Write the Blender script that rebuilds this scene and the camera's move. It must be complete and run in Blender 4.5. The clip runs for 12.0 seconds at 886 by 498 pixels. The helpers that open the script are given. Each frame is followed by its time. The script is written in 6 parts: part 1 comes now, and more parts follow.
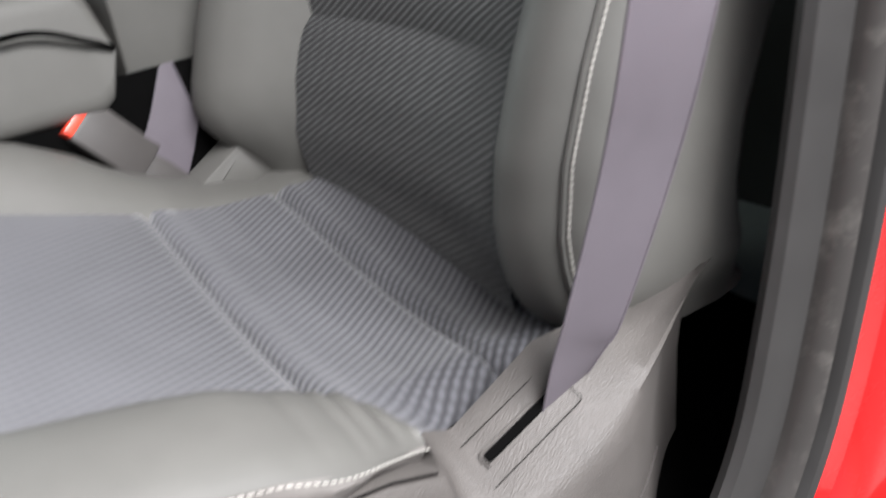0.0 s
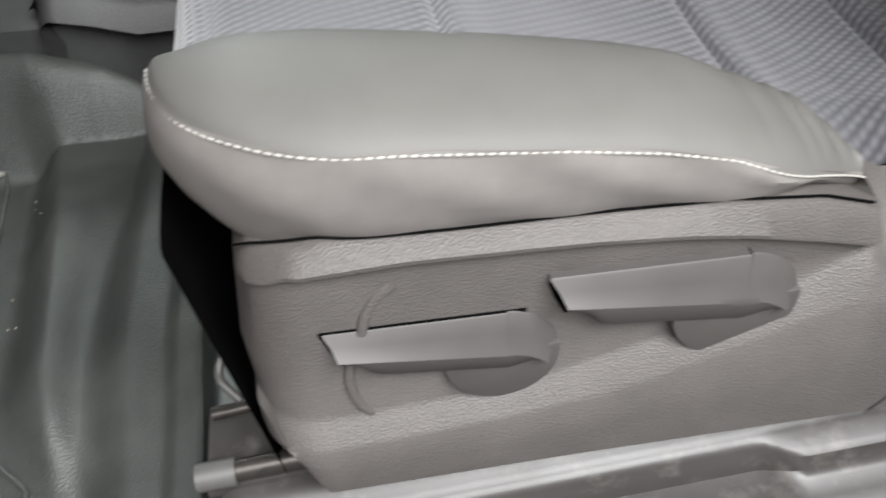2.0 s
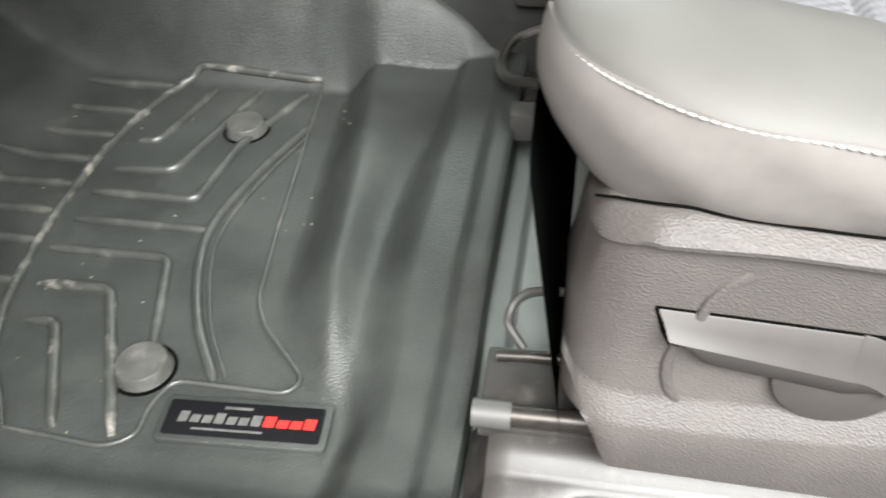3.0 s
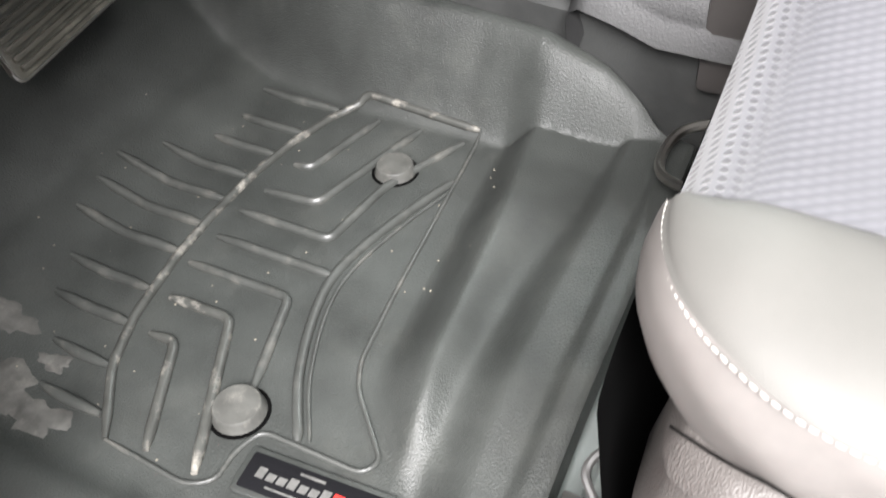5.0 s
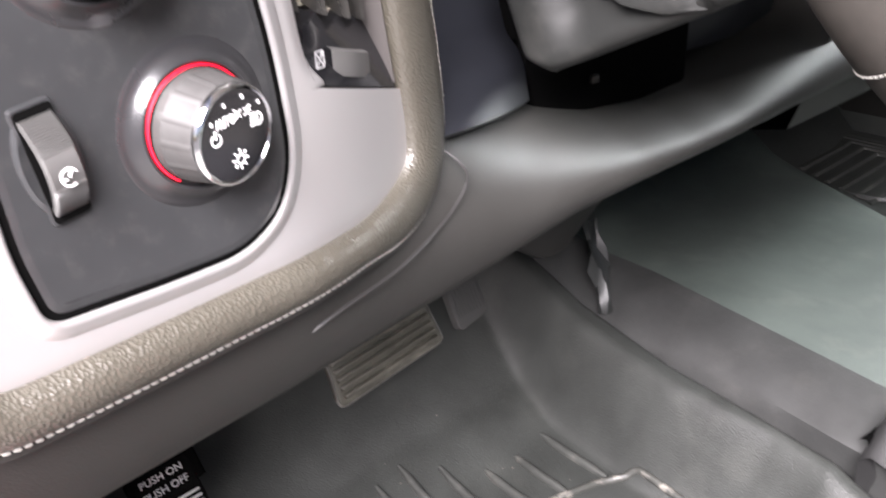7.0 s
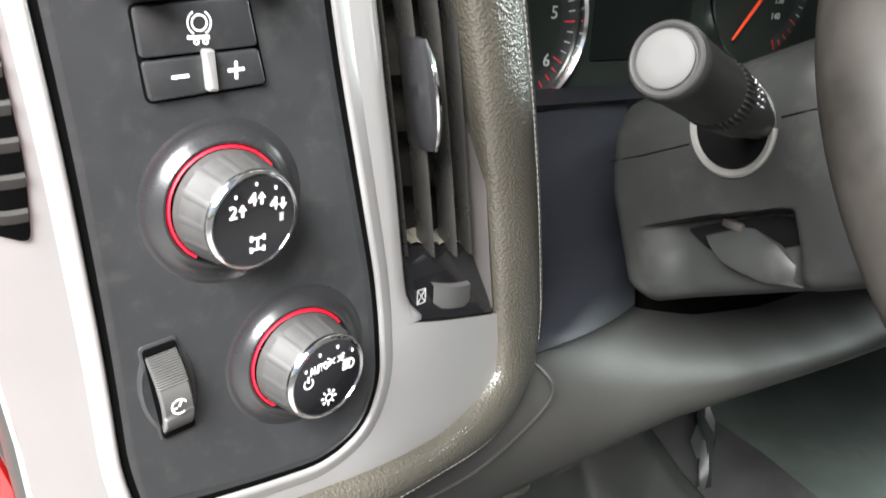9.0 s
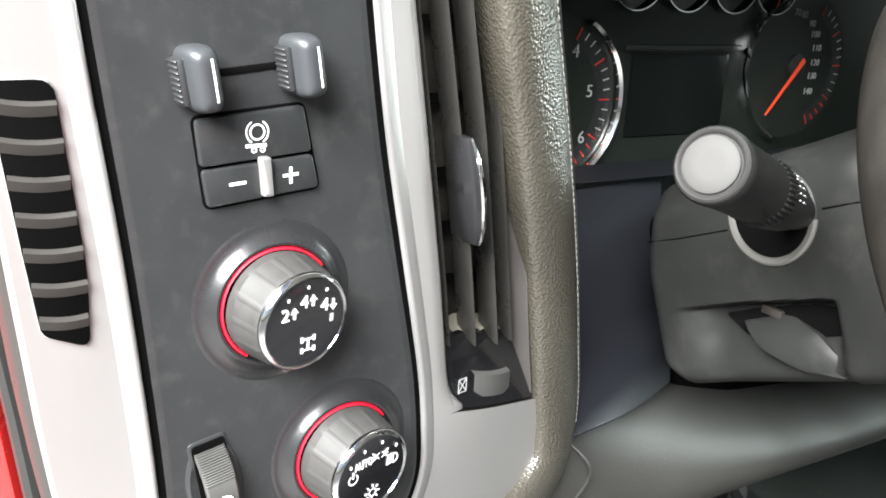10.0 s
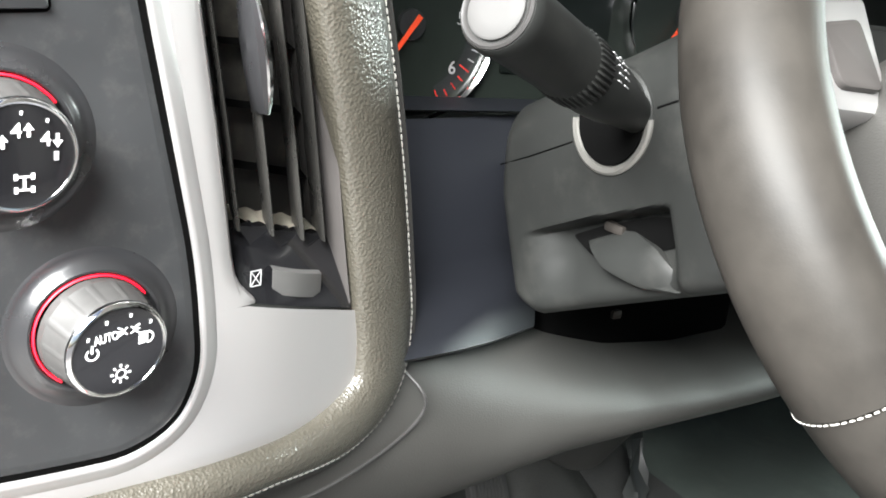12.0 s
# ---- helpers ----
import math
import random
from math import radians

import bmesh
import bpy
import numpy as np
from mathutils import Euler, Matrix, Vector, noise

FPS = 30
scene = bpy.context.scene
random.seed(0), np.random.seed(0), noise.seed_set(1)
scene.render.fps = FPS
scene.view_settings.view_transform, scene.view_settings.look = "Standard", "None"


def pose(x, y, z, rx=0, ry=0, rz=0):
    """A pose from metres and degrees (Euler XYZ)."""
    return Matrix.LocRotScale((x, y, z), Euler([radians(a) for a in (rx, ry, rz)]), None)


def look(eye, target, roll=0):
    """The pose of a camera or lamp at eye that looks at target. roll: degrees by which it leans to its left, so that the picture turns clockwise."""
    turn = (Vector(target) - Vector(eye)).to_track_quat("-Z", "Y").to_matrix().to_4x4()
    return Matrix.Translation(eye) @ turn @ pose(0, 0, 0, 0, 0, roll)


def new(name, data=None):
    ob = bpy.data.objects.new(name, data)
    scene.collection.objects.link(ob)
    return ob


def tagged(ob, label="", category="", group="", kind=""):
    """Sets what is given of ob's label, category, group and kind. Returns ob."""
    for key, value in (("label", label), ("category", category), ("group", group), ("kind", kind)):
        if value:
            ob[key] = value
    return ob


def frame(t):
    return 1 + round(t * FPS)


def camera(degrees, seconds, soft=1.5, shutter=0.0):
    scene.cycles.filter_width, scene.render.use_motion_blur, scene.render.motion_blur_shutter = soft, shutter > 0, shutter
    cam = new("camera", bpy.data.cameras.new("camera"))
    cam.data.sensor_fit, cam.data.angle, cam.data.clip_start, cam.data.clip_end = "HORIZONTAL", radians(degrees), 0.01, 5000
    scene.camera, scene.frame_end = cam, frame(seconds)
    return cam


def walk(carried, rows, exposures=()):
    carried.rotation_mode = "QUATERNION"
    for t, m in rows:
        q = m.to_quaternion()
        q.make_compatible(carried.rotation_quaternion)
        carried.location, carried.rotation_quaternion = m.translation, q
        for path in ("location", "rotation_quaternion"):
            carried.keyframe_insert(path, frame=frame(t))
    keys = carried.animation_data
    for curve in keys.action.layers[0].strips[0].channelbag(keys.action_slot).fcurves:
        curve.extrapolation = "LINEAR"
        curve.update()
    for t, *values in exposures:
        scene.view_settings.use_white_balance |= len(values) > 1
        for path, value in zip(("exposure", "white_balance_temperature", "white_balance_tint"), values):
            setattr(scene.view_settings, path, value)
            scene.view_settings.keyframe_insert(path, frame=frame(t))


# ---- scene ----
# the plan below is drawn in units of SIZE metres, its origin RAISE metres above the ground
SIZE, RAISE = 0.79, 0.13
PLAN = Matrix.Translation((0, 0, RAISE)) @ Matrix.Scale(SIZE, 4)

cam = camera(54.7, 12.0, 1.7, 0.4)
EXPOSURES = [(0, 0.1, 6250, 12), (1, -0.02, 6300, 9), (2, -0.12, 6300, 10), (2.5, 0.2, 6350, 10), (3, 0.62, 6400, 8), (5, 1.05, 6400, 13), (6, 1.35, 6450, 19), (6.5, 1.7, 6450, 26), (7, 1.45, 6450, 21), (7.5, 0.85, 6450, 18), (9.5, 1.15, 6350, 8), (10.5, 1.14, 6350, 8), (11, 1.05, 6350, 8), (11.5, 1.4, 6350, 8), (12, 1.58, 6350, 8)]
PATH = [
    (0, (0.148, -0.378, 1.354), (1.098, 1.158, 0.466), -8.3),
    (0.5, (0.130, -0.377, 1.335), (0.769, 1.147, 0.209), -6.9),
    (1, (0.11, -0.376, 1.339), (0.552, 1.101, 0.065), -6.6),
    (1.5, (0.091, -0.371, 1.345), (0.362, 1.101, 0.018), -7.1),
    (2, (0.047, -0.359, 1.338), (0.193, 1.107, -0.015), -5.8),
    (2.5, (-0.012, -0.349, 1.323), (-0.062, 1.109, -0.044), -5.0),
    (3, (-0.047, -0.353, 1.326), (-0.36, 1.072, -0.042), -4.1),
    (3.2, (-0.049, -0.35, 1.334), (-0.446, 1.048, -0.04), -4.1),
    (5, (-0.017, -0.236, 1.394), (-0.706, 1.017, -0.004), -4.4),
    (5.5, (-0.008, -0.186, 1.467), (-0.769, 1.069, 0.109), -5.2),
    (6, (-0.026, -0.161, 1.524), (-0.903, 1.164, 0.309), -5.7),
    (6.5, (-0.042, -0.173, 1.525), (-1.193, 1.127, 0.532), -3.6),
    (7, (-0.039, -0.214, 1.551), (-1.39, 0.963, 0.662), -2.4),
    (7.5, (-0.026, -0.204, 1.575), (-1.504, 0.87, 0.761), -2.6),
    (9.3, (-0.024, -0.193, 1.652), (-1.634, 0.767, 0.957), 3.4),
    (9.5, (-0.025, -0.198, 1.658), (-1.653, 0.751, 0.988), 3.0),
    (10, (-0.033, -0.202, 1.664), (-1.687, 0.737, 1.045), 3.1),
    (10.5, (-0.024, -0.183, 1.649), (-1.692, 0.731, 1.03), 3.4),
    (11, (-0.015, -0.147, 1.612), (-1.698, 0.74, 0.996), 4.4),
    (11.5, (-0.015, -0.102, 1.603), (-1.669, 0.843, 0.995), 5.9),
    (12, (-0.007, -0.119, 1.596), (-1.622, 0.908, 1.014), 6.0),
]
walk(cam, [(t, look(PLAN @ Vector(eye), PLAN @ Vector(target), roll)) for t, eye, target, roll in PATH], EXPOSURES)

# ---------------------------------------------------------------- world, sun, exposure
world = bpy.data.worlds.new("sky")
scene.world = world
world.use_nodes = True
wn = world.node_tree.nodes
sky = wn.new("ShaderNodeTexSky")
sky.sky_type = "NISHITA"
sky.sun_disc = False
sky.sun_elevation = radians(48)
sky.sun_rotation = radians(200)
sky.air_density = 1.0
sky.dust_density = 3.0
world.node_tree.links.new(sky.outputs[0], wn["Background"].inputs[0])
wn["Background"].inputs[1].default_value = 0.05
sun = new("sun", bpy.data.lights.new("sun", "SUN"))
sun.data.energy = 1.0
sun.data.angle = radians(35)
sun.data.color = (1.0, 0.96, 0.92)
sun.matrix_world = look((-1.2, -3.6, 5.0), (0, 0.2, 1.0))


def opening_light(name, at, to, width, height, power, colour=(1.0, 0.985, 0.96)):
    """Skylight that enters by an opening of the cab."""
    ob = new(name, bpy.data.lights.new(name, "AREA"))
    ob.data.shape, ob.data.size, ob.data.size_y, ob.data.energy = "RECTANGLE", width * SIZE, height * SIZE, power * SIZE ** 2
    ob.data.color = colour
    ob.matrix_world = look(PLAN @ Vector(at), PLAN @ Vector(to))


opening_light("door_daylight", (0.72, -1.45, 2.92), (-0.05, 0.2, 1.08), 1.9, 1.2, 300)
opening_light("windscreen_daylight", (-0.72, 0.85, 1.95), (-0.3, 0.6, 1.0), 1.5, 0.55, 6, (0.94, 1.0, 0.97))
opening_light("passenger_window_daylight", (-0.32, 2.1, 1.80), (-0.38, 0.9, 0.9), 0.4, 0.4, 20, (0.90, 1.0, 0.95))


# ---------------------------------------------------------------- materials
def material(name, colour, rough=0.5, metal=0.0, vary=0.25, vscale=18.0, grain=0.0, gscale=900.0, gdist=0.0004,
             cells=False, dust=0.0, dcolour=(0.35, 0.33, 0.3), dscale=9.0, spec=0.5, coat=0.0):
    """A painted, moulded or leather surface: broad stains, fine grain relief and a film of dust."""
    m = bpy.data.materials.new(name)
    m.use_nodes = True
    t = m.node_tree
    n, l = t.nodes, t.links
    b = n["Principled BSDF"]
    b.inputs["Roughness"].default_value = rough
    b.inputs["Metallic"].default_value = metal
    b.inputs["Specular IOR Level"].default_value = spec
    b.inputs["Coat Weight"].default_value = coat
    co = n.new("ShaderNodeTexCoord")
    big = n.new("ShaderNodeTexNoise")
    big.inputs["Scale"].default_value = vscale / SIZE
    big.inputs["Detail"].default_value = 6
    big.inputs["Roughness"].default_value = 0.62
    l.new(co.outputs["Object"], big.inputs["Vector"])
    ramp = n.new("ShaderNodeMapRange")
    ramp.inputs[1].default_value, ramp.inputs[2].default_value = 0.25, 0.75
    ramp.inputs[3].default_value, ramp.inputs[4].default_value = 1 - vary, 1 + vary
    l.new(big.outputs["Fac"], ramp.inputs[0])
    mul = n.new("ShaderNodeMix")
    mul.data_type, mul.blend_type = "RGBA", "MULTIPLY"
    mul.inputs[0].default_value = 1
    mul.inputs[6].default_value = (*colour, 1)
    l.new(ramp.outputs[0], mul.inputs[7])
    last = mul.outputs[2]
    if dust:
        dn = n.new("ShaderNodeTexNoise")
        dn.inputs["Scale"].default_value = dscale / SIZE
        dn.inputs["Detail"].default_value = 9
        dn.inputs["Roughness"].default_value = 0.72
        l.new(co.outputs["Object"], dn.inputs["Vector"])
        dr = n.new("ShaderNodeMapRange")
        dr.inputs[1].default_value, dr.inputs[2].default_value = 0.52, 0.8
        dr.inputs[3].default_value, dr.inputs[4].default_value = 0, dust
        l.new(dn.outputs["Fac"], dr.inputs[0])
        dm = n.new("ShaderNodeMix")
        dm.data_type = "RGBA"
        l.new(dr.outputs[0], dm.inputs[0])
        l.new(last, dm.inputs[6])
        dm.inputs[7].default_value = (*dcolour, 1)
        last = dm.outputs[2]
    l.new(last, b.inputs["Base Color"])
    rr = n.new("ShaderNodeMapRange")
    rr.inputs[3].default_value, rr.inputs[4].default_value = max(rough - 0.08, 0.03), min(rough + 0.1, 1)
    l.new(big.outputs["Fac"], rr.inputs[0])
    l.new(rr.outputs[0], b.inputs["Roughness"])
    if grain:
        if cells:
            g = n.new("ShaderNodeTexVoronoi")
            g.feature = "F1"
            g.inputs["Scale"].default_value = gscale / SIZE
            out = g.outputs["Distance"]
        else:
            g = n.new("ShaderNodeTexNoise")
            g.inputs["Scale"].default_value = gscale / SIZE
            g.inputs["Detail"].default_value = 3
            out = g.outputs["Fac"]
        l.new(co.outputs["Object"], g.inputs["Vector"])
        bp = n.new("ShaderNodeBump")
        bp.inputs["Strength"].default_value = grain
        bp.inputs["Distance"].default_value = gdist * SIZE
        l.new(out, bp.inputs["Height"])
        l.new(bp.outputs[0], b.inputs["Normal"])
    return m


def ribbed_cloth(name, colour, dark, turn, pitch, weave_shade=()):
    """Woven seat cloth: cords broken into staggered short bars; the last argument gives (x of the plan, weave depth)
    along the seat, shade put into the colour.
    """
    m = bpy.data.materials.new(name)
    m.use_nodes = True
    t = m.node_tree
    n, l = t.nodes, t.links
    b = n["Principled BSDF"]
    b.inputs["Roughness"].default_value = 0.8
    b.inputs["Sheen Weight"].default_value = 0.25
    b.inputs["Specular IOR Level"].default_value = 0.25

    def calc(op, a, c=None, d=None):
        q = n.new("ShaderNodeMath")
        q.operation = op
        for i, v in enumerate((a, c, d)):
            if v is None:
                continue
            if isinstance(v, (int, float)):
                q.inputs[i].default_value = v
            else:
                l.new(v, q.inputs[i])
        return q.outputs[0]

    co = n.new("ShaderNodeTexCoord")
    warp = n.new("ShaderNodeTexNoise")
    warp.inputs["Scale"].default_value = 16 / SIZE
    warp.inputs["Detail"].default_value = 1
    l.new(co.outputs["Object"], warp.inputs["Vector"])
    mp = n.new("ShaderNodeMapping")
    mp.inputs["Rotation"].default_value = [radians(a) for a in turn]
    l.new(co.outputs["Object"], mp.inputs["Vector"])
    xyz = n.new("ShaderNodeSeparateXYZ")
    l.new(mp.outputs[0], xyz.inputs[0])
    k = 2 * math.pi / (pitch * SIZE)
    sway = calc("MULTIPLY", warp.outputs["Fac"], 0.6)
    across = calc("MULTIPLY_ADD", xyz.outputs[0], k, sway)
    along = calc("MULTIPLY_ADD", xyz.outputs[1], k * 0.8, calc("MULTIPLY", sway, 1.5))
    cord = calc("MULTIPLY_ADD", calc("SINE", calc("SUBTRACT", across, math.pi / 2)), 0.5, 0.5)
    bars = calc("MULTIPLY", calc("SINE", calc("MULTIPLY", across, 0.5)), calc("SINE", along))
    weave = calc("ADD", calc("MULTIPLY", cord, 0.72), calc("MULTIPLY_ADD", bars, 0.2, 0.16))
    fine = n.new("ShaderNodeTexNoise")
    fine.inputs["Scale"].default_value = 1500 / SIZE
    l.new(co.outputs["Object"], fine.inputs["Vector"])
    weave = calc("MULTIPLY_ADD", calc("SUBTRACT", fine.outputs["Fac"], 0.5), 0.25, weave)
    depth = 1.0
    if weave_shade:
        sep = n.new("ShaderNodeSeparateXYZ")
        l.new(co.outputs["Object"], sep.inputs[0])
        lo, hi = weave_shade[0][0], weave_shade[-1][0]
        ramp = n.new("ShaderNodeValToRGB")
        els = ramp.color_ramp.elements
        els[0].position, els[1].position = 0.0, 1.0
        els[0].color, els[1].color = [weave_shade[0][1]] * 3 + [1], [weave_shade[-1][1]] * 3 + [1]
        for x, v in weave_shade[1:-1]:
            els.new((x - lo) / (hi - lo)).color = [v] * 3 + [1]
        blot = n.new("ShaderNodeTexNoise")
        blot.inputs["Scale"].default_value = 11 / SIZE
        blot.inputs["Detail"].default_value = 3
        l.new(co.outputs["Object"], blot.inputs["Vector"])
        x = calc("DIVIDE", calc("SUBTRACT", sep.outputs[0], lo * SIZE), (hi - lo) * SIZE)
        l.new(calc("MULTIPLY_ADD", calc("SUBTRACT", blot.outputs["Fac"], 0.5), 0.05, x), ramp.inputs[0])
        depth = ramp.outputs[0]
        # on the front roll the pits of the weave are coloured dark, as if shaded
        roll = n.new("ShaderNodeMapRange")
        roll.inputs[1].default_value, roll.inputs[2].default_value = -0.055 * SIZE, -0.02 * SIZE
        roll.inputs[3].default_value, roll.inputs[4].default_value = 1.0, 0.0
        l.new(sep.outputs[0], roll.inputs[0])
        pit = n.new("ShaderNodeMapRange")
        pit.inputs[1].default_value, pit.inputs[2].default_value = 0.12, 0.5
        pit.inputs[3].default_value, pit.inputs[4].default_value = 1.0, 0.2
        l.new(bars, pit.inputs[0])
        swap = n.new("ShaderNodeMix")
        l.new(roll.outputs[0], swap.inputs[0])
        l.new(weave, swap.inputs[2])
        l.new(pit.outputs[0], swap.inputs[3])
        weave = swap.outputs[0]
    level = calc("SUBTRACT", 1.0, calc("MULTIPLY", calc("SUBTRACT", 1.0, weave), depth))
    big = n.new("ShaderNodeTexNoise")
    big.inputs["Scale"].default_value = 7 / SIZE
    big.inputs["Detail"].default_value = 7
    l.new(co.outputs["Object"], big.inputs["Vector"])
    mix = n.new("ShaderNodeMix")
    mix.data_type = "RGBA"
    l.new(level, mix.inputs[0])
    mix.inputs[6].default_value = (*dark, 1)
    mix.inputs[7].default_value = (*colour, 1)
    sh = n.new("ShaderNodeMapRange")
    sh.inputs[1].default_value, sh.inputs[2].default_value = 0.3, 0.7
    sh.inputs[3].default_value, sh.inputs[4].default_value = 0.86, 1.12
    l.new(big.outputs["Fac"], sh.inputs[0])
    mul = n.new("ShaderNodeMix")
    mul.data_type, mul.blend_type = "RGBA", "MULTIPLY"
    mul.inputs[0].default_value = 1
    l.new(mix.outputs[2], mul.inputs[6])
    l.new(sh.outputs[0], mul.inputs[7])
    l.new(mul.outputs[2], b.inputs["Base Color"])
    bp = n.new("ShaderNodeBump")
    bp.inputs["Strength"].default_value = 0.6
    bp.inputs["Distance"].default_value = 0.0013 * SIZE
    l.new(level, bp.inputs["Height"])
    l.new(bp.outputs[0], b.inputs["Normal"])
    return m


def glowing(name, colour, power):
    m = bpy.data.materials.new(name)
    m.use_nodes = True
    b = m.node_tree.nodes["Principled BSDF"]
    b.inputs["Base Color"].default_value = (*colour, 1)
    b.inputs["Emission Color"].default_value = (*colour, 1)
    b.inputs["Emission Strength"].default_value = power
    return m


VINYL = material("dark_ash_vinyl", (0.087, 0.085, 0.079), 0.6, spec=0.35, vary=0.10, vscale=9, grain=0.25, gscale=1100, gdist=0.0003, cells=True)
# Side toned lighter than the bolster top, standing in for lower side light.
VINYL_SIDE = material("ash_side_lit_tone", (0.130, 0.121, 0.114), 0.55, vary=0.2, vscale=16, grain=0.25, gscale=1500, gdist=0.0003)
SHIELD = material("grained_dark_plastic", (0.069, 0.063, 0.059), 0.52, vary=0.12, vscale=22, grain=0.8, gscale=640, gdist=0.00066, cells=True, spec=0.36)
LEVER = material("smooth_dark_plastic", (0.05, 0.046, 0.044), 0.46, vary=0.08, vscale=30, grain=0.1, gscale=1400, gdist=0.0002, spec=0.28)
# The x, depth pairs paint grazing shade into the weave by seams and roll.
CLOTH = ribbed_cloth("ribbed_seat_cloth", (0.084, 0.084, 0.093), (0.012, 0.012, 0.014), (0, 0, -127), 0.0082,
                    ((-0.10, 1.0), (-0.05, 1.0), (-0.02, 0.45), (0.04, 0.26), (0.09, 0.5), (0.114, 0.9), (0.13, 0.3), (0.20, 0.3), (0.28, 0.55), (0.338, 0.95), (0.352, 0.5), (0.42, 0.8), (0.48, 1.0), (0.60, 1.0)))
# The back's deep shade is put into this darker copy of the cloth.
CLOTH_BACK = ribbed_cloth("shaded_back_cloth", (0.0135, 0.0143, 0.0147), (0.0025, 0.0025, 0.003), (-59, 0, 90), 0.0068)
WEB = material("grey_webbing", (0.095, 0.083, 0.097), 0.6, vary=0.06, vscale=40, grain=0.5, gscale=1600, gdist=0.0004)
THREAD = material("pale_thread", (0.33, 0.32, 0.295), 0.7, vary=0.1, vscale=200)
# Near-black that paints shade in holes, gaps and sheets; also plain black parts.
BLACK = material("near_black_void_and_plastic", (0.0025, 0.0025, 0.0025), 0.9, vary=0.2, spec=0.01)
# The platform's vinyl again, darkened to paint shade on its near slope.
SIDEVINYL = material("shaded_slope_vinyl", (0.020, 0.020, 0.020), 0.42, spec=0.3, vary=0.25, vscale=16, grain=0.6, gscale=420, gdist=0.0006)
RUBBER = material("black_rubber_mat", (0.036, 0.0385, 0.036), 0.42, vary=0.4, vscale=7, grain=0.9, gscale=460, gdist=0.0011, spec=0.36, dust=0.14, dcolour=(0.17, 0.17, 0.15), dscale=9)
RIB = material("scuffed_rubber_rib", (0.042, 0.044, 0.041), 0.38, vary=0.3, vscale=25, grain=0.2, gscale=700, dust=0.3, dcolour=(0.34, 0.32, 0.28), dscale=14)
BUTTON = material("scuffed_rubber_button", (0.062, 0.062, 0.057), 0.42, vary=0.3, vscale=40, grain=0.3, gscale=700, dust=0.35, dcolour=(0.3, 0.28, 0.25), dscale=60)
WORNRIB = material("worn_pale_rubber_rib", (0.044, 0.045, 0.041), 0.42, vary=0.4, vscale=30, grain=0.3, gscale=700, dust=1.0, dcolour=(0.44, 0.41, 0.36), dscale=26)
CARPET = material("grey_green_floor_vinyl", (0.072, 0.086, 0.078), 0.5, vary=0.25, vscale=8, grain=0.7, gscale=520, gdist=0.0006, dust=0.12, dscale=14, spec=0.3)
# Hump vinyl made darker, painting the shade where the shoulder rounds off.
SHOULDER = material("shaded_shoulder_vinyl", (0.040, 0.041, 0.040), 0.36, vary=0.25, vscale=14, grain=0.9, gscale=420, gdist=0.0006, dust=0.05, dscale=18, spec=0.4)
FLOORVINYL = material("grey_green_painted_floor", (0.25, 0.275, 0.263), 0.45, vary=0.15, vscale=10, grain=0.4, gscale=600, gdist=0.0005, dust=0.2, dscale=16)
SILL = material("grey_sill_plastic", (0.034, 0.0315, 0.030), 0.4, vary=0.1, vscale=16, grain=0.25, gscale=700, gdist=0.0004, dust=0.2, dscale=30, spec=0.4)
STEEL = material("dull_steel", (0.42, 0.4, 0.37), 0.32, 1.0, vary=0.2, vscale=60)
DARKSTEEL = material("greasy_dark_steel", (0.045, 0.04, 0.036), 0.4, 0.6, vary=0.4, vscale=70)
SILVER = material("satin_silver_paint", (0.46, 0.45, 0.445), 0.36, 0.69, vary=0.03, vscale=10, grain=0.06, gscale=2500, gdist=0.0001)
PANEL = material("matt_black_panel", (0.0215, 0.0225, 0.0235), 0.34, vary=0.14, vscale=24, grain=0.12, gscale=1800, gdist=0.0002, dust=0.06, dscale=90)
LEATHER = material("grained_brown_black_leather", (0.045, 0.041, 0.032), 0.33, vary=0.12, vscale=20, grain=0.7, gscale=560, gdist=0.0007, cells=True, spec=0.85)
DASH = material("soft_dash_plastic", (0.0285, 0.0275, 0.0255), 0.5, vary=0.1, vscale=12, grain=0.3, gscale=900, gdist=0.0003, cells=True, spec=0.28)
BLUETRIM = material("blue_black_trim", (0.013, 0.014, 0.0175), 0.36, vary=0.08, vscale=14, grain=0.1, gscale=1500, gdist=0.0002, spec=0.35)
COLUMN = material("column_shroud_plastic", (0.0125, 0.013, 0.0124), 0.38, vary=0.16, vscale=16, grain=0.1, gscale=1500, gdist=0.0002, dust=0.12, dcolour=(0.12, 0.115, 0.105), dscale=26, spec=0.15)
WHEEL = material("worn_wheel_leather", (0.0185, 0.0168, 0.0148), 0.46, spec=0.15, vary=0.65, vscale=11, grain=0.15, gscale=900, gdist=0.0003)
CHROME = material("chrome", (0.85, 0.85, 0.85), 0.08, 1.0, vary=0.02)
KNOB = material("ribbed_knob_rubber", (0.06, 0.059, 0.057), 0.5, vary=0.08, vscale=60)
GRIP = material("smoky_grey_plastic", (0.034, 0.033, 0.032), 0.55, vary=0.15, vscale=120, spec=0.3)
VENTBOX = material("dusty_vent_plastic", (0.014, 0.0132, 0.0115), 0.5, vary=0.4, vscale=40, dust=0.5, dcolour=(0.12, 0.108, 0.08), dscale=30)
VANE = material("satin_black_vane", (0.028, 0.027, 0.025), 0.28, vary=0.1, vscale=60, spec=0.6)
SLAT = material("brown_grey_slat", (0.030, 0.028, 0.026), 0.4, vary=0.15, vscale=60, spec=0.4)
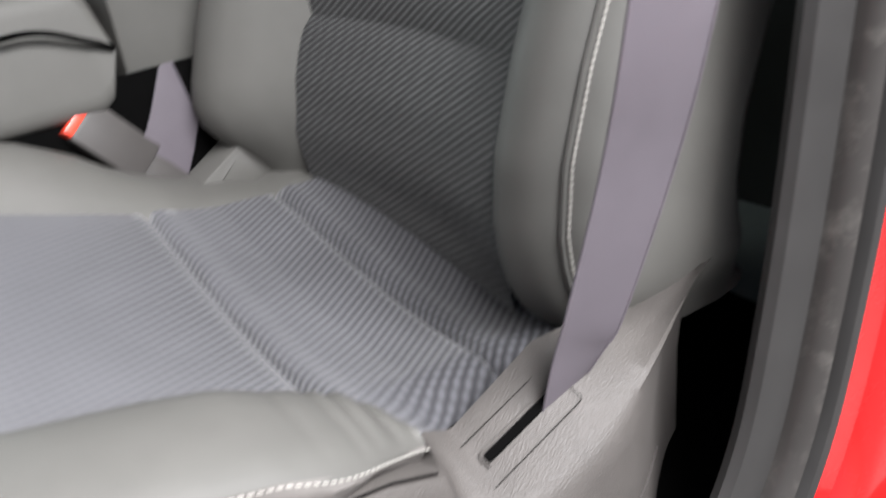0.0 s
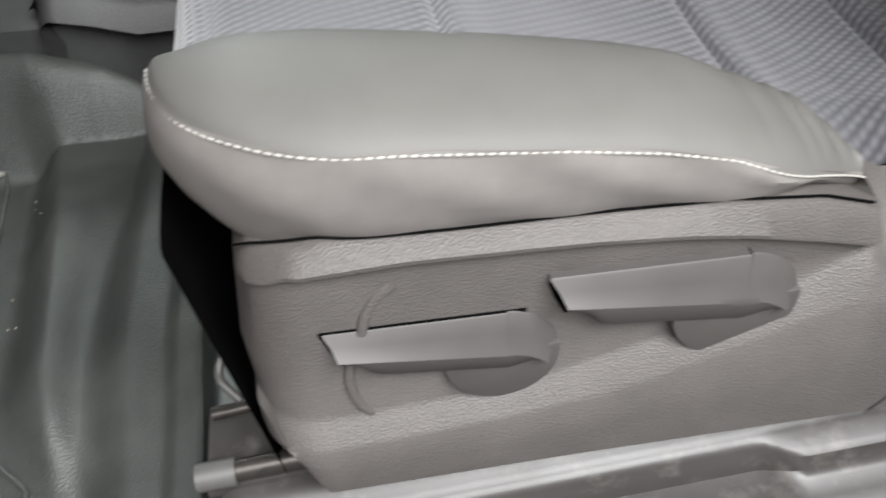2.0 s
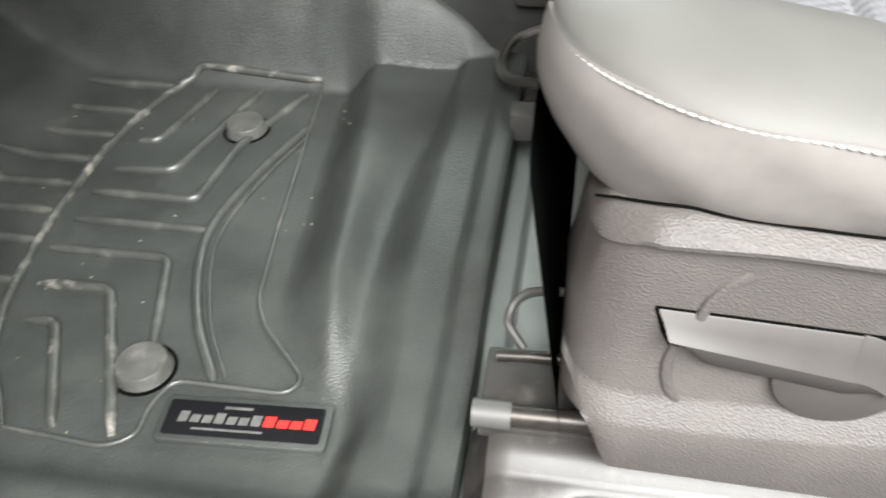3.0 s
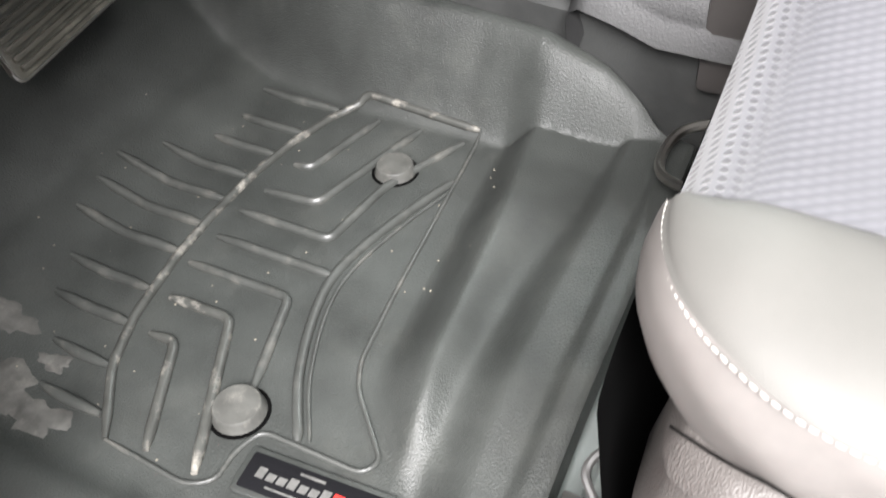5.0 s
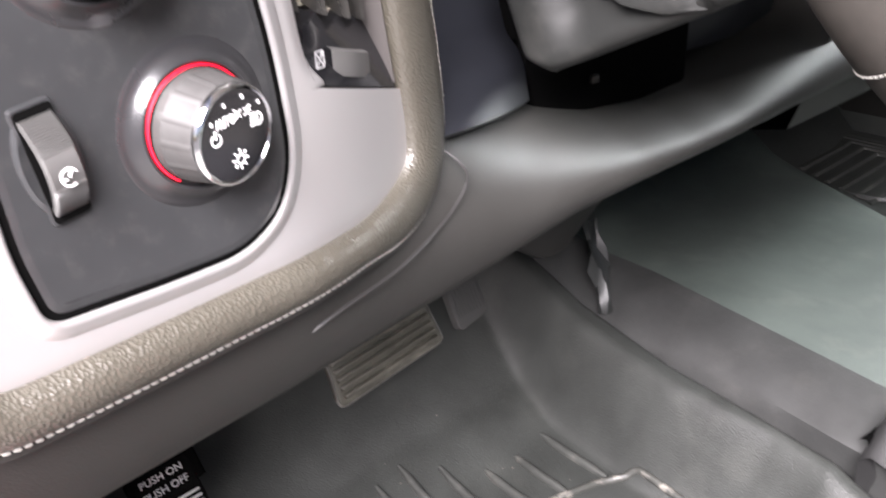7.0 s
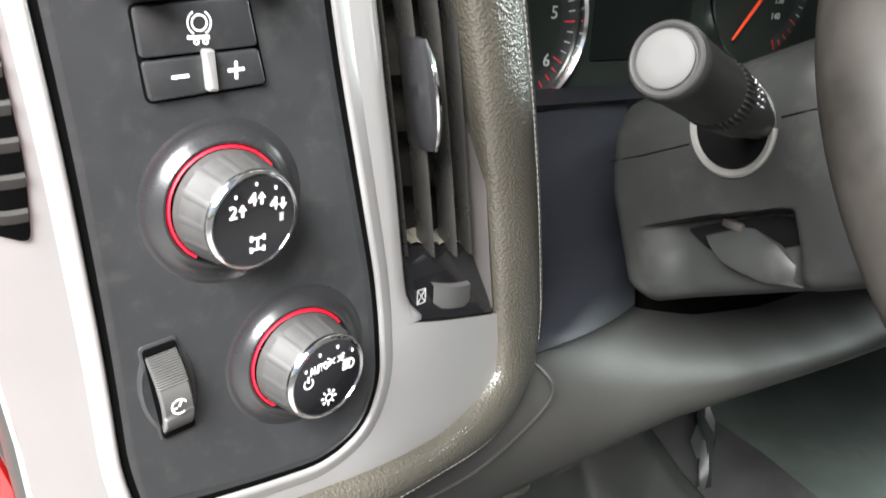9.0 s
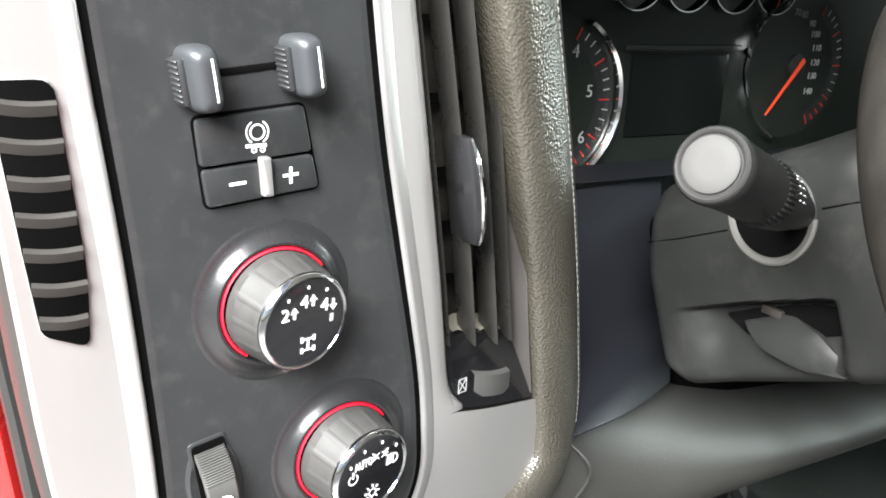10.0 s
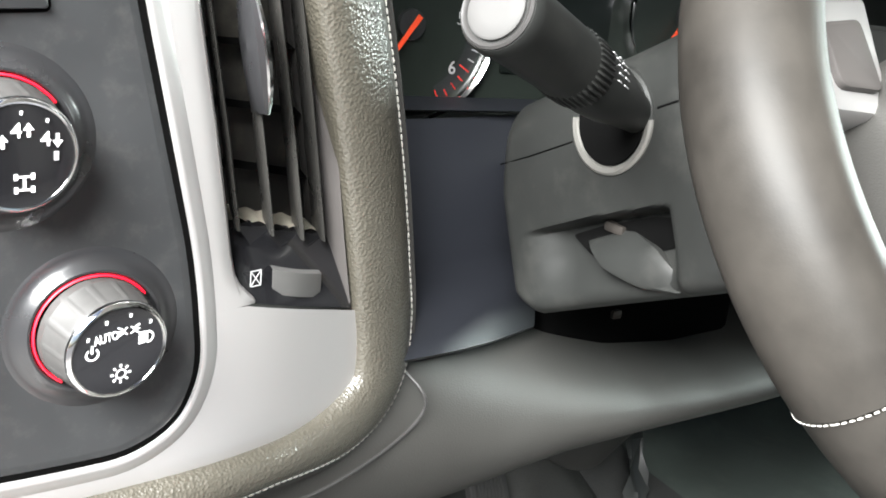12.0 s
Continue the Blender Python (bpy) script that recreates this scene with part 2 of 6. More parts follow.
# Greenish lift paints the lens's hazy reflection into the dial colour.
DIAL = material("lens_haze_dial", (0.016, 0.020, 0.017), 0.3, vary=0.2, vscale=20, spec=0.4)
SATIN = material("satin_grey_metal", (0.10, 0.097, 0.09), 0.4, 0.3, vary=0.05, vscale=40)
GLOSS = material("gloss_black", (0.008, 0.008, 0.009), 0.12, vary=0.05, coat=0.3)
WHITE = material("white_print", (0.82, 0.82, 0.82), 0.5, vary=0.03)
GREYPRINT = material("grey_print", (0.34, 0.34, 0.34), 0.5, vary=0.05)
WORNPRINT = material("worn_grey_print", (0.085, 0.084, 0.08), 0.5, vary=0.4, vscale=120)
REDGLOW = glowing("red_light_ring", (0.62, 0.004, 0.02), 0.06)
REDPRINT = material("red_print", (0.55, 0.02, 0.015), 0.5, vary=0.05)
NEEDLE = material("orange_red_needle", (0.9, 0.09, 0.03), 0.4, vary=0.03)
CAP = material("pale_grey_cap", (0.055, 0.054, 0.053), 0.6, vary=0.03, spec=0.12)
REDPAINT = material("red_car_paint", (0.62, 0.012, 0.012), 0.25, vary=0.03, coat=0.8)
SEALING = material("grey_rubber_seal", (0.026, 0.025, 0.0245), 0.45, spec=0.3, vary=0.1, vscale=20, grain=0.2, gscale=900)
BUCKLERED = material("red_button", (0.8, 0.06, 0.03), 0.35, vary=0.04)
HEADLINER = material("grey_headliner", (0.4, 0.39, 0.37), 0.9, vary=0.05, grain=0.4, gscale=600)
ASPHALT = material("pale_concrete", (0.36, 0.355, 0.34), 0.85, vary=0.2, vscale=3, grain=0.8, gscale=120, gdist=0.003)
PEDAL = material("worn_pedal_rubber", (0.075, 0.072, 0.058), 0.4, vary=0.3, vscale=40, grain=0.3, gscale=600, dust=0.65, dcolour=(0.36, 0.34, 0.28), dscale=22)
SLIDER = material("slate_grey_plastic", (0.030, 0.032, 0.035), 0.38, vary=0.05, vscale=50, grain=0.1, gscale=1500, gdist=0.0002)
DISH = material("glossy_black_dish", (0.016, 0.016, 0.017), 0.28, vary=0.05, vscale=40, spec=0.6, coat=0.15)
SCREEN = material("dark_screen", (0.006, 0.008, 0.007), 0.32, vary=0.05, spec=0.25)
MUD = material("dried_mud", (0.065, 0.064, 0.059), 0.6, vary=0.5, vscale=45, grain=0.6, gscale=500, dust=0.6, dcolour=(0.2, 0.19, 0.17), dscale=40)
DIRT = material("pale_dust", (0.2, 0.182, 0.145), 0.9, vary=0.3, vscale=60)
FILMPLASTIC = material("thin_clear_film", (0.022, 0.024, 0.023), 0.4, vary=0.2, vscale=20)


# ---------------------------------------------------------------- building helpers
def thing(name, label, category, at=(0, 0, 0), group="", kind=""):
    ob = new(name)
    ob.location = PLAN @ Vector(at)
    ob.empty_display_size = 0.02
    return tagged(ob, label, category, group, kind)


def mesh_of(bm, name, mat, smooth=True):
    bmesh.ops.recalc_face_normals(bm, faces=bm.faces)
    me = bpy.data.meshes.new(name)
    bm.to_mesh(me)
    bm.free()
    me.transform(PLAN)
    me.materials.append(mat)
    for p in me.polygons:
        p.use_smooth = smooth
    if smooth:
        me.set_sharp_from_angle(angle=radians(40))
    return me


def part(name, bm, mat, parent, label="", smooth=True):
    """Links a bmesh, given in world metres, as one mesh under a thing or under a part."""
    ob = new(name, mesh_of(bm, name, mat, smooth))
    ob.parent = parent
    if parent.parent is None:
        ob.matrix_parent_inverse = Matrix.Translation(parent.location).inverted()
    if label:
        ob["label"] = label
    return ob


def piece(name, bm, mat, label, category, kind="structure", smooth=True, group=""):
    return tagged(new(name, mesh_of(bm, name, mat, smooth)), label, category, group, kind)


def grid(rows, loop=False, caps=False, bm=None):
    """A sheet through rows of points; loop closes every row, caps fills the first and last row."""
    bm = bm or bmesh.new()
    vs = [[bm.verts.new(p) for p in r] for r in rows]
    for a, b in zip(vs, vs[1:]):
        k = len(a)
        for i in range(k if loop else k - 1):
            j = (i + 1) % k
            try:
                bm.faces.new((a[i], a[j], b[j], b[i]))
            except ValueError:
                pass
    if caps:
        bm.faces.new(vs[0])
        bm.faces.new(vs[-1][::-1])
    return bm


def spline(pts, n=8, closed=False):
    """A smooth line through the points."""
    pts = [Vector(p) for p in pts]
    k = len(pts)
    out = []
    for i in range(k if closed else k - 1):
        if closed:
            a, b, c, d = (pts[(i + j) % k] for j in (-1, 0, 1, 2))
        else:
            b, c = pts[i], pts[i + 1]
            a = pts[i - 1] if i else b * 2 - c
            d = pts[i + 2] if i + 2 < k else c * 2 - b
        for j in range(n):
            t = j / n
            out.append(0.5 * ((2 * b) + (c - a) * t + (2 * a - 5 * b + 4 * c - d) * t * t + (3 * b - a - 3 * c + d) * t ** 3))
    if not closed:
        out.append(pts[-1])
    return out


def rounded(pts, r, n=4, closed=True):
    """A polyline with its corners rounded."""
    pts = [Vector(p) for p in pts]
    k = len(pts)
    out = []
    for i, p in enumerate(pts):
        if not closed and i in (0, k - 1):
            out.append(p)
            continue
        a, b = pts[i - 1] - p, pts[(i + 1) % k] - p
        rr = r[i] if isinstance(r, (list, tuple)) else r
        d = min(rr, a.length * 0.48, b.length * 0.48)
        s, e = p + a.normalized() * d, p + b.normalized() * d
        for j in range(n + 1):
            t = j / n
            out.append(s * (1 - t) ** 2 + p * 2 * t * (1 - t) + e * t * t)
    return out


def tube(pts, r, n=8, flat=1.0, up=(0, 0, 1), caps=True, bm=None):
    """A round or flattened bar along the points; r may vary along it."""
    pts = [Vector(p) for p in pts]
    rows = []
    for i, p in enumerate(pts):
        d = (pts[min(i + 1, len(pts) - 1)] - pts[max(i - 1, 0)]).normalized()
        u = Vector(up) - d * d.dot(Vector(up))
        u = u.normalized() if u.length > 1e-4 else d.orthogonal().normalized()
        v = d.cross(u)
        rad = r[i] if isinstance(r, (list, tuple)) else r
        rows.append([p + v * rad * math.cos(2 * math.pi * j / n) + u * rad * flat * math.sin(2 * math.pi * j / n) for j in range(n)])
    return grid(rows, True, caps, bm)


def lathe(profile, m, n=32, bm=None):
    """A turned body: (radius, height) pairs round the z axis of m."""
    rows = [[m @ Vector((r * math.cos(2 * math.pi * j / n), r * math.sin(2 * math.pi * j / n), h)) for j in range(n)] for r, h in profile]
    return grid(rows, True, True, bm)


def prism(outline, m, depth, edge=0.0, bm=None):
    """A plate: a closed 2D outline in m's xy plane, from z = 0 up to depth, its upper rim chamfered by edge."""
    pts = [Vector((p[0], p[1])) for p in outline]
    rows = [[m @ Vector((p.x, p.y, 0)) for p in pts], [m @ Vector((p.x, p.y, depth - edge)) for p in pts]]
    if edge:
        k = len(pts)
        for f, h in ((0.3, 0.7), (1.0, 1.0)):
            row = []
            for i, p in enumerate(pts):
                d = (pts[(i + 1) % k] - pts[i - 1]).normalized()
                q = Vector((-d.y, d.x)) * (1 if area2(pts) > 0 else -1)
                row.append(m @ Vector((p.x + q.x * edge * f, p.y + q.y * edge * f, depth - edge + edge * h)))
            rows.append(row)
    return grid(rows, True, True, bm)


def area2(pts):
    return sum(a.x * b.y - b.x * a.y for a, b in zip(pts, pts[1:] + pts[:1]))


def block(lo, hi, bevel=0.004, m=Matrix(), seg=2, bm=None):
    """A box with rounded edges between two corners."""
    one = bmesh.new()
    bmesh.ops.create_cube(one, size=1)
    for v in one.verts:
        v.co = Vector([lo[i] + (v.co[i] + 0.5) * (hi[i] - lo[i]) for i in range(3)])
    if bevel:
        bmesh.ops.bevel(one, geom=one.edges[:], offset=bevel, segments=seg, affect="EDGES", profile=0.6)
    bmesh.ops.transform(one, matrix=m, verts=one.verts)
    if bm is None:
        return one
    me = bpy.data.meshes.new("tmp")
    one.to_mesh(me)
    one.free()
    bm.from_mesh(me)
    bpy.data.meshes.remove(me)
    return bm


def lerp(x, xs, ys):
    return float(np.interp(x, xs, ys))


def smooth01(a, b, x):
    t = min(max((x - a) / (b - a), 0.0), 1.0)
    return t * t * (3 - 2 * t)


def stitches(path, step, length, r, up=(0, 0, 1)):
    """Short thread stitches laid along a line."""
    pts = [Vector(p) for p in path]
    bm = bmesh.new()
    run, want = 0.0, 0.0
    for a, b in zip(pts, pts[1:]):
        d = (b - a).length
        while want < run + d:
            p = a.lerp(b, (want - run) / d)
            w = (b - a).normalized()
            tube([p - w * length / 2, p, p + w * length / 2], [r * 0.6, r, r * 0.6], 5, up=up, bm=bm)
            want += step
        run += d
    return bm


def lettering(name, text, size, m, mat, parent, depth=0.0003):
    """Raised print with the built-in font, on m's xy plane."""
    cu = bpy.data.curves.new(name, "FONT")
    cu.body, cu.size, cu.align_x, cu.align_y, cu.extrude = text, size, "CENTER", "CENTER", depth
    cu.resolution_u = 3
    tmp = bpy.data.objects.new("tmp", cu)
    scene.collection.objects.link(tmp)
    bpy.context.view_layer.update()
    me = bpy.data.meshes.new_from_object(tmp)
    bpy.data.objects.remove(tmp)
    me.transform(PLAN @ m)
    me.materials.clear()
    me.materials.append(mat)
    ob = new(name, me)
    ob.parent = parent
    if parent.parent is None:
        ob.matrix_parent_inverse = Matrix.Translation(parent.location).inverted()
    return ob

# ---------------------------------------------------------------- cab shell and ground
FLOOR = 0.70


def cab():
    piece("ground", block((-30, -30, -0.4), (30, 30, -RAISE / SIZE), 0), ASPHALT, "pale concrete ground outside the truck", "ground")
    piece("floor", grid([[(x, y, 0.672 + 0.062 * smooth01(-0.112, -0.10, x) * smooth01(0.08, 0.12, y)) for y in np.linspace(-0.08, 2.2, 56)] for x in list(np.linspace(-0.85, -0.16, 8)) + list(np.linspace(-0.15, -0.098, 14)) + list(np.linspace(-0.09, 1.3, 10))]), FLOORVINYL,
          "grey-green rubber cab floor", "floor")
    # toe board rising to the firewall
    piece("wall_firewall", grid([[(x, y, z) for y in np.linspace(-0.06, 2.2, 6)] for x, z in ((-0.78, 0.66), (-0.86, 0.69), (-1.14, 0.87), (-1.2, 1.1), (-1.22, 1.6))]),
          RUBBER, "black carpeted toe board and firewall", "wall")
    piece("wall_rear", block((1.25, -0.05, 0.6), (1.32, 2.16, 1.42), 0.01), DASH, "dark rear cab wall", "wall")
    piece("wall_passenger_door", block((-1.2, 2.14, 0.6), (1.3, 2.22, 1.42), 0.01), DASH, "dark passenger door panel", "wall")
    piece("ceiling", block((-0.45, -0.08, 1.98), (1.35, 2.24, 2.05), 0.01), HEADLINER, "pale grey cloth headliner", "ceiling")
    # Void-black panel: the darkness behind the seat is put into its colour.
    piece("wall_rear_pillar", block((0.80, 0.02, 0.6), (1.28, 0.06, 1.98), 0.01), BLACK, "near-black panel added for the shade behind the seat", "wall")
    # Kick panel in void black, so its colour carries the footwell's shade.
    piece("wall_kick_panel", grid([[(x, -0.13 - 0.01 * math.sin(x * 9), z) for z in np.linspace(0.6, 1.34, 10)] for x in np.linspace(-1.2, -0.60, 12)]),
          BLACK, "kick panel beside the pedals, coloured black for footwell shade", "wall")


def rear_floor():
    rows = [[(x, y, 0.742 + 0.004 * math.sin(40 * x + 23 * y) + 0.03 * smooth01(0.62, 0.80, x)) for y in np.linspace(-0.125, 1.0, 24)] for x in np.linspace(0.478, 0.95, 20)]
    # Void-black sheet that paints the shade on the floor behind the seat.
    piece("floor_rear_shade", grid(rows), BLACK, "near-black floor sheet painted as the shaded gap behind the seat", "floor")


def hinge_pillar():
    ob = thing("door_hinge_pillar", "red painted hinge pillar beside the dashboard end", "car body", (-0.45, -0.2, 0.6))
    rows, seal = [], []
    for z in np.linspace(0.55, 1.75, 25):
        y = lerp(z, [0.55, 1.20, 1.345, 1.36, 1.375, 1.435, 1.475, 1.7], [-0.155, -0.160, -0.166, -0.172, -0.180, -0.184, -0.189, -0.205])
        seal.append((-0.448, y - 0.0118, z))
        rows.append([(-0.49, y - 0.008, z), (-0.462, y - 0.0135, z), (-0.455, y - 0.020, z), (-0.46, y - 0.036, z), (-0.50, y - 0.070, z), (-0.7, y - 0.085, z)])
    part("pillar_skin", grid(rows), REDPAINT, ob, "glossy red body paint")
    part("seal", tube(seal, 0.0042, 8), SEALING, ob, "dark grey rubber door seal")


# the line along which the door opening runs from the sill up the rear pillar: x and z
OPENING = [(-0.60, 0.715), (-0.3, 0.712), (0.0, 0.712), (0.2, 0.716), (0.38, 0.730), (0.485, 0.765), (0.56, 0.818), (0.603, 0.885), (0.630, 0.99), (0.649, 1.105), (0.672, 1.3), (0.70, 1.5), (0.74, 1.75), (0.78, 1.96)]


def door_opening():
    """Bands that follow the door opening: inner trim, bulb seal, grey flange and the red body."""
    line = [Vector((p.x, 0, p.y)) for p in [Vector((q.x, q.y)) for q in spline([Vector((a, b)) for a, b in OPENING], 6)]]

    def band(profile):
        rows = []
        for i, p in enumerate(line):
            d = (line[min(i + 1, len(line) - 1)] - line[max(i - 1, 0)]).normalized()
            out = Vector((d.z, 0, -d.x))
            slip = Vector((0, -0.09 * smooth01(0.60, 0.15, p.x), -0.05 * smooth01(0.60, 0.15, p.x)))
            rows.append([p + out * a * 0.8 + Vector((0, y, 0)) + slip for a, y in profile])
        return grid(rows)

    ob = thing("door_opening", "rear door pillar and sill with grey trim, seals and red paint", "door frame", (0.65, -0.06, 0.7))
    part("pillar_trim", band([(0.003, -0.030), (-0.001, -0.038), (0.004, -0.046), (0.02, -0.05), (0.046, -0.052), (0.052, -0.048), (0.054, -0.03)]), SEALING, ob, "grey moulded pillar trim")
    part("bulb_seal", band([(0.054, -0.03), (0.055, -0.055), (0.060, -0.066), (0.068, -0.07), (0.076, -0.066), (0.081, -0.055), (0.082, -0.04)]), SILL, ob, "grey rubber bulb seal")
    part("lip_seal", band([(0.082, -0.035), (0.086, -0.05), (0.09, -0.053), (0.093, -0.044)]), BLACK, ob, "black rubber lip")
    part("flange", band([(0.093, -0.03), (0.094, -0.058), (0.10, -0.068), (0.11, -0.07), (0.118, -0.066), (0.124, -0.054), (0.126, -0.04)]), SEALING, ob, "grey outer seal")
    part("body_panel", band([(0.126, -0.045), (0.132, -0.052), (0.15, -0.056), (0.168, -0.062), (0.176, -0.078), (0.19, -0.086), (0.23, -0.09), (0.235, -0.1), (0.28, -0.11), (0.36, -0.12)]), REDPAINT, ob, "glossy red body paint")


def sill_tray():
    """Grey scuff plate under the seat with its shallow storage recess."""
    ob = thing("sill_tray", "grey plastic sill cover with a shallow tray beside the seat rail", "sill trim", (0.15, 0.0, 0.70))
    rows = []
    for x in list(np.linspace(-0.125, 0.42, 56)) + list(np.linspace(0.424, 0.474, 16)):
        end = smooth01(-0.125, -0.10, x) * math.sqrt(max(0.0, 1 - max(0.0, (x - 0.444) / 0.0302) ** 2))
        rec = smooth01(0.345, 0.318, x) * smooth01(-0.06, -0.03, x)
        h = 0.70 + 0.05 * end
        row = [(x, 0.075, 0.70), (x, 0.062, h + 0.012), (x, 0.05, h + 0.018), (x, 0.025, h + 0.016), (x, 0.012, h + 0.012),
               (x, 0.006, h + 0.004), (x, 0.000, h + 0.001), (x, -0.016 + 0.012 * rec, h - 0.001), (x, -0.022 + 0.014 * rec, h - 0.006),
               (x, -0.024 + 0.014 * rec, h - 0.022 - 0.012 * rec), (x, -0.03, h - 0.028 - 0.010 * rec), (x, -0.045, h - 0.030 - 0.008 * rec), (x, -0.055, h - 0.034), (x, -0.06, h - 0.06)]
        rows.append(row)
    part("cover", grid(rows), SILL, ob)
    part("cap_joint", tube([(0.432, y, 0.7505 + z) for y, z in ((0.05, 0.018), (0.025, 0.016), (0.012, 0.012), (0.004, 0.003), (-0.014, -0.001), (-0.022, -0.006), (-0.024, -0.02))], 0.0009, 5), BLACK, ob)


def seat_rail():
    ob = thing("seat_rail", "greasy steel seat rail with adjuster rod and pale end cap", "seat rail", (-0.09, 0.06, 0.7))
    part("channel", block((-0.112, 0.052, 0.70), (0.5, 0.108, 0.762), 0.004), DARKSTEEL, ob, "greasy dark steel channel")
    part("adjuster_rod", tube([(-0.094, 0.034, 0.785), (0.05, 0.036, 0.785)], 0.0085, 12), DARKSTEEL, ob, "dark steel rod")
    part("rod_cap", tube(rounded([(-0.118, 0.034, 0.784), (-0.088, 0.034, 0.784)], 0.002, closed=False), 0.0115, 14), KNOB, ob, "pale plastic end cap")
    part("upper_rod", tube([(-0.105, 0.083, 0.795), (-0.08, 0.083, 0.797), (0.08, 0.085, 0.797)], 0.005, 10), DARKSTEEL, ob, "dark steel rod")
    part("cable", tube(spline([(-0.085, 0.10, 0.785), (-0.10, 0.118, 0.80), (-0.085, 0.135, 0.815), (-0.04, 0.14, 0.815)], 6), 0.004, 8), KNOB, ob, "grey cable")
    part("bracket", block((-0.115, 0.03, 0.758), (0.02, 0.112, 0.772), 0.003), SILL, ob)
    far = thing("seat_rail", "steel seat rail with pale pull handle by the tunnel", "seat rail", (-0.12, 0.55, 0.7))
    part("channel", block((-0.125, 0.50, 0.70), (0.45, 0.56, 0.76), 0.004), DARKSTEEL, far)
    part("pull_handle", tube(spline([(-0.10, 0.47, 0.80), (-0.145, 0.50, 0.79), (-0.155, 0.55, 0.785), (-0.14, 0.59, 0.79), (-0.09, 0.61, 0.80)], 8), 0.006, 8), STEEL, far, "bright steel pull handle")
    part("clip", block((-0.135, 0.445, 0.74), (-0.10, 0.475, 0.775), 0.003), KNOB, far, "grey plastic clip")


# ---------------------------------------------------------------- driver's seat
def cushion_height(x, y):
    """Top of the cloth middle of the cushion."""
    z = lerp(x, [-0.1, -0.075, -0.06, -0.03, 0.03, 0.11, 0.22, 0.33, 0.42, 0.5, 0.58], [0.98, 1.045, 1.068, 1.082, 1.08, 1.062, 1.022, 0.982, 0.958, 0.95, 0.95])
    z += 0.036 * smooth01(0.15, 0.55, y) - 0.012 * math.sin(math.pi * min(max((y - 0.13) / 0.42, 0), 1))
    for s in (0.112, 0.335, 0.487):
        xs = s + 0.02 * (y - 0.15)
        z -= 0.007 * math.exp(-((x - xs) / 0.0038) ** 2)
        z += 0.003 * math.exp(-((x - xs - 0.018) / 0.012) ** 2)
    return z


ST_X = [-0.08, -0.02, 0.064, 0.156, 0.215, 0.257, 0.326, 0.365, 0.40]
ST_Z = [1.083, 1.0820, 1.073, 1.058, 1.045, 1.032, 0.996, 0.972, 0.95]


def side_path():
    """Stations along the near side of the cushion and round its front corner: plan point, inward way, stitch height, bolster width."""
    out = []
    for x in list(np.linspace(0.374, 0.28, 24)) + list(np.linspace(0.276, 0.05, 30)):
        w = 0.135 * math.sqrt(max(0.0004, 1 - ((x - 0.255) / 0.1195) ** 2)) if x > 0.255 else 0.135
        p = Vector((x, 0.010 + 0.045 * smooth01(0.28, 0.40, x), 0))
        out.append((p, Vector((0, 1, 0)), lerp(x, ST_X, ST_Z), p + Vector((0, w, 0))))
    for a in np.linspace(4, 88, 18):
        r = radians(a)
        p = Vector((0.05 - 0.123 * math.sin(r), 0.135 - 0.125 * math.cos(r), 0))
        inn = Vector((math.sin(r), math.cos(r), 0))
        out.append((p, inn, lerp(p.x, ST_X, ST_Z) - 0.004 * (a / 88) ** 2, Vector((0.05 - 0.112 * a / 88, 0.145 - 0.004 * a / 88, 0))))
    return out


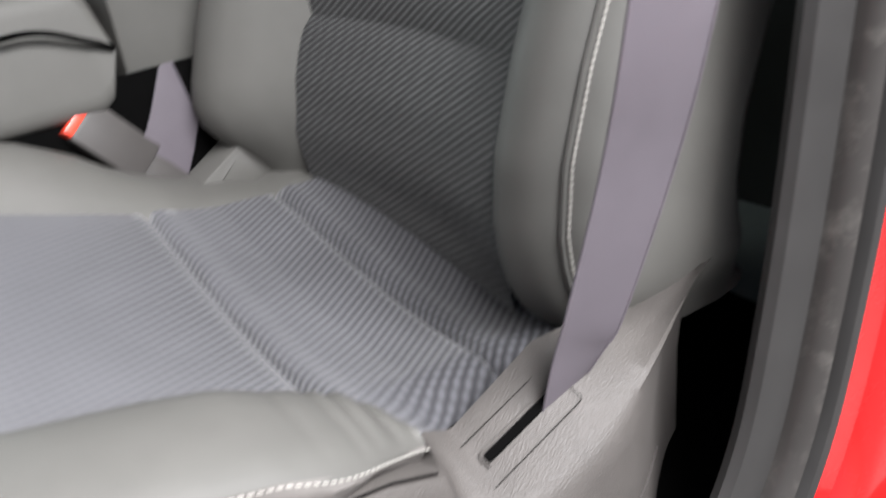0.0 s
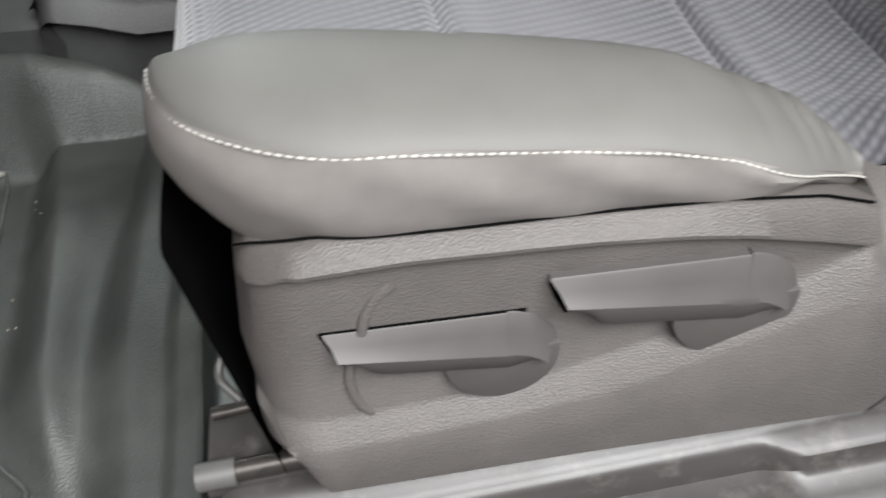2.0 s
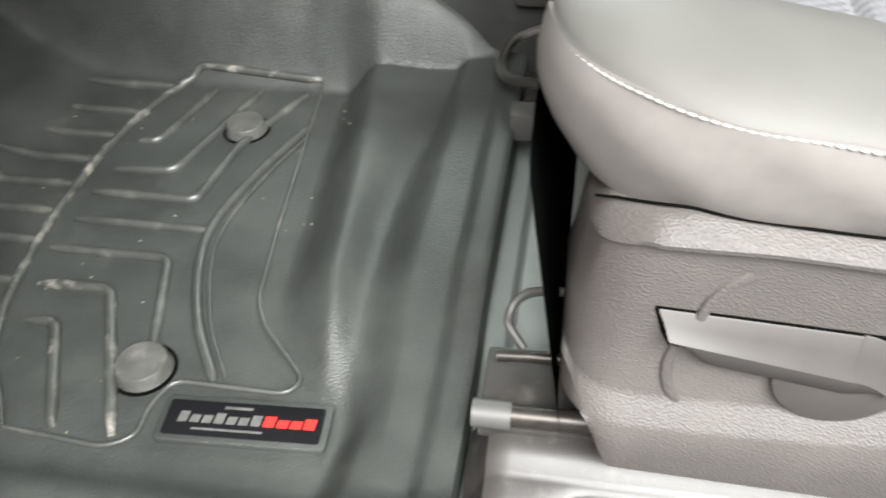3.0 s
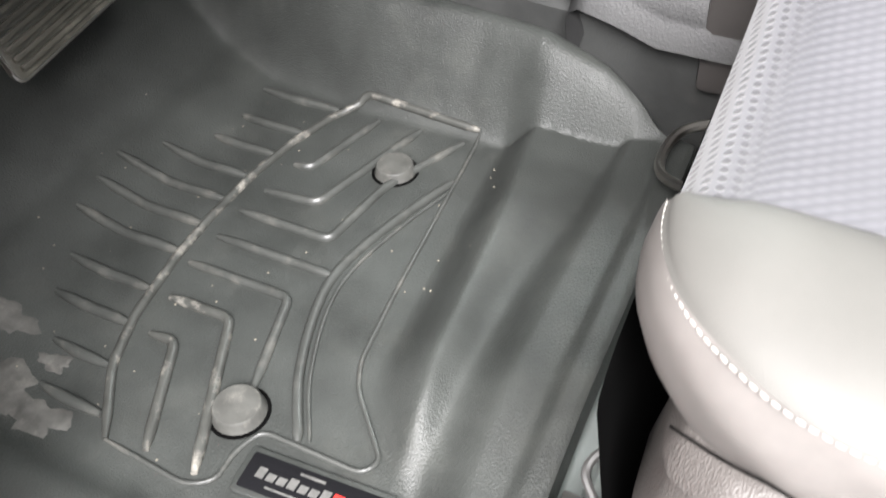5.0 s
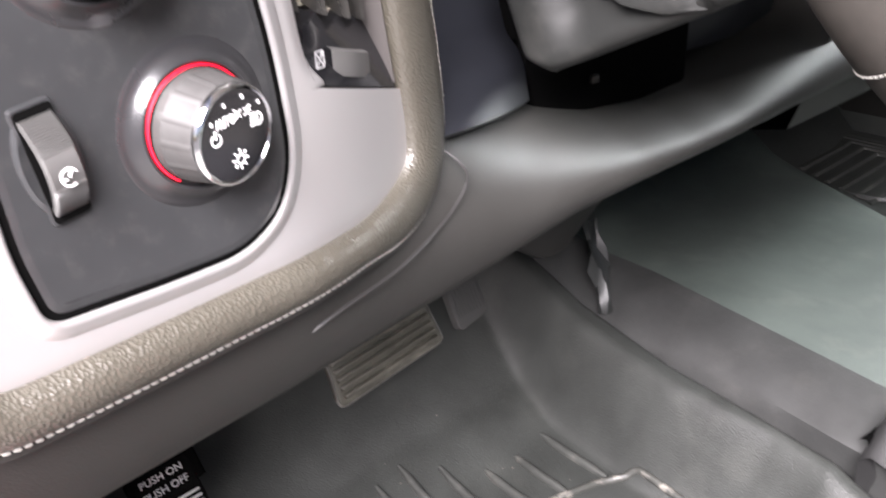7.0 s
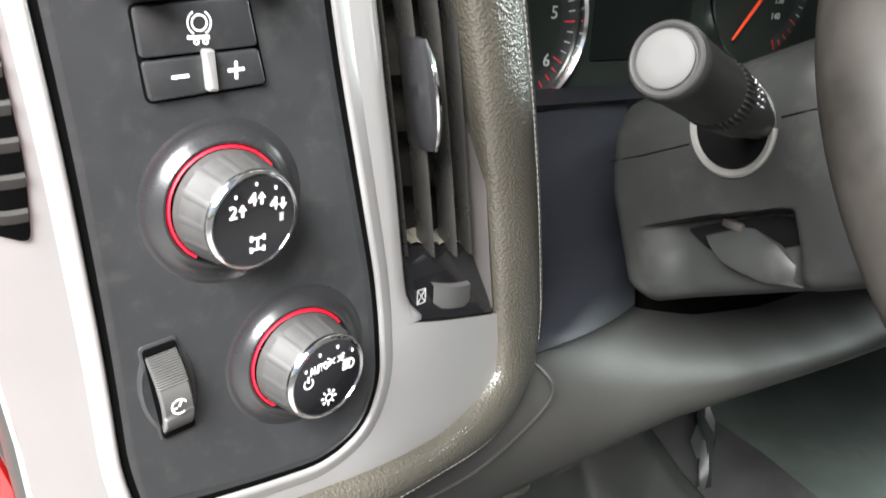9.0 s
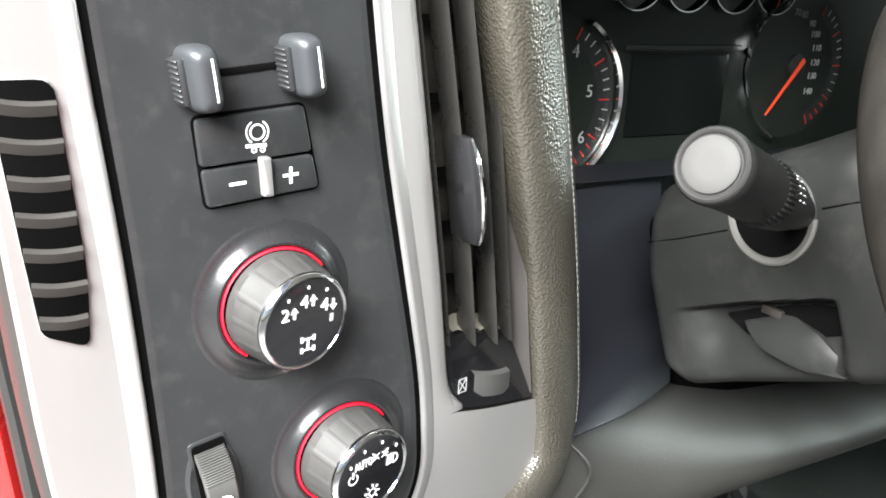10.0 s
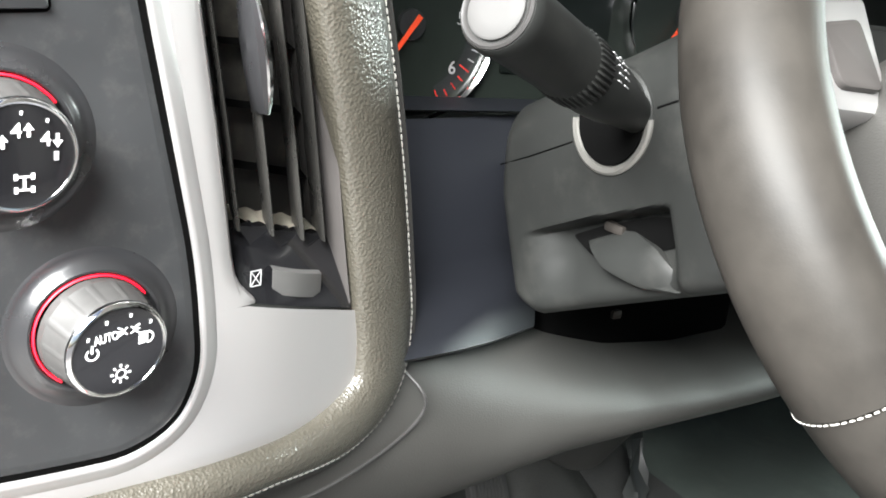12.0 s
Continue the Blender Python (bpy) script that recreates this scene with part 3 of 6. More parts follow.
def driver_seat():
    ob = thing("driver_seat", "dark grey vinyl driver seat with ribbed cloth middle and pale stitching", "car seat", (0.2, 0.3, 0.70))
    path = side_path()
    # bolster from the stitch over its crest to the cloth
    rows, low, thread = [], [], []
    for i, (p, inn, sz, inner) in enumerate(path):
        w = (inner - p).length
        iz = cushion_height(inner.x, inner.y)
        crest = max(sz + 0.018 * min(1, w / 0.1), iz + 0.006)
        wr = 0.0
        if 0.24 < p.x < 0.385 and i < 54:
            wr = sum(-d * math.exp(-((p.x - c) / 0.0040) ** 2) + 0.45 * d * math.exp(-((p.x - c - 0.010) / 0.006) ** 2) for c, d in ((0.290, 0.0012), (0.318, 0.0030), (0.331, 0.0042), (0.352, 0.0046)))
        row = [p - inn * 0.0024 + Vector((0, 0, sz - 0.0025))]
        prof = [(0.0, 0.0), (0.012, 0.10), (0.05, 0.32), (0.13, 0.62), (0.27, 0.88), (0.45, 1.0), (0.62, 0.97), (0.78, 0.8), (0.9, 0.45), (0.97, 0.12), (1.0, 0.0)]
        for f, h in prof:
            base = sz if f < 0.45 else iz
            q = p.lerp(inner, f)
            row.append((q.x, q.y, base + (crest - base) * h + wr * math.sin(math.pi * f) * 1.3 - (0.01 if f == 1 else 0)))
        rows.append(row)
        thread.append(p - inn * 0.0030 + Vector((0, 0, sz - 0.0022)))
        bot = lerp(p.x, [-0.07, -0.03, 0.013, 0.09, 0.2, 0.32, 0.4], [1.025, 1.010, 1.012, 1.008, 0.999, 0.988, 0.94])
        if i >= 54:
            bot = 1.010 + 0.03 * ((i - 53) / 18) ** 2
        bulge = -0.006 * math.sin(min(1.0, (sz - bot) / 0.06) * math.pi / 2)
        side = []
        # the panel below the corner stands further out than its stitch
        foot = Vector((0, 0, 0))
        if i >= 54:
            r = radians(4 + 84 * (i - 54) / 17)
            foot = Vector((0.05 - 0.13 * math.sin(r), 0.115 - 0.105 * math.cos(r), 0)) - p
        for f in np.linspace(0, 1, 7):
            o = bulge * math.sin(math.pi * (0.15 + 0.75 * f)) + 0.012 * (1 - f) ** 3 + (0.0012 * math.sin(p.x * 60 + f * 9))
            q = p + inn * o + foot * (1 - f ** 2.2)
            side.append((q.x, q.y, bot - 0.012 * (1 - f) ** 4 + (sz - bot) * f))
        low.append(side)
    part("cushion_bolster", grid(rows), VINYL, ob, "creased dark grey vinyl bolster")
    part("cushion_side", grid(low), VINYL_SIDE, ob, "dark grey side panel, toned lighter for side light, with faint scuffs")
    part("stitching", stitches(thread, 0.0060, 0.0043, 0.0009), THREAD, ob, "pale thread")
    # cloth middle in four panels
    for name, a, b in (("cushion_panel_front", -0.078, 0.112), ("cushion_panel", 0.112, 0.335), ("cushion_panel", 0.335, 0.487), ("cushion_panel", 0.487, 0.60)):
        rows = []
        for x in np.linspace(a, b, 26):
            row = []
            near = 0.045 + 0.045 * smooth01(0.36, 0.42, x) if x > 0.02 else 0.115 - 0.105 * math.sqrt(max(0.0, 1 - ((0.02 - x) / 0.1) ** 2)) + 0.035
            for y in np.linspace(near, 0.56, 34):
                xx = x + 0.02 * (y - 0.15) * smooth01(-0.05, 0.1, x)
                row.append((xx, y, cushion_height(xx, y) - 0.012 * smooth01(0.545, 0.56, y) - 0.012 * smooth01(0.11, 0.05, y) * smooth01(0.36, 0.30, x) - 0.03 * smooth01(0.13, 0.09, y) * smooth01(0.36, 0.42, x)))
            rows.append(row)
        if name == "cushion_panel_front":
            top = rows[0]
            rows = [[(-0.072 + 0.05 * (1 - f), y, cushion_height(-0.078, y) - 0.11 * (1 - f)) for _, y, _ in top] for f in np.linspace(0, 0.95, 8)] + rows
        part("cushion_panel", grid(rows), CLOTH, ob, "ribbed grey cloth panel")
    # far side of the cushion
    rows = []
    for x in np.linspace(-0.075, 0.55, 24):
        z = cushion_height(x, 0.552)
        h = lerp(x, [-0.075, -0.03, 0.05, 0.24, 0.30, 0.36, 0.45, 0.55], [0.0, 0.03, 0.045, 0.062, 0.05, 0.022, 0.008, 0.004])
        rows.append([(x, 0.535, z - 0.012), (x, 0.545, z - 0.002), (x, 0.557, z + 0.25 * h), (x, 0.575, z + 0.62 * h), (x, 0.605, z + 0.95 * h), (x, 0.632, z + h), (x, 0.65, z + 0.8 * h), (x, 0.66, z + 0.3 * h - 0.01), (x, 0.66, z - 0.06), (x, 0.645, 0.85)])
    part("far_bolster", grid(rows), VINYL, ob)
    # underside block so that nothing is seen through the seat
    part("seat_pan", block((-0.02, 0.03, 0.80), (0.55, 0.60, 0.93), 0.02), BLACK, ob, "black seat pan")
    backrest(ob)
    side_shield(ob)


def back_front(z):
    """How far back the front of the near backrest bolster stands at a height."""
    return lerp(z, [0.90, 0.94, 0.965, 0.99, 1.02, 1.05, 1.108, 1.18, 1.23, 1.8], [0.62, 0.567, 0.543, 0.529, 0.522, 0.52, 0.529, 0.555, 0.578, 0.83])


def backrest(ob):
    rows, outer, line = [], [], []
    for z in np.linspace(0.925, 1.75, 60):
        f = back_front(z)
        g = smooth01(0.92, 1.0, z)
        ins = [(f + 0.06, 0.20), (f + 0.05, 0.182), (f + 0.030, 0.170), (f + 0.012, 0.157), (f + 0.002, 0.142), (f - 0.001, 0.128), (f + 0.003, 0.113), (f + 0.011, 0.101), (f + 0.021, 0.094), (f + 0.026, 0.090)]
        rows.append([(x, y, z) for x, y in ins])
        line.append(Vector((f + 0.027, 0.0885, z)))
        side = [(f + 0.026, 0.091), (f + 0.031, 0.084), (f + 0.045, 0.072), (f + 0.075, 0.058), (f + 0.11, 0.048), (f + 0.15, 0.043), (f + 0.18, 0.045), (f + 0.20, 0.055), (f + 0.212, 0.075), (f + 0.215, 0.2)]
        lift = 0.05 * (1 - g)
        outer.append([(x - 0.03 * (1 - g), y + 0.02 * (1 - g), z + lift * (x - f) * 1.2) for x, y in side])
    part("backrest_bolster", grid(rows), VINYL, ob, "dark grey vinyl backrest bolster")
    part("backrest_side", grid(outer), VINYL, ob, "smooth dark grey vinyl side")
    part("piping", tube(line, 0.0026, 6, up=(0, 1, 0)), VINYL, ob)
    part("stitching", stitches([p + Vector((0.004, -0.004, 0)) for p in line], 0.006, 0.0052, 0.0017, up=(0, 1, 0)), THREAD, ob, "pale thread")
    for lo, hi in ((0.93, 1.176), (1.176, 1.7)):
        rows = []
        for z in np.linspace(lo, hi, 24):
            e = min(z - lo, hi - z)
            puff = 0.010 * (1 - math.exp(-e / 0.012))
            rows.append([(back_front(max(z, 1.0)) + 0.052 - puff - 0.02 * ((y - 0.37) / 0.2) ** 2, y, z - 0.10 * (y - 0.17) * (1 if hi > 1.5 and z == lo else 0.0)) for y in np.linspace(0.165, 0.56, 26)])
        part("backrest_panel", grid(rows), CLOTH_BACK, ob, "ribbed cloth back panel, coloured near-black for its deep shade")
    rows = []
    for z in np.linspace(0.95, 1.75, 30):
        f = back_front(max(z, 1.05)) - 0.075 * smooth01(0.96, 1.09, z)
        rows.append([(f + 0.125, 0.545, z), (f + 0.06, 0.565, z), (f + 0.02, 0.59, z), (f + 0.002, 0.62, z), (f + 0.004, 0.645, z), (f + 0.03, 0.668, z), (f + 0.08, 0.675, z), (f + 0.25, 0.675, z)])
    part("far_backrest_bolster", grid(rows), VINYL, ob)


def shield_tuck(x):
    """How far the rear of the shield turns in behind the seat."""
    return 0.085 * smooth01(0.46, 0.67, x) ** 1.4


def side_shield(ob):
    """Grained plastic shield: recessed lever field, diagonal ledge and the belt slot face."""
    rows = []
    xs = sorted(set(list(-0.056 + 0.044 * (1 - np.cos(np.linspace(0, math.pi / 2, 12)))) + list(np.linspace(-0.01, 0.66, 104)) + [0.36, 0.366, 0.372, 0.378]))
    for x in xs:
        rear = smooth01(0.355, 0.385, x)
        top = lerp(x, [-0.05, -0.028, 0.013, 0.09, 0.192, 0.262, 0.325, 0.36, 0.41, 0.496, 0.60, 0.66], [1.006, 1.012, 1.016, 1.009, 1.002, 0.995, 0.985, 0.972, 0.946, 0.985, 0.972, 0.988])
        gro = lerp(x, [-0.05, -0.028, 0.06, 0.13, 0.18, 0.235, 0.274, 0.32, 0.36], [0.985, 0.998, 0.997, 0.991, 0.986, 0.978, 0.970, 0.957, 0.944])
        a = lerp(x, [-0.05, 0.013, 0.105, 0.155, 0.234, 0.312, 0.362], [0.862, 0.860, 0.861, 0.868, 0.887, 0.914, 0.936])
        b = lerp(x, [-0.05, 0.013, 0.122, 0.193, 0.246, 0.323, 0.365, 0.406, 0.44, 0.473, 0.516, 0.58, 0.66], [0.846, 0.846, 0.848, 0.855, 0.869, 0.895, 0.905, 0.914, 0.922, 0.930, 0.942, 0.965, 1.0])
        bot = lerp(x, [-0.05, -0.02, 0.16, 0.42, 0.52, 0.60, 0.66], [0.87, 0.795, 0.786, 0.768, 0.762, 0.77, 0.80])
        yin = 0.045 * (1 - math.sqrt(max(0.0, 1 - max(0.0, (-0.012 - x) / 0.0445) ** 2)))
        ty = 0.016 + 0.052 * rear
        tuck = shield_tuck(x)
        # the belt face behind, which the front shape runs into
        rg, ra = top - (top - b) * 0.3, top - (top - b) * 0.62
        gy, ay = ty - (ty + 0.012) * 0.3, ty - (ty + 0.012) * 0.62
        back = [(0.085, top - 0.03), (ty + 0.006, top - 0.001), (ty - 0.002, top - 0.003)]
        back += [(gy + (ay - gy) * f, rg + (ra - rg) * f) for f in (0, 0.25, 0.5, 0.75, 1)]
        back = [(y + tuck * 0.3, z) for y, z in back]
        back += [(0.000 + tuck * 0.4, b + 0.006), (-0.006 + tuck * 0.5, b + 0.001), (-0.011 + tuck * 0.75, b - 0.008), (-0.0135 + tuck * 0.88, b - 0.025), (-0.013 + tuck, (b + bot) / 2), (-0.010 + tuck, bot + 0.004), (0.0 + tuck, bot), (0.03 + tuck, bot)]
        fore = [(0.05, top - 0.012), (0.018, top), (0.010, top - 0.002), (0.0, gro + 0.0045), (0.0006, gro + 0.0012), (0.0068, gro - 0.0035), (0.0078, (gro + a) / 2), (0.0076, a + 0.004), (0.0048, a), (0.002, a - 0.0028), (-0.0075, b + 0.003), (-0.0100, b - 0.001), (-0.012, (b + bot) / 2), (-0.010, bot + 0.004), (0.0, bot), (0.03, bot)]
        k = smooth01(0.360, 0.386, x)
        pts = [(p[0] * (1 - k) + q[0] * k, p[1] * (1 - k) + q[1] * k) for p, q in zip(fore, back)]
        # the front edge leans back towards its top corner
        lean = smooth01(0.03, -0.05, x)
        rows.append([(x + lean * lerp(z, [0.93, 0.965, 0.985, 1.0, 1.015], [0.003, 0.007, 0.014, 0.023, 0.027]), y + yin, z) for y, z in pts])
    # wrap round the front
    f0 = rows[0]
    front = [[(x + 0.02, y + 0.12, z) for x, y, z in f0], [(x - 0.002, y + 0.04, z) for x, y, z in f0]]
    sh = part("side_shield", grid(front + rows), SHIELD, ob, "grained dark plastic seat shield")
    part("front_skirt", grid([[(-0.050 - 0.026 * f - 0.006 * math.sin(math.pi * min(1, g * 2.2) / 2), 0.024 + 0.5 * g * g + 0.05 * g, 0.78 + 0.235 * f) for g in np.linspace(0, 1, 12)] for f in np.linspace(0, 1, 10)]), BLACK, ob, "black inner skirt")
    # belt slot and its raised surround
    s = Vector((0.414, 0.036, 0.9362))
    e = Vector((0.50, 0.036, 0.9672))
    along = (e - s).normalized()
    across = Vector((0, -0.92, -0.39))
    across = (across - along * across.dot(along)).normalized()
    nrm = along.cross(across)
    nrm = nrm if nrm.y < 0 else -nrm
    m = Matrix((along, across, nrm)).transposed().to_4x4()
    m.translation = s
    part("surround_joint", tube([m @ Vector((p.x, p.y, 0.0006)) for p in rounded([Vector((-0.0165, -0.0205, 0)), Vector((0.085, -0.0205, 0)), Vector((0.085, 0.0195, 0)), Vector((-0.0165, 0.0195, 0))], 0.005) + [Vector((-0.0165, -0.015, 0))]], 0.0004, 5), BLACK, sh)
    part("belt_slot", prism(rounded([(0.0, -0.0036), (0.10, -0.0036), (0.10, 0.0036), (0.0, 0.0036)], 0.004), m @ pose(0, 0, -0.002), 0.0042, 0.0), BLACK, sh, "black slot")
    part("slot_lip", tube([m @ Vector((p.x, p.y, 0.0012)) for p in rounded([Vector((-0.001, 0.0062, 0)), Vector((-0.001, -0.0062, 0)), Vector((0.10, -0.0062, 0))], 0.004, closed=False)], 0.0012, 6), SHIELD, sh)
    # dark line where the cushion sits on the shield, turning in round the front corner
    line = []
    for x in np.linspace(-0.04, 0.36, 60):
        top = lerp(x, [-0.05, -0.028, 0.013, 0.09, 0.192, 0.262, 0.325, 0.36], [1.006, 1.012, 1.016, 1.009, 1.002, 0.995, 0.985, 0.972])
        y = max(0.0105, 0.117 - 0.105 * math.sqrt(max(0.0, 1 - (max(0.0, 0.05 - x) / 0.13) ** 2)))
        line.append((x, y, top - 0.375 * max(0.0, y - 0.018) + 0.001))
    part("top_gap", tube(line, 0.0009, 6), BLACK, sh, "black gap under the cushion")
    # cut line of the rear cover
    part("cover_joint", tube([(p.x, p.y + shield_tuck(p.x), p.z) for p in spline([Vector(q) for q in ((0.394, -0.0125, 0.772), (0.43, -0.0130, 0.815), (0.471, -0.0130, 0.842), (0.53, -0.0130, 0.845), (0.60, -0.0130, 0.836))], 8)], 0.0009, 5), LEVER, sh)
    lever("height_lever", 0.003, 0.945, sh, 0.0022)
    lever("recline_lever", 0.147, 0.966, sh, 0.0060, 1.11, 0.006)
    # curved arrow channel round the front lever
    for pts in ([(0.052, 0.979), (0.040, 0.970), (0.031, 0.955), (0.027, 0.940)], [(0.016, 0.915), (0.013, 0.895), (0.016, 0.875), (0.024, 0.858)]):
        part("arc_groove", tube(spline([(x, 0.0074, z) for x, z in pts], 6), 0.0038, 8, flat=0.8, up=(0, 1, 0)), SHIELD, sh)


def lever(name, x0, z0, parent, gap, big=1.0, out=0.0):
    """Handle blade: upper facet, raised ridge, lower facet, a scooped end over the flush pivot disc."""
    cx, cz, rad = 0.112, -0.046, 0.039
    rows = []

    def row(top, ridge, low):
        def at(q, y):
            return Vector((x0 + q[0] * big, y - out * (y < 0.01), z0 + q[1] * big))
        mid = ((top[0] + ridge[0]) / 2, (top[1] + ridge[1]) / 2)
        near = (ridge[0] * 0.9 + top[0] * 0.1, ridge[1] * 0.9 + top[1] * 0.1)
        under = (ridge[0] * 0.86 + low[0] * 0.14, ridge[1] * 0.86 + low[1] * 0.14)
        return [at(top, 0.016), at(top, 0.0075), at((top[0], top[1] - 0.0012), 0.0062), at(mid, 0.0022), at(near, -0.0040), at(ridge, -0.0056), at(under, -0.0050), at((low[0], low[1] + 0.002), 0.0002), at(low, 0.0022), at(low, 0.016)]

    for f in [0, 0.012, 0.03, 0.06, 0.1, 0.16] + list(np.linspace(0.25, 1.0, 10)):
        low_z = -0.033 - 0.018 * f - 0.005 * smooth01(0.0, 0.16, f)
        low_x = 0.011 + 0.104 * f + 0.008 * smooth01(0.0, 0.05, f) * (1 - f)
        rows.append(row((0.121 * f, -0.009 * f), (0.007 + 0.108 * f, -0.015 - 0.021 * f), (low_x, low_z + 0.010 * (1 - smooth01(0, 0.1, f)))))
    for a in np.linspace(82, 6, 14):
        f = (82 - a) / 76
        top = (cx + rad * math.cos(radians(a)), cz + rad * math.sin(radians(a)))
        ridge = (0.115 + 0.026 * f, -0.036 - 0.014 * f * f)
        rows.append(row(top, ridge, (0.116 + 0.024 * f, -0.056 + 0.004 * f)))
    ob = part(name, grid(rows, True, True), LEVER, parent, "smooth dark lever handle")
    arc = [(cx + rad * math.cos(radians(a)), cz + rad * math.sin(radians(a))) for a in np.linspace(10, -186, 34)]
    part("pivot", prism(arc, Matrix(((big, 0, 0, x0), (0, 0, -1, 0.014), (0, big, 0, z0), (0, 0, 0, 1))), 0.0128 + out, 0.0012), LEVER, ob)
    plate = Matrix(((big, 0, 0, x0), (0, 0, -1, 0.0095), (0, big, 0, z0), (0, 0, 0, 1)))
    # Black plate round the blade paints the handle's shadow on the shield.
    part("shadow_gap", prism([(-0.003, 0.0), (-0.0025, gap), (0.05, gap * 0.75 - 0.003), (0.098, gap * 0.45 - 0.006), (0.13, -0.0075), (0.13, -0.012), (0.02, -0.03), (0.010, -0.036), (0.003, -0.02)], plate, 0.0022), BLACK, ob, "black plate painted as the shadow behind the handle")


def seat_belt():
    ob = thing("seat_belt", "mauve-grey woven seat belt through the seat shield slot", "seat belt", (0.45, 0.02, 0.95))
    left = spline([(0.462, 0.045, 0.915), (0.4670, 0.037, 0.935), (0.4732, 0.022, 1.001), (0.4779, 0.010, 1.042), (0.4891, -0.020, 1.154), (0.4870, -0.050, 1.258), (0.50, -0.08, 1.44), (0.53, -0.08, 1.64)], 10)
    right = spline([(0.508, 0.045, 0.938), (0.5120, 0.037, 0.955), (0.5230, 0.022, 0.988), (0.5325, 0.010, 1.018), (0.5535, -0.020, 1.133), (0.5583, -0.050, 1.244), (0.575, -0.08, 1.43), (0.605, -0.08, 1.63)], 10)
    rows = []
    for i, (p, q) in enumerate(zip(left, right)):
        t = min(1.0, i / 22)
        nrm = Vector((0.2, -1, 0.1)).normalized()
        row = [p.lerp(q, f) + nrm * (0.001 - 0.003 * (1 - t) * (2 * f - 1) ** 2) for f in np.linspace(0, 1, 9)]
        rows.append(row + [r - nrm * 0.0014 for r in reversed(row)])
    part("webbing", grid(rows, True, True), WEB, ob)
    for k in (0, 8):
        part("selvage", tube([q[k] for q in rows], 0.0011, 6), WEB, ob, "tight woven belt edge")


def centre_seat():
    ob = thing("centre_console", "grey vinyl folding armrest console over a dark plastic base", "console", (0.1, 0.87, 0.78))
    part("base", block((-0.155, 0.672, 0.785), (0.5, 1.08, 1.10), 0.012), LEVER, ob, "dark smooth plastic base")
    rows = []
    for x in np.linspace(-0.172, 0.388, 40):
        e = math.sqrt(max(0.0, 1 - max(0.0, (-0.125 - x) / 0.047) ** 2)) * math.sqrt(max(0.0, 1 - max(0.0, (x - 0.355) / 0.033) ** 2))
        lo, hi = 1.165 - 0.065 * e, 1.185 + 0.07 * e
        sec = rounded([Vector((x, 0.650, lo)), Vector((x, 1.07, lo)), Vector((x, 1.06, hi)), Vector((x, 0.668, hi))], 0.03, 5)
        rows.append(sec)
    # Solid black block in place of the shade between seat and console.
    part("gap", block((0.16, 0.664, 0.95), (0.52, 0.6715, 1.14), 0.002), BLACK, ob, "black block painted as the shaded gap beside the seat")
    part("armrest", grid(rows, True, True), VINYL, ob, "light grey vinyl armrest pad")
    part("welt", tube(spline([(-0.16, 0.655, 1.20), (0.0, 0.647, 1.205), (0.2, 0.647, 1.205), (0.30, 0.646, 1.212), (0.36, 0.648, 1.19), (0.387, 0.655, 1.175)], 8), 0.0035, 6), BLACK, ob, "black seam")
    part("piping", tube([(-0.168, y, 1.172) for y in np.linspace(0.68, 1.05, 6)], 0.003, 6), THREAD, ob, "pale piping")
    part("hinge_cover", block((0.40, 0.70, 0.95), (0.60, 1.05, 1.6), 0.03), VINYL, ob, "grey vinyl back section")
    pas = thing("passenger_seat", "dark grey vinyl passenger seat with ribbed cloth", "car seat", (0.2, 1.4, 0.7))
    rows = []
    for x in np.linspace(-0.08, 0.55, 20):
        z = cushion_height(x, 0.3)
        rows.append([(x, 1.13, 0.8), (x, 1.13, z), (x, 1.16, z + 0.03), (x, 1.22, z + 0.035), (x, 1.27, z), (x, 1.55, z), (x, 1.62, z + 0.03), (x, 1.68, z), (x, 1.68, 0.8)])
    part("cushion", grid(rows, False, True), VINYL, pas)
    part("backrest", block((0.56, 1.14, 0.95), (0.74, 1.66, 1.7), 0.04, Matrix.Translation((0.0, 0, 0)) @ Matrix.Shear("XY", 4, (0, 0))), VINYL, pas)


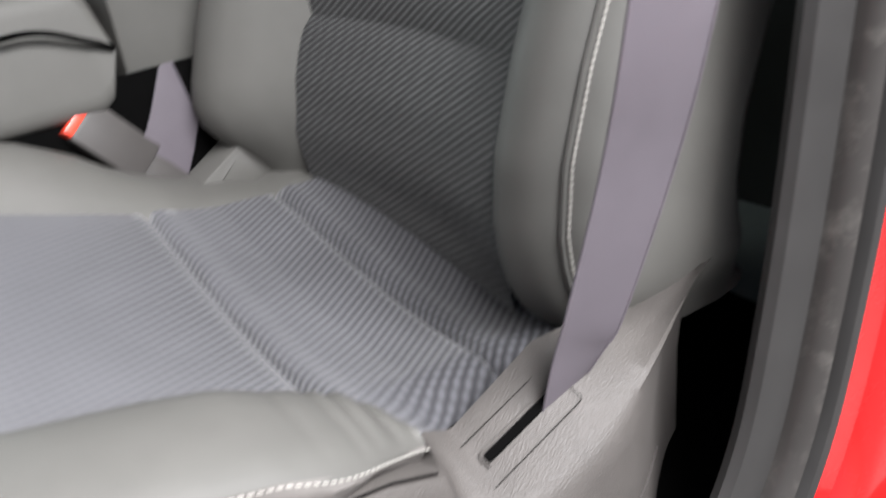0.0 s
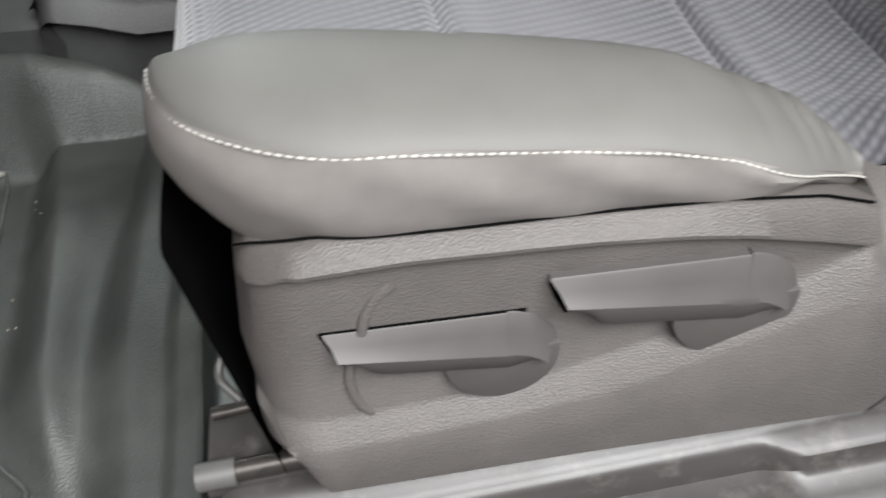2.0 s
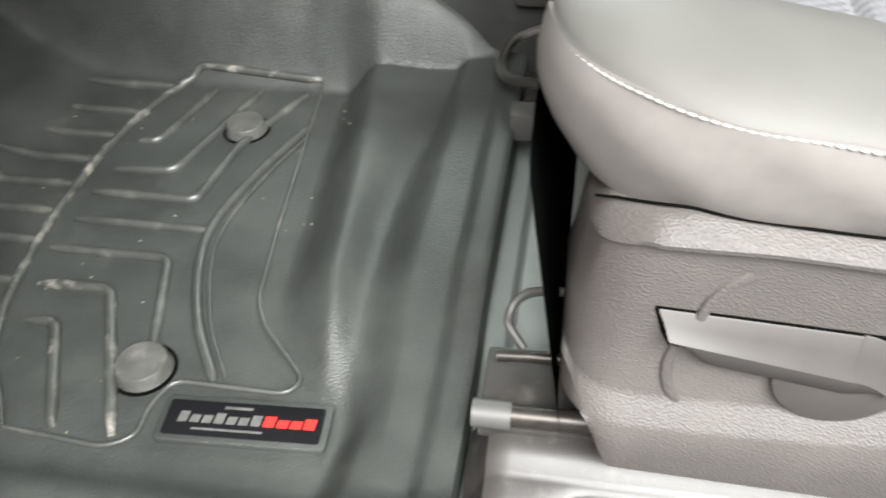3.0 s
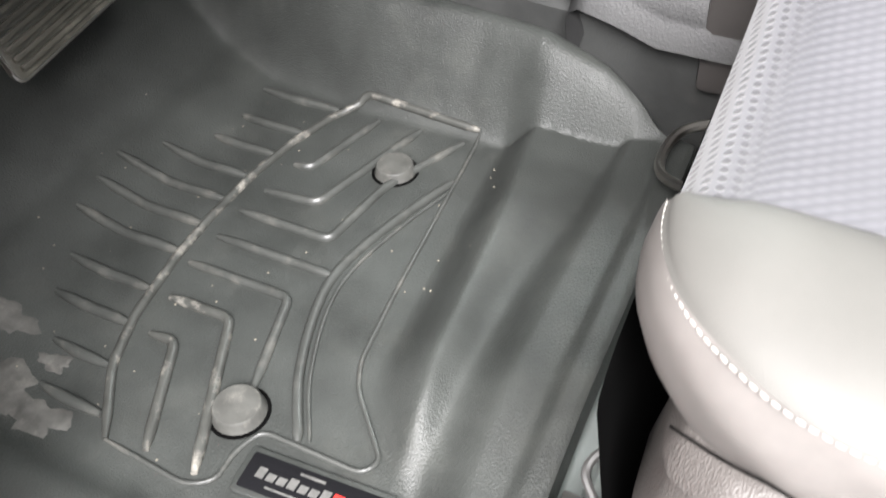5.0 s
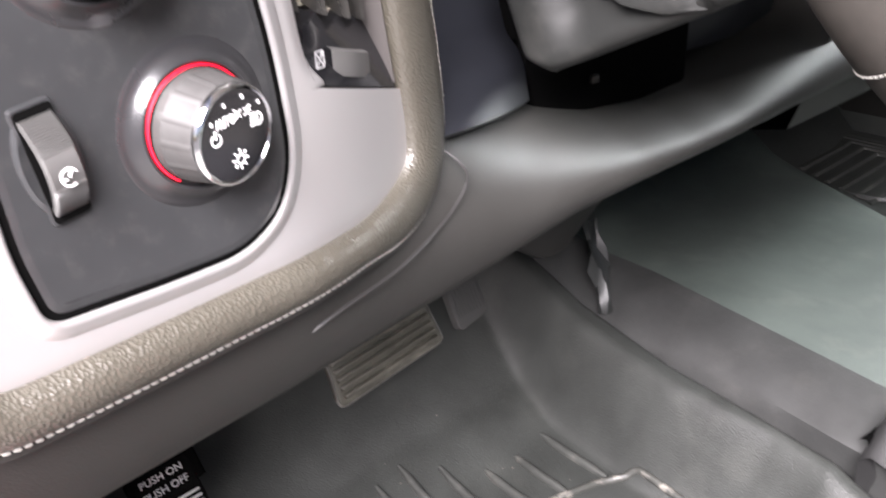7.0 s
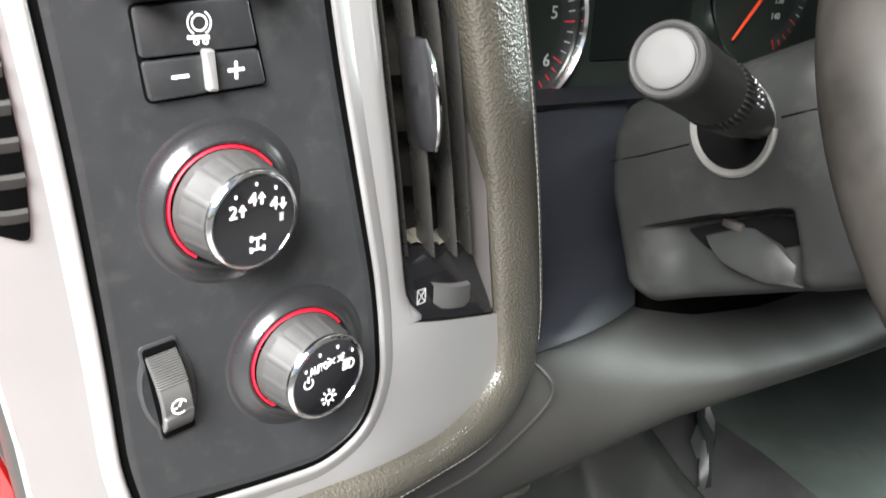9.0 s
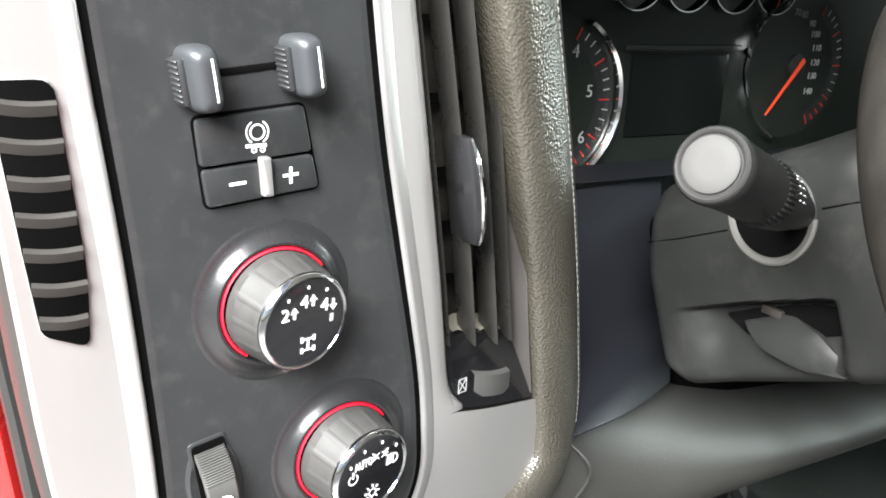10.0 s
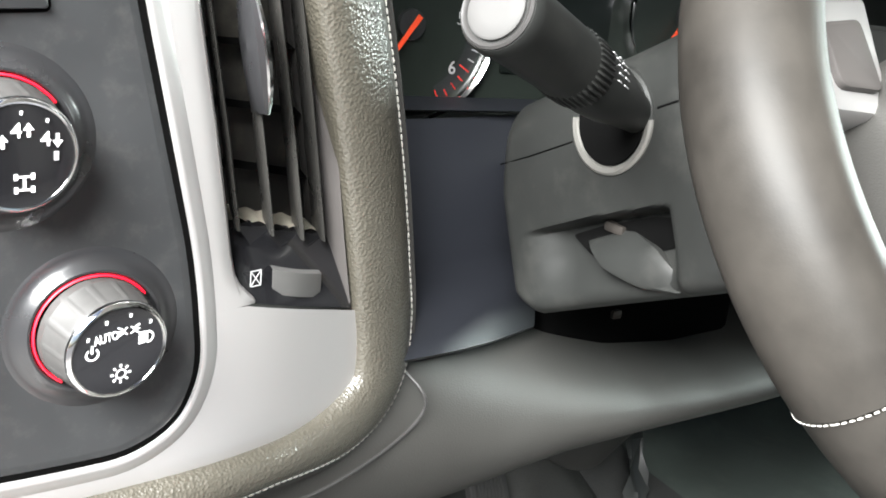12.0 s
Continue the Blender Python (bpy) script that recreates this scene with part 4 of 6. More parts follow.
def buckle():
    ob = thing("belt_buckle", "dark buckle with red release button between the seats", "belt buckle", (0.38, 0.66, 1.0))
    a, b = Vector((0.383, 0.655, 1.035)), Vector((0.322, 0.665, 1.112))
    d = (b - a).normalized()
    side = Vector((0.62, 0.25, 0.42))
    side = (side - d * d.dot(side)).normalized()
    up = d.cross(side).normalized()
    m = Matrix((side, up, d)).transposed().to_4x4()
    m.translation = a
    part("housing", block((-0.028, -0.011, -0.005), (0.028, 0.011, 0.088), 0.005, m), LEVER, ob)
    part("release_button", block((-0.025, -0.009, 0.084), (0.025, 0.009, 0.098), 0.003, m), BUCKLERED, ob, "bright red release button")
    part("stalk", block((-0.018, -0.006, -0.09), (0.018, 0.006, 0), 0.003, m), LEVER, ob)
    bt = thing("lap_belt", "mauve-grey belt end hanging between the seats", "seat belt", (0.43, 0.66, 1.0))
    rows = []
    for p, w in zip(spline([(0.410, 0.655, 1.000), (0.418, 0.655, 1.035), (0.430, 0.657, 1.078), (0.442, 0.662, 1.142)], 6), np.interp(np.linspace(0, 1, 19), [0, 0.3, 0.6, 1], [0.020, 0.030, 0.036, 0.008])):
        acr = Vector((0.99, 0.05, 0.05)).normalized() * w
        n = Vector((0.1, -0.9, 0.3)).normalized()
        rows.append([p - acr, p + n * 0.002, p + acr, p + acr - n * 0.0015, p - n * 0.001, p - acr - n * 0.0015])
    part("webbing", grid(rows, True, True), WEB, bt)
    part("anchor_cover", prism(rounded([(0.405, 0.955), (0.535, 0.955), (0.524, 0.992), (0.496, 1.036), (0.484, 1.036), (0.42, 0.998)], 0.008), Matrix(((1, 0, 0, 0), (0, 0, -1, 0.655), (0, 1, 0, 0), (0, 0, 0, 1))), 0.05, 0.006), VINYL, bt, "grey vinyl anchor cover")

# ---------------------------------------------------------------- floor: mat, tunnel, pedals
def mat_height(x, y):
    z = FLOOR
    # toe board
    z += 0.62 * max(0.0, -0.84 - x) + 0.03 * smooth01(-0.72, -0.86, x)
    # raised rear end with a hollow along it
    ys = [0.06, 0.10, 0.125, 0.163, 0.206, 0.28, 0.37, 0.476, 0.57]
    foot = lerp(y, ys, [-0.248, -0.266, -0.292, -0.330, -0.347, -0.351, -0.358, -0.366, -0.372])
    top = lerp(y, ys, [-0.212, -0.226, -0.243, -0.262, -0.276, -0.283, -0.292, -0.305, -0.318])
    low = lerp(y, ys, [-0.235, -0.240, -0.246, -0.248, -0.249, -0.249, -0.246, -0.230, -0.222])
    high = lerp(y, ys, [-0.192, -0.192, -0.194, -0.197, -0.199, -0.200, -0.199, -0.196, -0.202])
    deep = 0.019 * smooth01(-0.02, 0.10, y) * (1 - 0.5 * smooth01(0.36, 0.52, y))
    z += 0.046 * (0.5 + 0.5 * smooth01(0.08, 0.24, y)) * smooth01(foot, top, x) - deep * smooth01(min(top - 0.01, low - 0.03), low, x) + (deep + 0.003) * smooth01(low, high, x)
    z += 0.008 * smooth01(-0.168, -0.150, x)
    # wall along the tunnel
    line = lerp(x, [-1.2, -1.05, -0.9, -0.756, -0.57, -0.40, -0.33, -0.27, -0.22, -0.18, -0.16], [0.72, 0.69, 0.65, 0.612, 0.589, 0.586, 0.588, 0.591, 0.598, 0.610, 0.606])
    top = lerp(x, [-1.15, -1.0, -0.79, -0.605, -0.45, -0.34, -0.253, -0.20, -0.17, -0.15], [0.97, 0.90, 0.855, 0.843, 0.841, 0.839, 0.816, 0.782, 0.760, 0.755])
    wide = lerp(x, [-0.42, -0.25, -0.17], [0.085, 0.046, 0.03])
    crisp = 0.8 * smooth01(-0.40, -0.30, x)
    swell = smooth01(line - 0.006, line + wide, y) * (1 - crisp) + math.sin(math.pi / 2 * min(1.0, max(0.0, (y - line) / wide))) * crisp
    z += max(0.0, top - z) * swell
    # door side rim
    z += 0.03 * smooth01(0.0, -0.05, y)
    return z


def floor_mat():
    ob = thing("floor_mat", "black moulded rubber floor mat with worn ribs", "floor mat", (-0.5, 0.35, FLOOR))
    xs = np.concatenate([np.linspace(-1.12, -0.42, 60), np.linspace(-0.41, -0.135, 80)])
    rows = []
    for x in xs:
        far = lerp(x, [-1.12, -1.0, -0.79, -0.605, -0.45, -0.34, -0.253, -0.2, -0.17, -0.135], [0.79, 0.77, 0.728, 0.694, 0.678, 0.663, 0.644, 0.629, 0.618, 0.606])
        ys = list(np.linspace(-0.11, 0.53, 54)) + list(np.linspace(0.535, far, 36))
        row = [(x, y, mat_height(x, y)) for y in ys]
        row += [(x, far + 0.006, row[-1][2] - 0.004), (x, far + 0.004, row[-1][2] - 0.012)]
        rows.append(row)
    last = rows[-1]
    rows.append([(x + 0.005, y, z - 0.003) for x, y, z in last])
    rows.append([(x + 0.006, y, max(0.69, z - 0.045)) for x, y, z in last])
    part("tray", grid(rows), RUBBER, ob, "black rubber tray with raised edges")

    def ridge(pts, name="rib", r=0.0056, h=1.15, smooth=False, mat=None):
        line = spline([(x, y, 0) for x, y in pts], 10) if smooth else rounded([Vector((x, y, 0)) for x, y in pts], 0.012, 4, False)
        fine = []
        for a, b in zip(line, line[1:]):
            k = max(1, int((b - a).length / 0.02))
            fine += [a.lerp(b, i / k) for i in range(k)]
        fine.append(line[-1])
        fine = [Vector((p.x, p.y, mat_height(p.x, p.y) + 0.0018)) for p in fine]
        rad = [r] * len(fine)
        rad[0] = rad[-1] = r * 0.55
        part(name, tube(fine, rad, 10, h), mat or RIB, ob)

    for y, a, b in ((0.582, -0.741, -0.612), (0.517, -0.733, -0.624), (0.463, -0.741, -0.634), (0.412, -0.785, -0.643), (0.363, -0.818, -0.645), (0.315, -0.81, -0.646), (0.265, -0.80, -0.644), (0.203, -0.757, -0.634), (0.153, -0.735, -0.620), (0.098, -0.685, -0.602), (0.047, -0.655, -0.57)):
        ridge([(a, y), ((a + b) / 2, y - 0.004), (b, y - 0.004)], r=0.0066)
    ridge([(-0.404, 0.595), (-0.583, 0.605), (-0.612, 0.565), (-0.634, 0.49), (-0.645, 0.415), (-0.647, 0.33), (-0.643, 0.259), (-0.627, 0.161), (-0.602, 0.095), (-0.547, 0.022)], "raised_border", 0.0054, mat=WORNRIB)
    ridge([(-0.404, 0.595), (-0.377, 0.302), (-0.365, 0.205), (-0.350, 0.172), (-0.289, 0.108), (-0.300, 0.090), (-0.41, 0.092), (-0.422, 0.062), (-0.42, 0.028), (-0.445, 0.014), (-0.547, 0.022)], "raised_border", 0.0026)
    ridge([(-0.548, 0.577), (-0.582, 0.452), (-0.606, 0.452)])
    ridge([(-0.484, 0.578), (-0.537, 0.397), (-0.612, 0.393)])
    ridge([(-0.419, 0.574), (-0.452, 0.505), (-0.474, 0.454), (-0.489, 0.346), (-0.62, 0.349)])
    ridge([(-0.398, 0.497), (-0.43, 0.41), (-0.452, 0.318), (-0.446, 0.25), (-0.415, 0.165), (-0.372, 0.095)], smooth=True)
    ridge([(-0.392, 0.486), (-0.419, 0.405), (-0.438, 0.318), (-0.433, 0.25), (-0.402, 0.165), (-0.362, 0.10)], smooth=True, r=0.0022)
    ridge([(-0.618, 0.300), (-0.448, 0.297)])
    ridge([(-0.622, 0.251), (-0.482, 0.249), (-0.447, 0.128)])
    ridge([(-0.608, 0.198), (-0.525, 0.198), (-0.443, 0.027)], r=0.0060, mat=WORNRIB)
    ridge([(-0.594, 0.146), (-0.561, 0.148), (-0.502, 0.028)], r=0.0060, mat=WORNRIB)
    for x, y, r in ((-0.477, 0.490, 0.0245), (-0.445, 0.102, 0.0255)):
        z = mat_height(x, y)
        part("retainer_button", lathe([(r * 1.12, -0.004), (r * 1.1, 0.001), (r * 1.02, 0.004), (r, 0.011), (r * 0.93, 0.0138), (r * 0.5, 0.0142), (r * 0.02, 0.0142)], Matrix.Translation((x, y, z)), 28), BUTTON, ob, "scuffed round retainer button")
        # Near-black ring that paints the shadow at the button's edge.
        part("button_shadow", lathe([(r * 1.27, -0.003), (r * 1.24, 0.0012), (r * 1.1, 0.0012), (r * 1.08, -0.003)], Matrix.Translation((x, y, z)), 28), BLACK, ob, "dark ring painted as the shadow round the button")
    # badge with plain colour bars
    a, b, d = Vector((-0.405, 0.072, FLOOR)), Vector((-0.253, 0.079, FLOOR)), Vector((-0.402, 0.028, FLOOR))
    u, v = (b - a).normalized(), (a - d).normalized()
    n = u.cross(v).normalized()
    m = Matrix((u, v, n)).transposed().to_4x4()
    m.translation = (a + b) / 2 + (d - a) / 2
    w, h = 0.078, 0.0245
    plate = part("badge", prism(rounded([(-w, -h), (w, -h), (w, h), (-w, h)], 0.007), m, 0.006, 0.002), RUBBER, ob, "raised rubber badge frame")
    part("badge_face", prism(rounded([(-w + 0.006, -h + 0.006), (w - 0.006, -h + 0.006), (w - 0.006, h - 0.006), (-w + 0.006, h - 0.006)], 0.003), m @ pose(0, 0, 0.0045), 0.0025, 0.0004), GLOSS, plate, "glossy black badge face")
    for i in range(7):
        x = -0.060 + i * 0.0112
        part("badge_mark", prism([(x, -0.005), (x + 0.0085, -0.005), (x + 0.0095, 0.003 + 0.003 * (i % 3 == 0)), (x + 0.001, 0.003 + 0.003 * (i % 3 == 0))], m @ pose(0, 0, 0.0068), 0.0006), WORNPRINT, plate, "plain grey mark")
    for i in range(4):
        x = 0.0185 + i * 0.0122
        part("badge_mark", prism([(x, -0.005), (x + 0.0098, -0.005), (x + 0.011, 0.003 + 0.003 * (i in (0, 3))), (x + 0.001, 0.003 + 0.003 * (i in (0, 3)))], m @ pose(0, 0, 0.0068), 0.0006), REDPRINT, plate, "plain red mark")
    part("badge_mark", prism([(-0.02, 0.011), (0.006, 0.011), (0.006, 0.0135), (-0.02, 0.0135)], m @ pose(0, 0, 0.0068), 0.0006), WORNPRINT, plate, "plain grey mark")
    part("badge_mark", prism([(-0.045, -0.0125), (0.02, -0.0125), (0.02, -0.0105), (-0.045, -0.0105)], m @ pose(0, 0, 0.0068), 0.0006), WORNPRINT, plate, "plain grey mark")


def dust_patch():
    rng = random.Random(4)
    bm = bmesh.new()
    for _ in range(60):
        x, y = rng.uniform(-0.86, -0.3), rng.uniform(0.0, 0.56)
        s = rng.uniform(0.0004, 0.0010)
        z = mat_height(x, y) + 0.0006
        block((x - s, y - s, z - 0.0004), (x + s * rng.uniform(0.5, 1.5), y + s, z + s * 0.5), 0, bm=bm)
    piece("crumbs", bm, DIRT, "pale crumbs scattered over the rubber mat", "dirt", "stuff")


def mud_patch():
    """Dried mud, thin and uneven, on the door side of the mat."""
    rng = random.Random(11)
    bm = bmesh.new()
    for cx, cy, rx, ry in ((-0.70, 0.03, 0.055, 0.03), (-0.63, 0.015, 0.04, 0.022), (-0.755, 0.10, 0.04, 0.02), (-0.665, 0.075, 0.022, 0.012)):
        rows = []
        for f in (0.0, 0.35, 0.65, 0.85, 1.0):
            row = []
            for i in range(28):
                a = 2 * math.pi * i / 28
                k = f * (1 + 0.22 * math.sin(3 * a + cx * 40) + 0.16 * math.sin(7 * a + cy * 90) + rng.uniform(-0.07, 0.07))
                x, y = cx + rx * k * math.cos(a), cy + ry * k * math.sin(a)
                row.append((x, y, mat_height(x, y) + 0.0012 * (1 - f) + 0.0002 - 0.0008 * (f == 1.0)))
            rows.append(row)
        grid(rows, True, False, bm)
    piece("dried_mud", bm, MUD, "thin pale dried mud on the rubber mat", "dirt", "stuff")


def tunnel():
    rows = []
    for x in np.linspace(-1.15, -0.1, 44):
        k = lerp(x, [-1.15, -0.73, -0.33, -0.1], [0.04, 0.03, -0.03, -0.03])
        row = []
        far = lerp(x, [-1.15, -1.0, -0.76, -0.48, -0.3, -0.1], [1.61, 1.53, 1.385, 1.245, 1.155, 1.10])
        for y, z in ((0.70 + k * 0.3, 0.68), (0.70 + k * 0.3, 0.78), (0.70 + k * 0.5, 0.838), (0.710 + k, 0.858), (0.730 + k, 0.876), (0.762 + k, 0.890), (0.80 + k, 0.8985), (0.835 + k, 0.9025), (0.90, 0.904), (far - 0.15, 0.905), (far - 0.04, 0.905), (far - 0.012, 0.902), (far, 0.894), (far + 0.03, 0.876), (far + 0.20, 0.755), (far + 0.23, 0.70)):
            row.append((x, y, z + 0.25 * max(0, -0.85 - x) * (1 if 0.62 < y < far else 0)))
        rows.append(row)
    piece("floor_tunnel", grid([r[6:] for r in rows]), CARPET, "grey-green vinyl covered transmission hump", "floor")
    piece("floor_tunnel_shoulder", grid([r[:7] for r in rows]), SHOULDER, "scuffed vinyl shoulder of the hump, coloured darker for shade", "floor")
    # raised platform under the centre seat, with a rounded crest towards the driver
    rows, side = [], []
    for y in sorted(list(np.linspace(0.658, 1.24, 40)) + list(np.linspace(0.66, 0.72, 12))):
        fx_ = lerp(y, [0.62, 0.70, 0.79, 0.84, 0.87, 1.0, 1.24], [-0.322, -0.302, -0.282, -0.252, -0.238, -0.245, -0.245])
        h = lerp(y, [0.62, 0.645, 0.665, 0.682, 0.695, 0.71, 0.73, 0.78, 1.15, 1.2, 1.24], [0.80, 0.848, 0.886, 0.915, 0.926, 0.929, 0.925, 0.922, 0.925, 0.90, 0.85])
        (side if y < 0.693 else rows).append([(fx_ + 0.006, y, h - 0.09), (fx_ - 0.002, y, h - 0.03), (fx_ - 0.003, y, h - 0.012), (fx_ + 0.002, y, h - 0.003), (fx_ + 0.010, y, h + 0.002), (fx_ + 0.02, y, h), (fx_ + 0.06, y, h - 0.003 - 0.008 * (y < 0.7)), (fx_ + 0.11, y, h - 0.01 - 0.02 * (y < 0.68)), (0.1, y, h - 0.04)])
    # The slope is split off so that its shade can be put in colour.
    piece("floor_platform_side", grid(side + rows[:1]), SIDEVINYL, "vinyl slope beside the floor platform, coloured dark for shade", "floor")
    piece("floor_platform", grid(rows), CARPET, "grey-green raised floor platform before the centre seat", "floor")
    rows = []
    for y in np.linspace(0.665, 1.2, 26):
        fx_ = lerp(y, [0.62, 0.70, 0.79, 0.84, 0.87, 1.0, 1.24], [-0.322, -0.302, -0.282, -0.252, -0.238, -0.245, -0.245])
        rows.append([(fx_ - 0.012, y, 0.901 + 0.25 * min(0, y - 0.73)), (fx_ - 0.008, y, 0.906 + 0.25 * min(0, y - 0.73)), (fx_ - 0.001, y, 0.908 + 0.25 * min(0, y - 0.73)), (fx_ + 0.002, y, 0.88)])
    piece("trim_platform_gap", grid(rows), BLACK, "black gap at the foot of the floor platform", "trim")


def passenger_mat():
    ob = thing("floor_mat", "dark ribbed rubber mat in the passenger footwell", "floor mat", (-0.7, 1.9, 0.70))
    rows = []
    for x in np.linspace(-1.10, -0.25, 20):
        near = lerp(x, [-1.1, -0.76, -0.48, -0.25], [1.72, 1.58, 1.44, 1.36])
        rows.append([(x, near - 0.03, 0.80), (x, near, 0.80), (x, near + 0.02, 0.772), (x, near + 0.05, 0.752), (x, near + 0.1, 0.75), (x, 1.95, 0.75), (x, 2.10, 0.76), (x, 2.13, 0.80)])
    part("tray", grid(rows), RUBBER, ob)
    for i in range(8):
        d = 0.042 * i
        part("rib", tube(rounded([(-1.02 + d, 1.80 - d * 0.5, 0.752), (-1.02 + d, 2.06 - d * 0.5, 0.752), (-0.66 + d * 0.35, 2.06 - d * 0.5, 0.752)], 0.012, 3, False), 0.0065, 6), RIB, ob)
    part("raised_border", tube(spline([(-0.98, 1.70, 0.752), (-0.78, 1.68, 0.752), (-0.64, 1.74, 0.752), (-0.56, 1.88, 0.752), (-0.52, 2.08, 0.752)], 6), 0.008, 6), RIB, ob)
    for i in range(7):
        part("rib", tube([(-0.62 + i * 0.05, 1.60 - i * 0.01, 0.752), (-0.60 + i * 0.05, 1.74 + i * 0.03, 0.752)], 0.0065, 6), RIB, ob)


def pedals():
    ob = thing("brake_pedal", "worn rubber brake pedal with cross ribs and bright rim", "pedal", (-0.80, 0.33, 0.95))
    c = Vector((-0.790, 0.330, 0.962))
    u = Vector((0.0, 0.99, 0.13)).normalized()
    v = Vector((-0.42, -0.22, 0.88))
    v = (v - u * u.dot(v)).normalized()
    n = u.cross(v).normalized()
    m = Matrix((u, v, n)).transposed().to_4x4()
    m.translation = c
    w, h = 0.087, 0.043
    out = rounded([(-w, -h), (w, -h), (w - 0.004, h), (-w + 0.012, h)], 0.012)
    part("pad", prism(out, m @ pose(0, 0, -0.012), 0.012, 0.003), PEDAL, ob, "dusty rubber pad")
    part("rim", tube([m @ Vector((p.x, p.y, -0.004)) for p in out] + [m @ Vector((out[0].x, out[0].y, -0.004))], 0.0024, 6), STEEL, ob, "bright metal rim")
    for i in range(7):
        y = -h + 0.011 + i * 0.0108
        part("rib", block((-w + 0.010, y - 0.0032, -0.001), (w - 0.010, y + 0.0032, 0.0075), 0.0015, m, 1), PEDAL, ob)
    part("arm", tube(spline([(-0.81, 0.32, 0.96), (-0.90, 0.325, 1.1), (-0.92, 0.33, 1.3)], 6), 0.014, 8, 0.6, (0, 1, 0)), BLACK, ob, "black steel arm")
    ac = thing("accelerator_pedal", "long grey plastic accelerator pedal with fine ribs", "pedal", (-0.9, 0.55, 0.84))
    c = Vector((-0.885, 0.552, 0.935))
    u = Vector((-0.05, 0.99, 0.03)).normalized()
    v = Vector((-0.40, -0.15, 0.9)).normalized()
    v = (v - u * u.dot(v)).normalized()
    n = u.cross(v)
    m = Matrix((u, v, n)).transposed().to_4x4()
    m.translation = c
    part("pad", prism(rounded([(-0.034, -0.076), (0.034, -0.068), (0.032, 0.09), (-0.030, 0.09)], 0.016), m @ pose(0, 0, -0.012), 0.014, 0.003), KNOB, ac, "grey ribbed pad")
    for i in range(8):
        x = -0.024 + i * 0.0067
        part("rib", block((x - 0.0015, -0.055, 0.001), (x + 0.0015, 0.08, 0.0038), 0.0005, m, 1), KNOB, ac)
    part("arm", tube([(-0.90, 0.53, 0.98), (-1.0, 0.53, 1.2)], 0.012, 8), BLACK, ac)
    pk = thing("parking_brake_pedal", "black parking brake pedal with printed push legend", "pedal", (-0.65, 0.0, 1.02))
    c = Vector((-0.655, -0.017, 1.029))
    u = Vector((0.05, 0.98, 0.1)).normalized()
    v = Vector((-0.55, -0.05, 0.8)).normalized()
    v = (v - u * u.dot(v)).normalized()
    n = u.cross(v)
    m = Matrix((u, v, n)).transposed().to_4x4()
    m.translation = c
    part("pad", prism(rounded([(-0.03, -0.03), (0.03, -0.03), (0.03, 0.022), (-0.03, 0.022)], 0.006), m @ pose(0, 0, -0.012), 0.012, 0.003), BLACK, pk)
    lettering("legend", "PUSH ON", 0.0095, m @ pose(0.001, 0.012, 0.0008), GREYPRINT, pk)
    lettering("legend", "PUSH OFF", 0.0095, m @ pose(0.001, 0.0, 0.0008), GREYPRINT, pk)
    for i in range(3):
        part("rib", block((-0.026, -0.026 + i * 0.0055, 0), (0.026, -0.0235 + i * 0.0055, 0.003), 0.001, m, 1), GREYPRINT, pk)
    part("arm", tube([(-0.66, 0.01, 1.02), (-0.85, 0.01, 1.2)], 0.014, 8), BLACK, pk)


def under_dash():
    ob = thing("heater_duct", "dark plastic duct wedge below the dashboard centre", "duct", (-0.85, 0.62, 0.99))
    shape = rounded([Vector(p) for p in ((0.36, 1.16), (0.49, 1.062), (0.598, 0.993), (0.640, 0.990), (0.680, 1.020), (0.775, 1.075), (0.86, 1.28), (0.36, 1.28))], 0.018, 4)
    part("body", prism(shape, Matrix(((0, 0, 1, -1.05), (1, 0, 0, 0), (0, 1, 0, 0), (0, 0, 0, 1))), 0.30, 0.012), DASH, ob)
    # Added black block that paints the dark end of the hump.
    part("console_shade_block", block((-1.2, 0.74, 0.96), (-0.98, 1.22, 1.10), 0.02), BLACK, ob, "black block added for the shade under the dash centre")
    cr = thing("carpet_flap", "crumpled shiny film flap hanging by the tunnel", "film", (-0.73, 0.72, 0.87))
    rng = random.Random(7)
    rows = []
    for i in range(9):
        t = i / 8
        rows.append([(-0.73 + 0.01 * rng.uniform(-1, 1) - 0.10 * t, 0.715 + 0.05 * t + 0.075 * (s - 0.3) * (0.3 + t) * (1.25 - t) + 0.006 * rng.uniform(-1, 1), 0.866 + 0.16 * t + 0.004 * rng.uniform(-1, 1)) for s in np.linspace(0, 1, 6)])
    part("sheet", grid(rows), FILMPLASTIC, cr)

# ---------------------------------------------------------------- dashboard
def face_x(y):
    """Plan curve of the dashboard face."""
    q = max(0.0, y + 0.03)
    return -0.368 - 0.12 * (y + 0.1) - (2.0 * q * q if q < 0.08 else 0.0128 + 0.32 * (q - 0.08))


def on_face(y, z, off=0.0):
    return Vector((face_x(y) + off, y, z))


def face_plate(outline, off, depth, edge, bm=None):
    """A plate that follows the curved face: an outline in y and z, from off up to off + depth."""
    pts = [Vector(p) for p in outline]
    s = 1 if area2(pts) > 0 else -1
    rows = [[on_face(p.x, p.y, off) for p in pts], [on_face(p.x, p.y, off + depth - edge) for p in pts]]
    k = len(pts)
    for f, h in ((0.3, 0.7), (1.0, 1.0)):
        row = []
        for i, p in enumerate(pts):
            d = (pts[(i + 1) % k] - pts[i - 1]).normalized()
            q = Vector((-d.y, d.x)) * s * edge * f
            row.append(on_face(p.x + q.x, p.y + q.y, off + depth - edge + edge * h))
        rows.append(row)
    return grid(rows, True, True, bm)


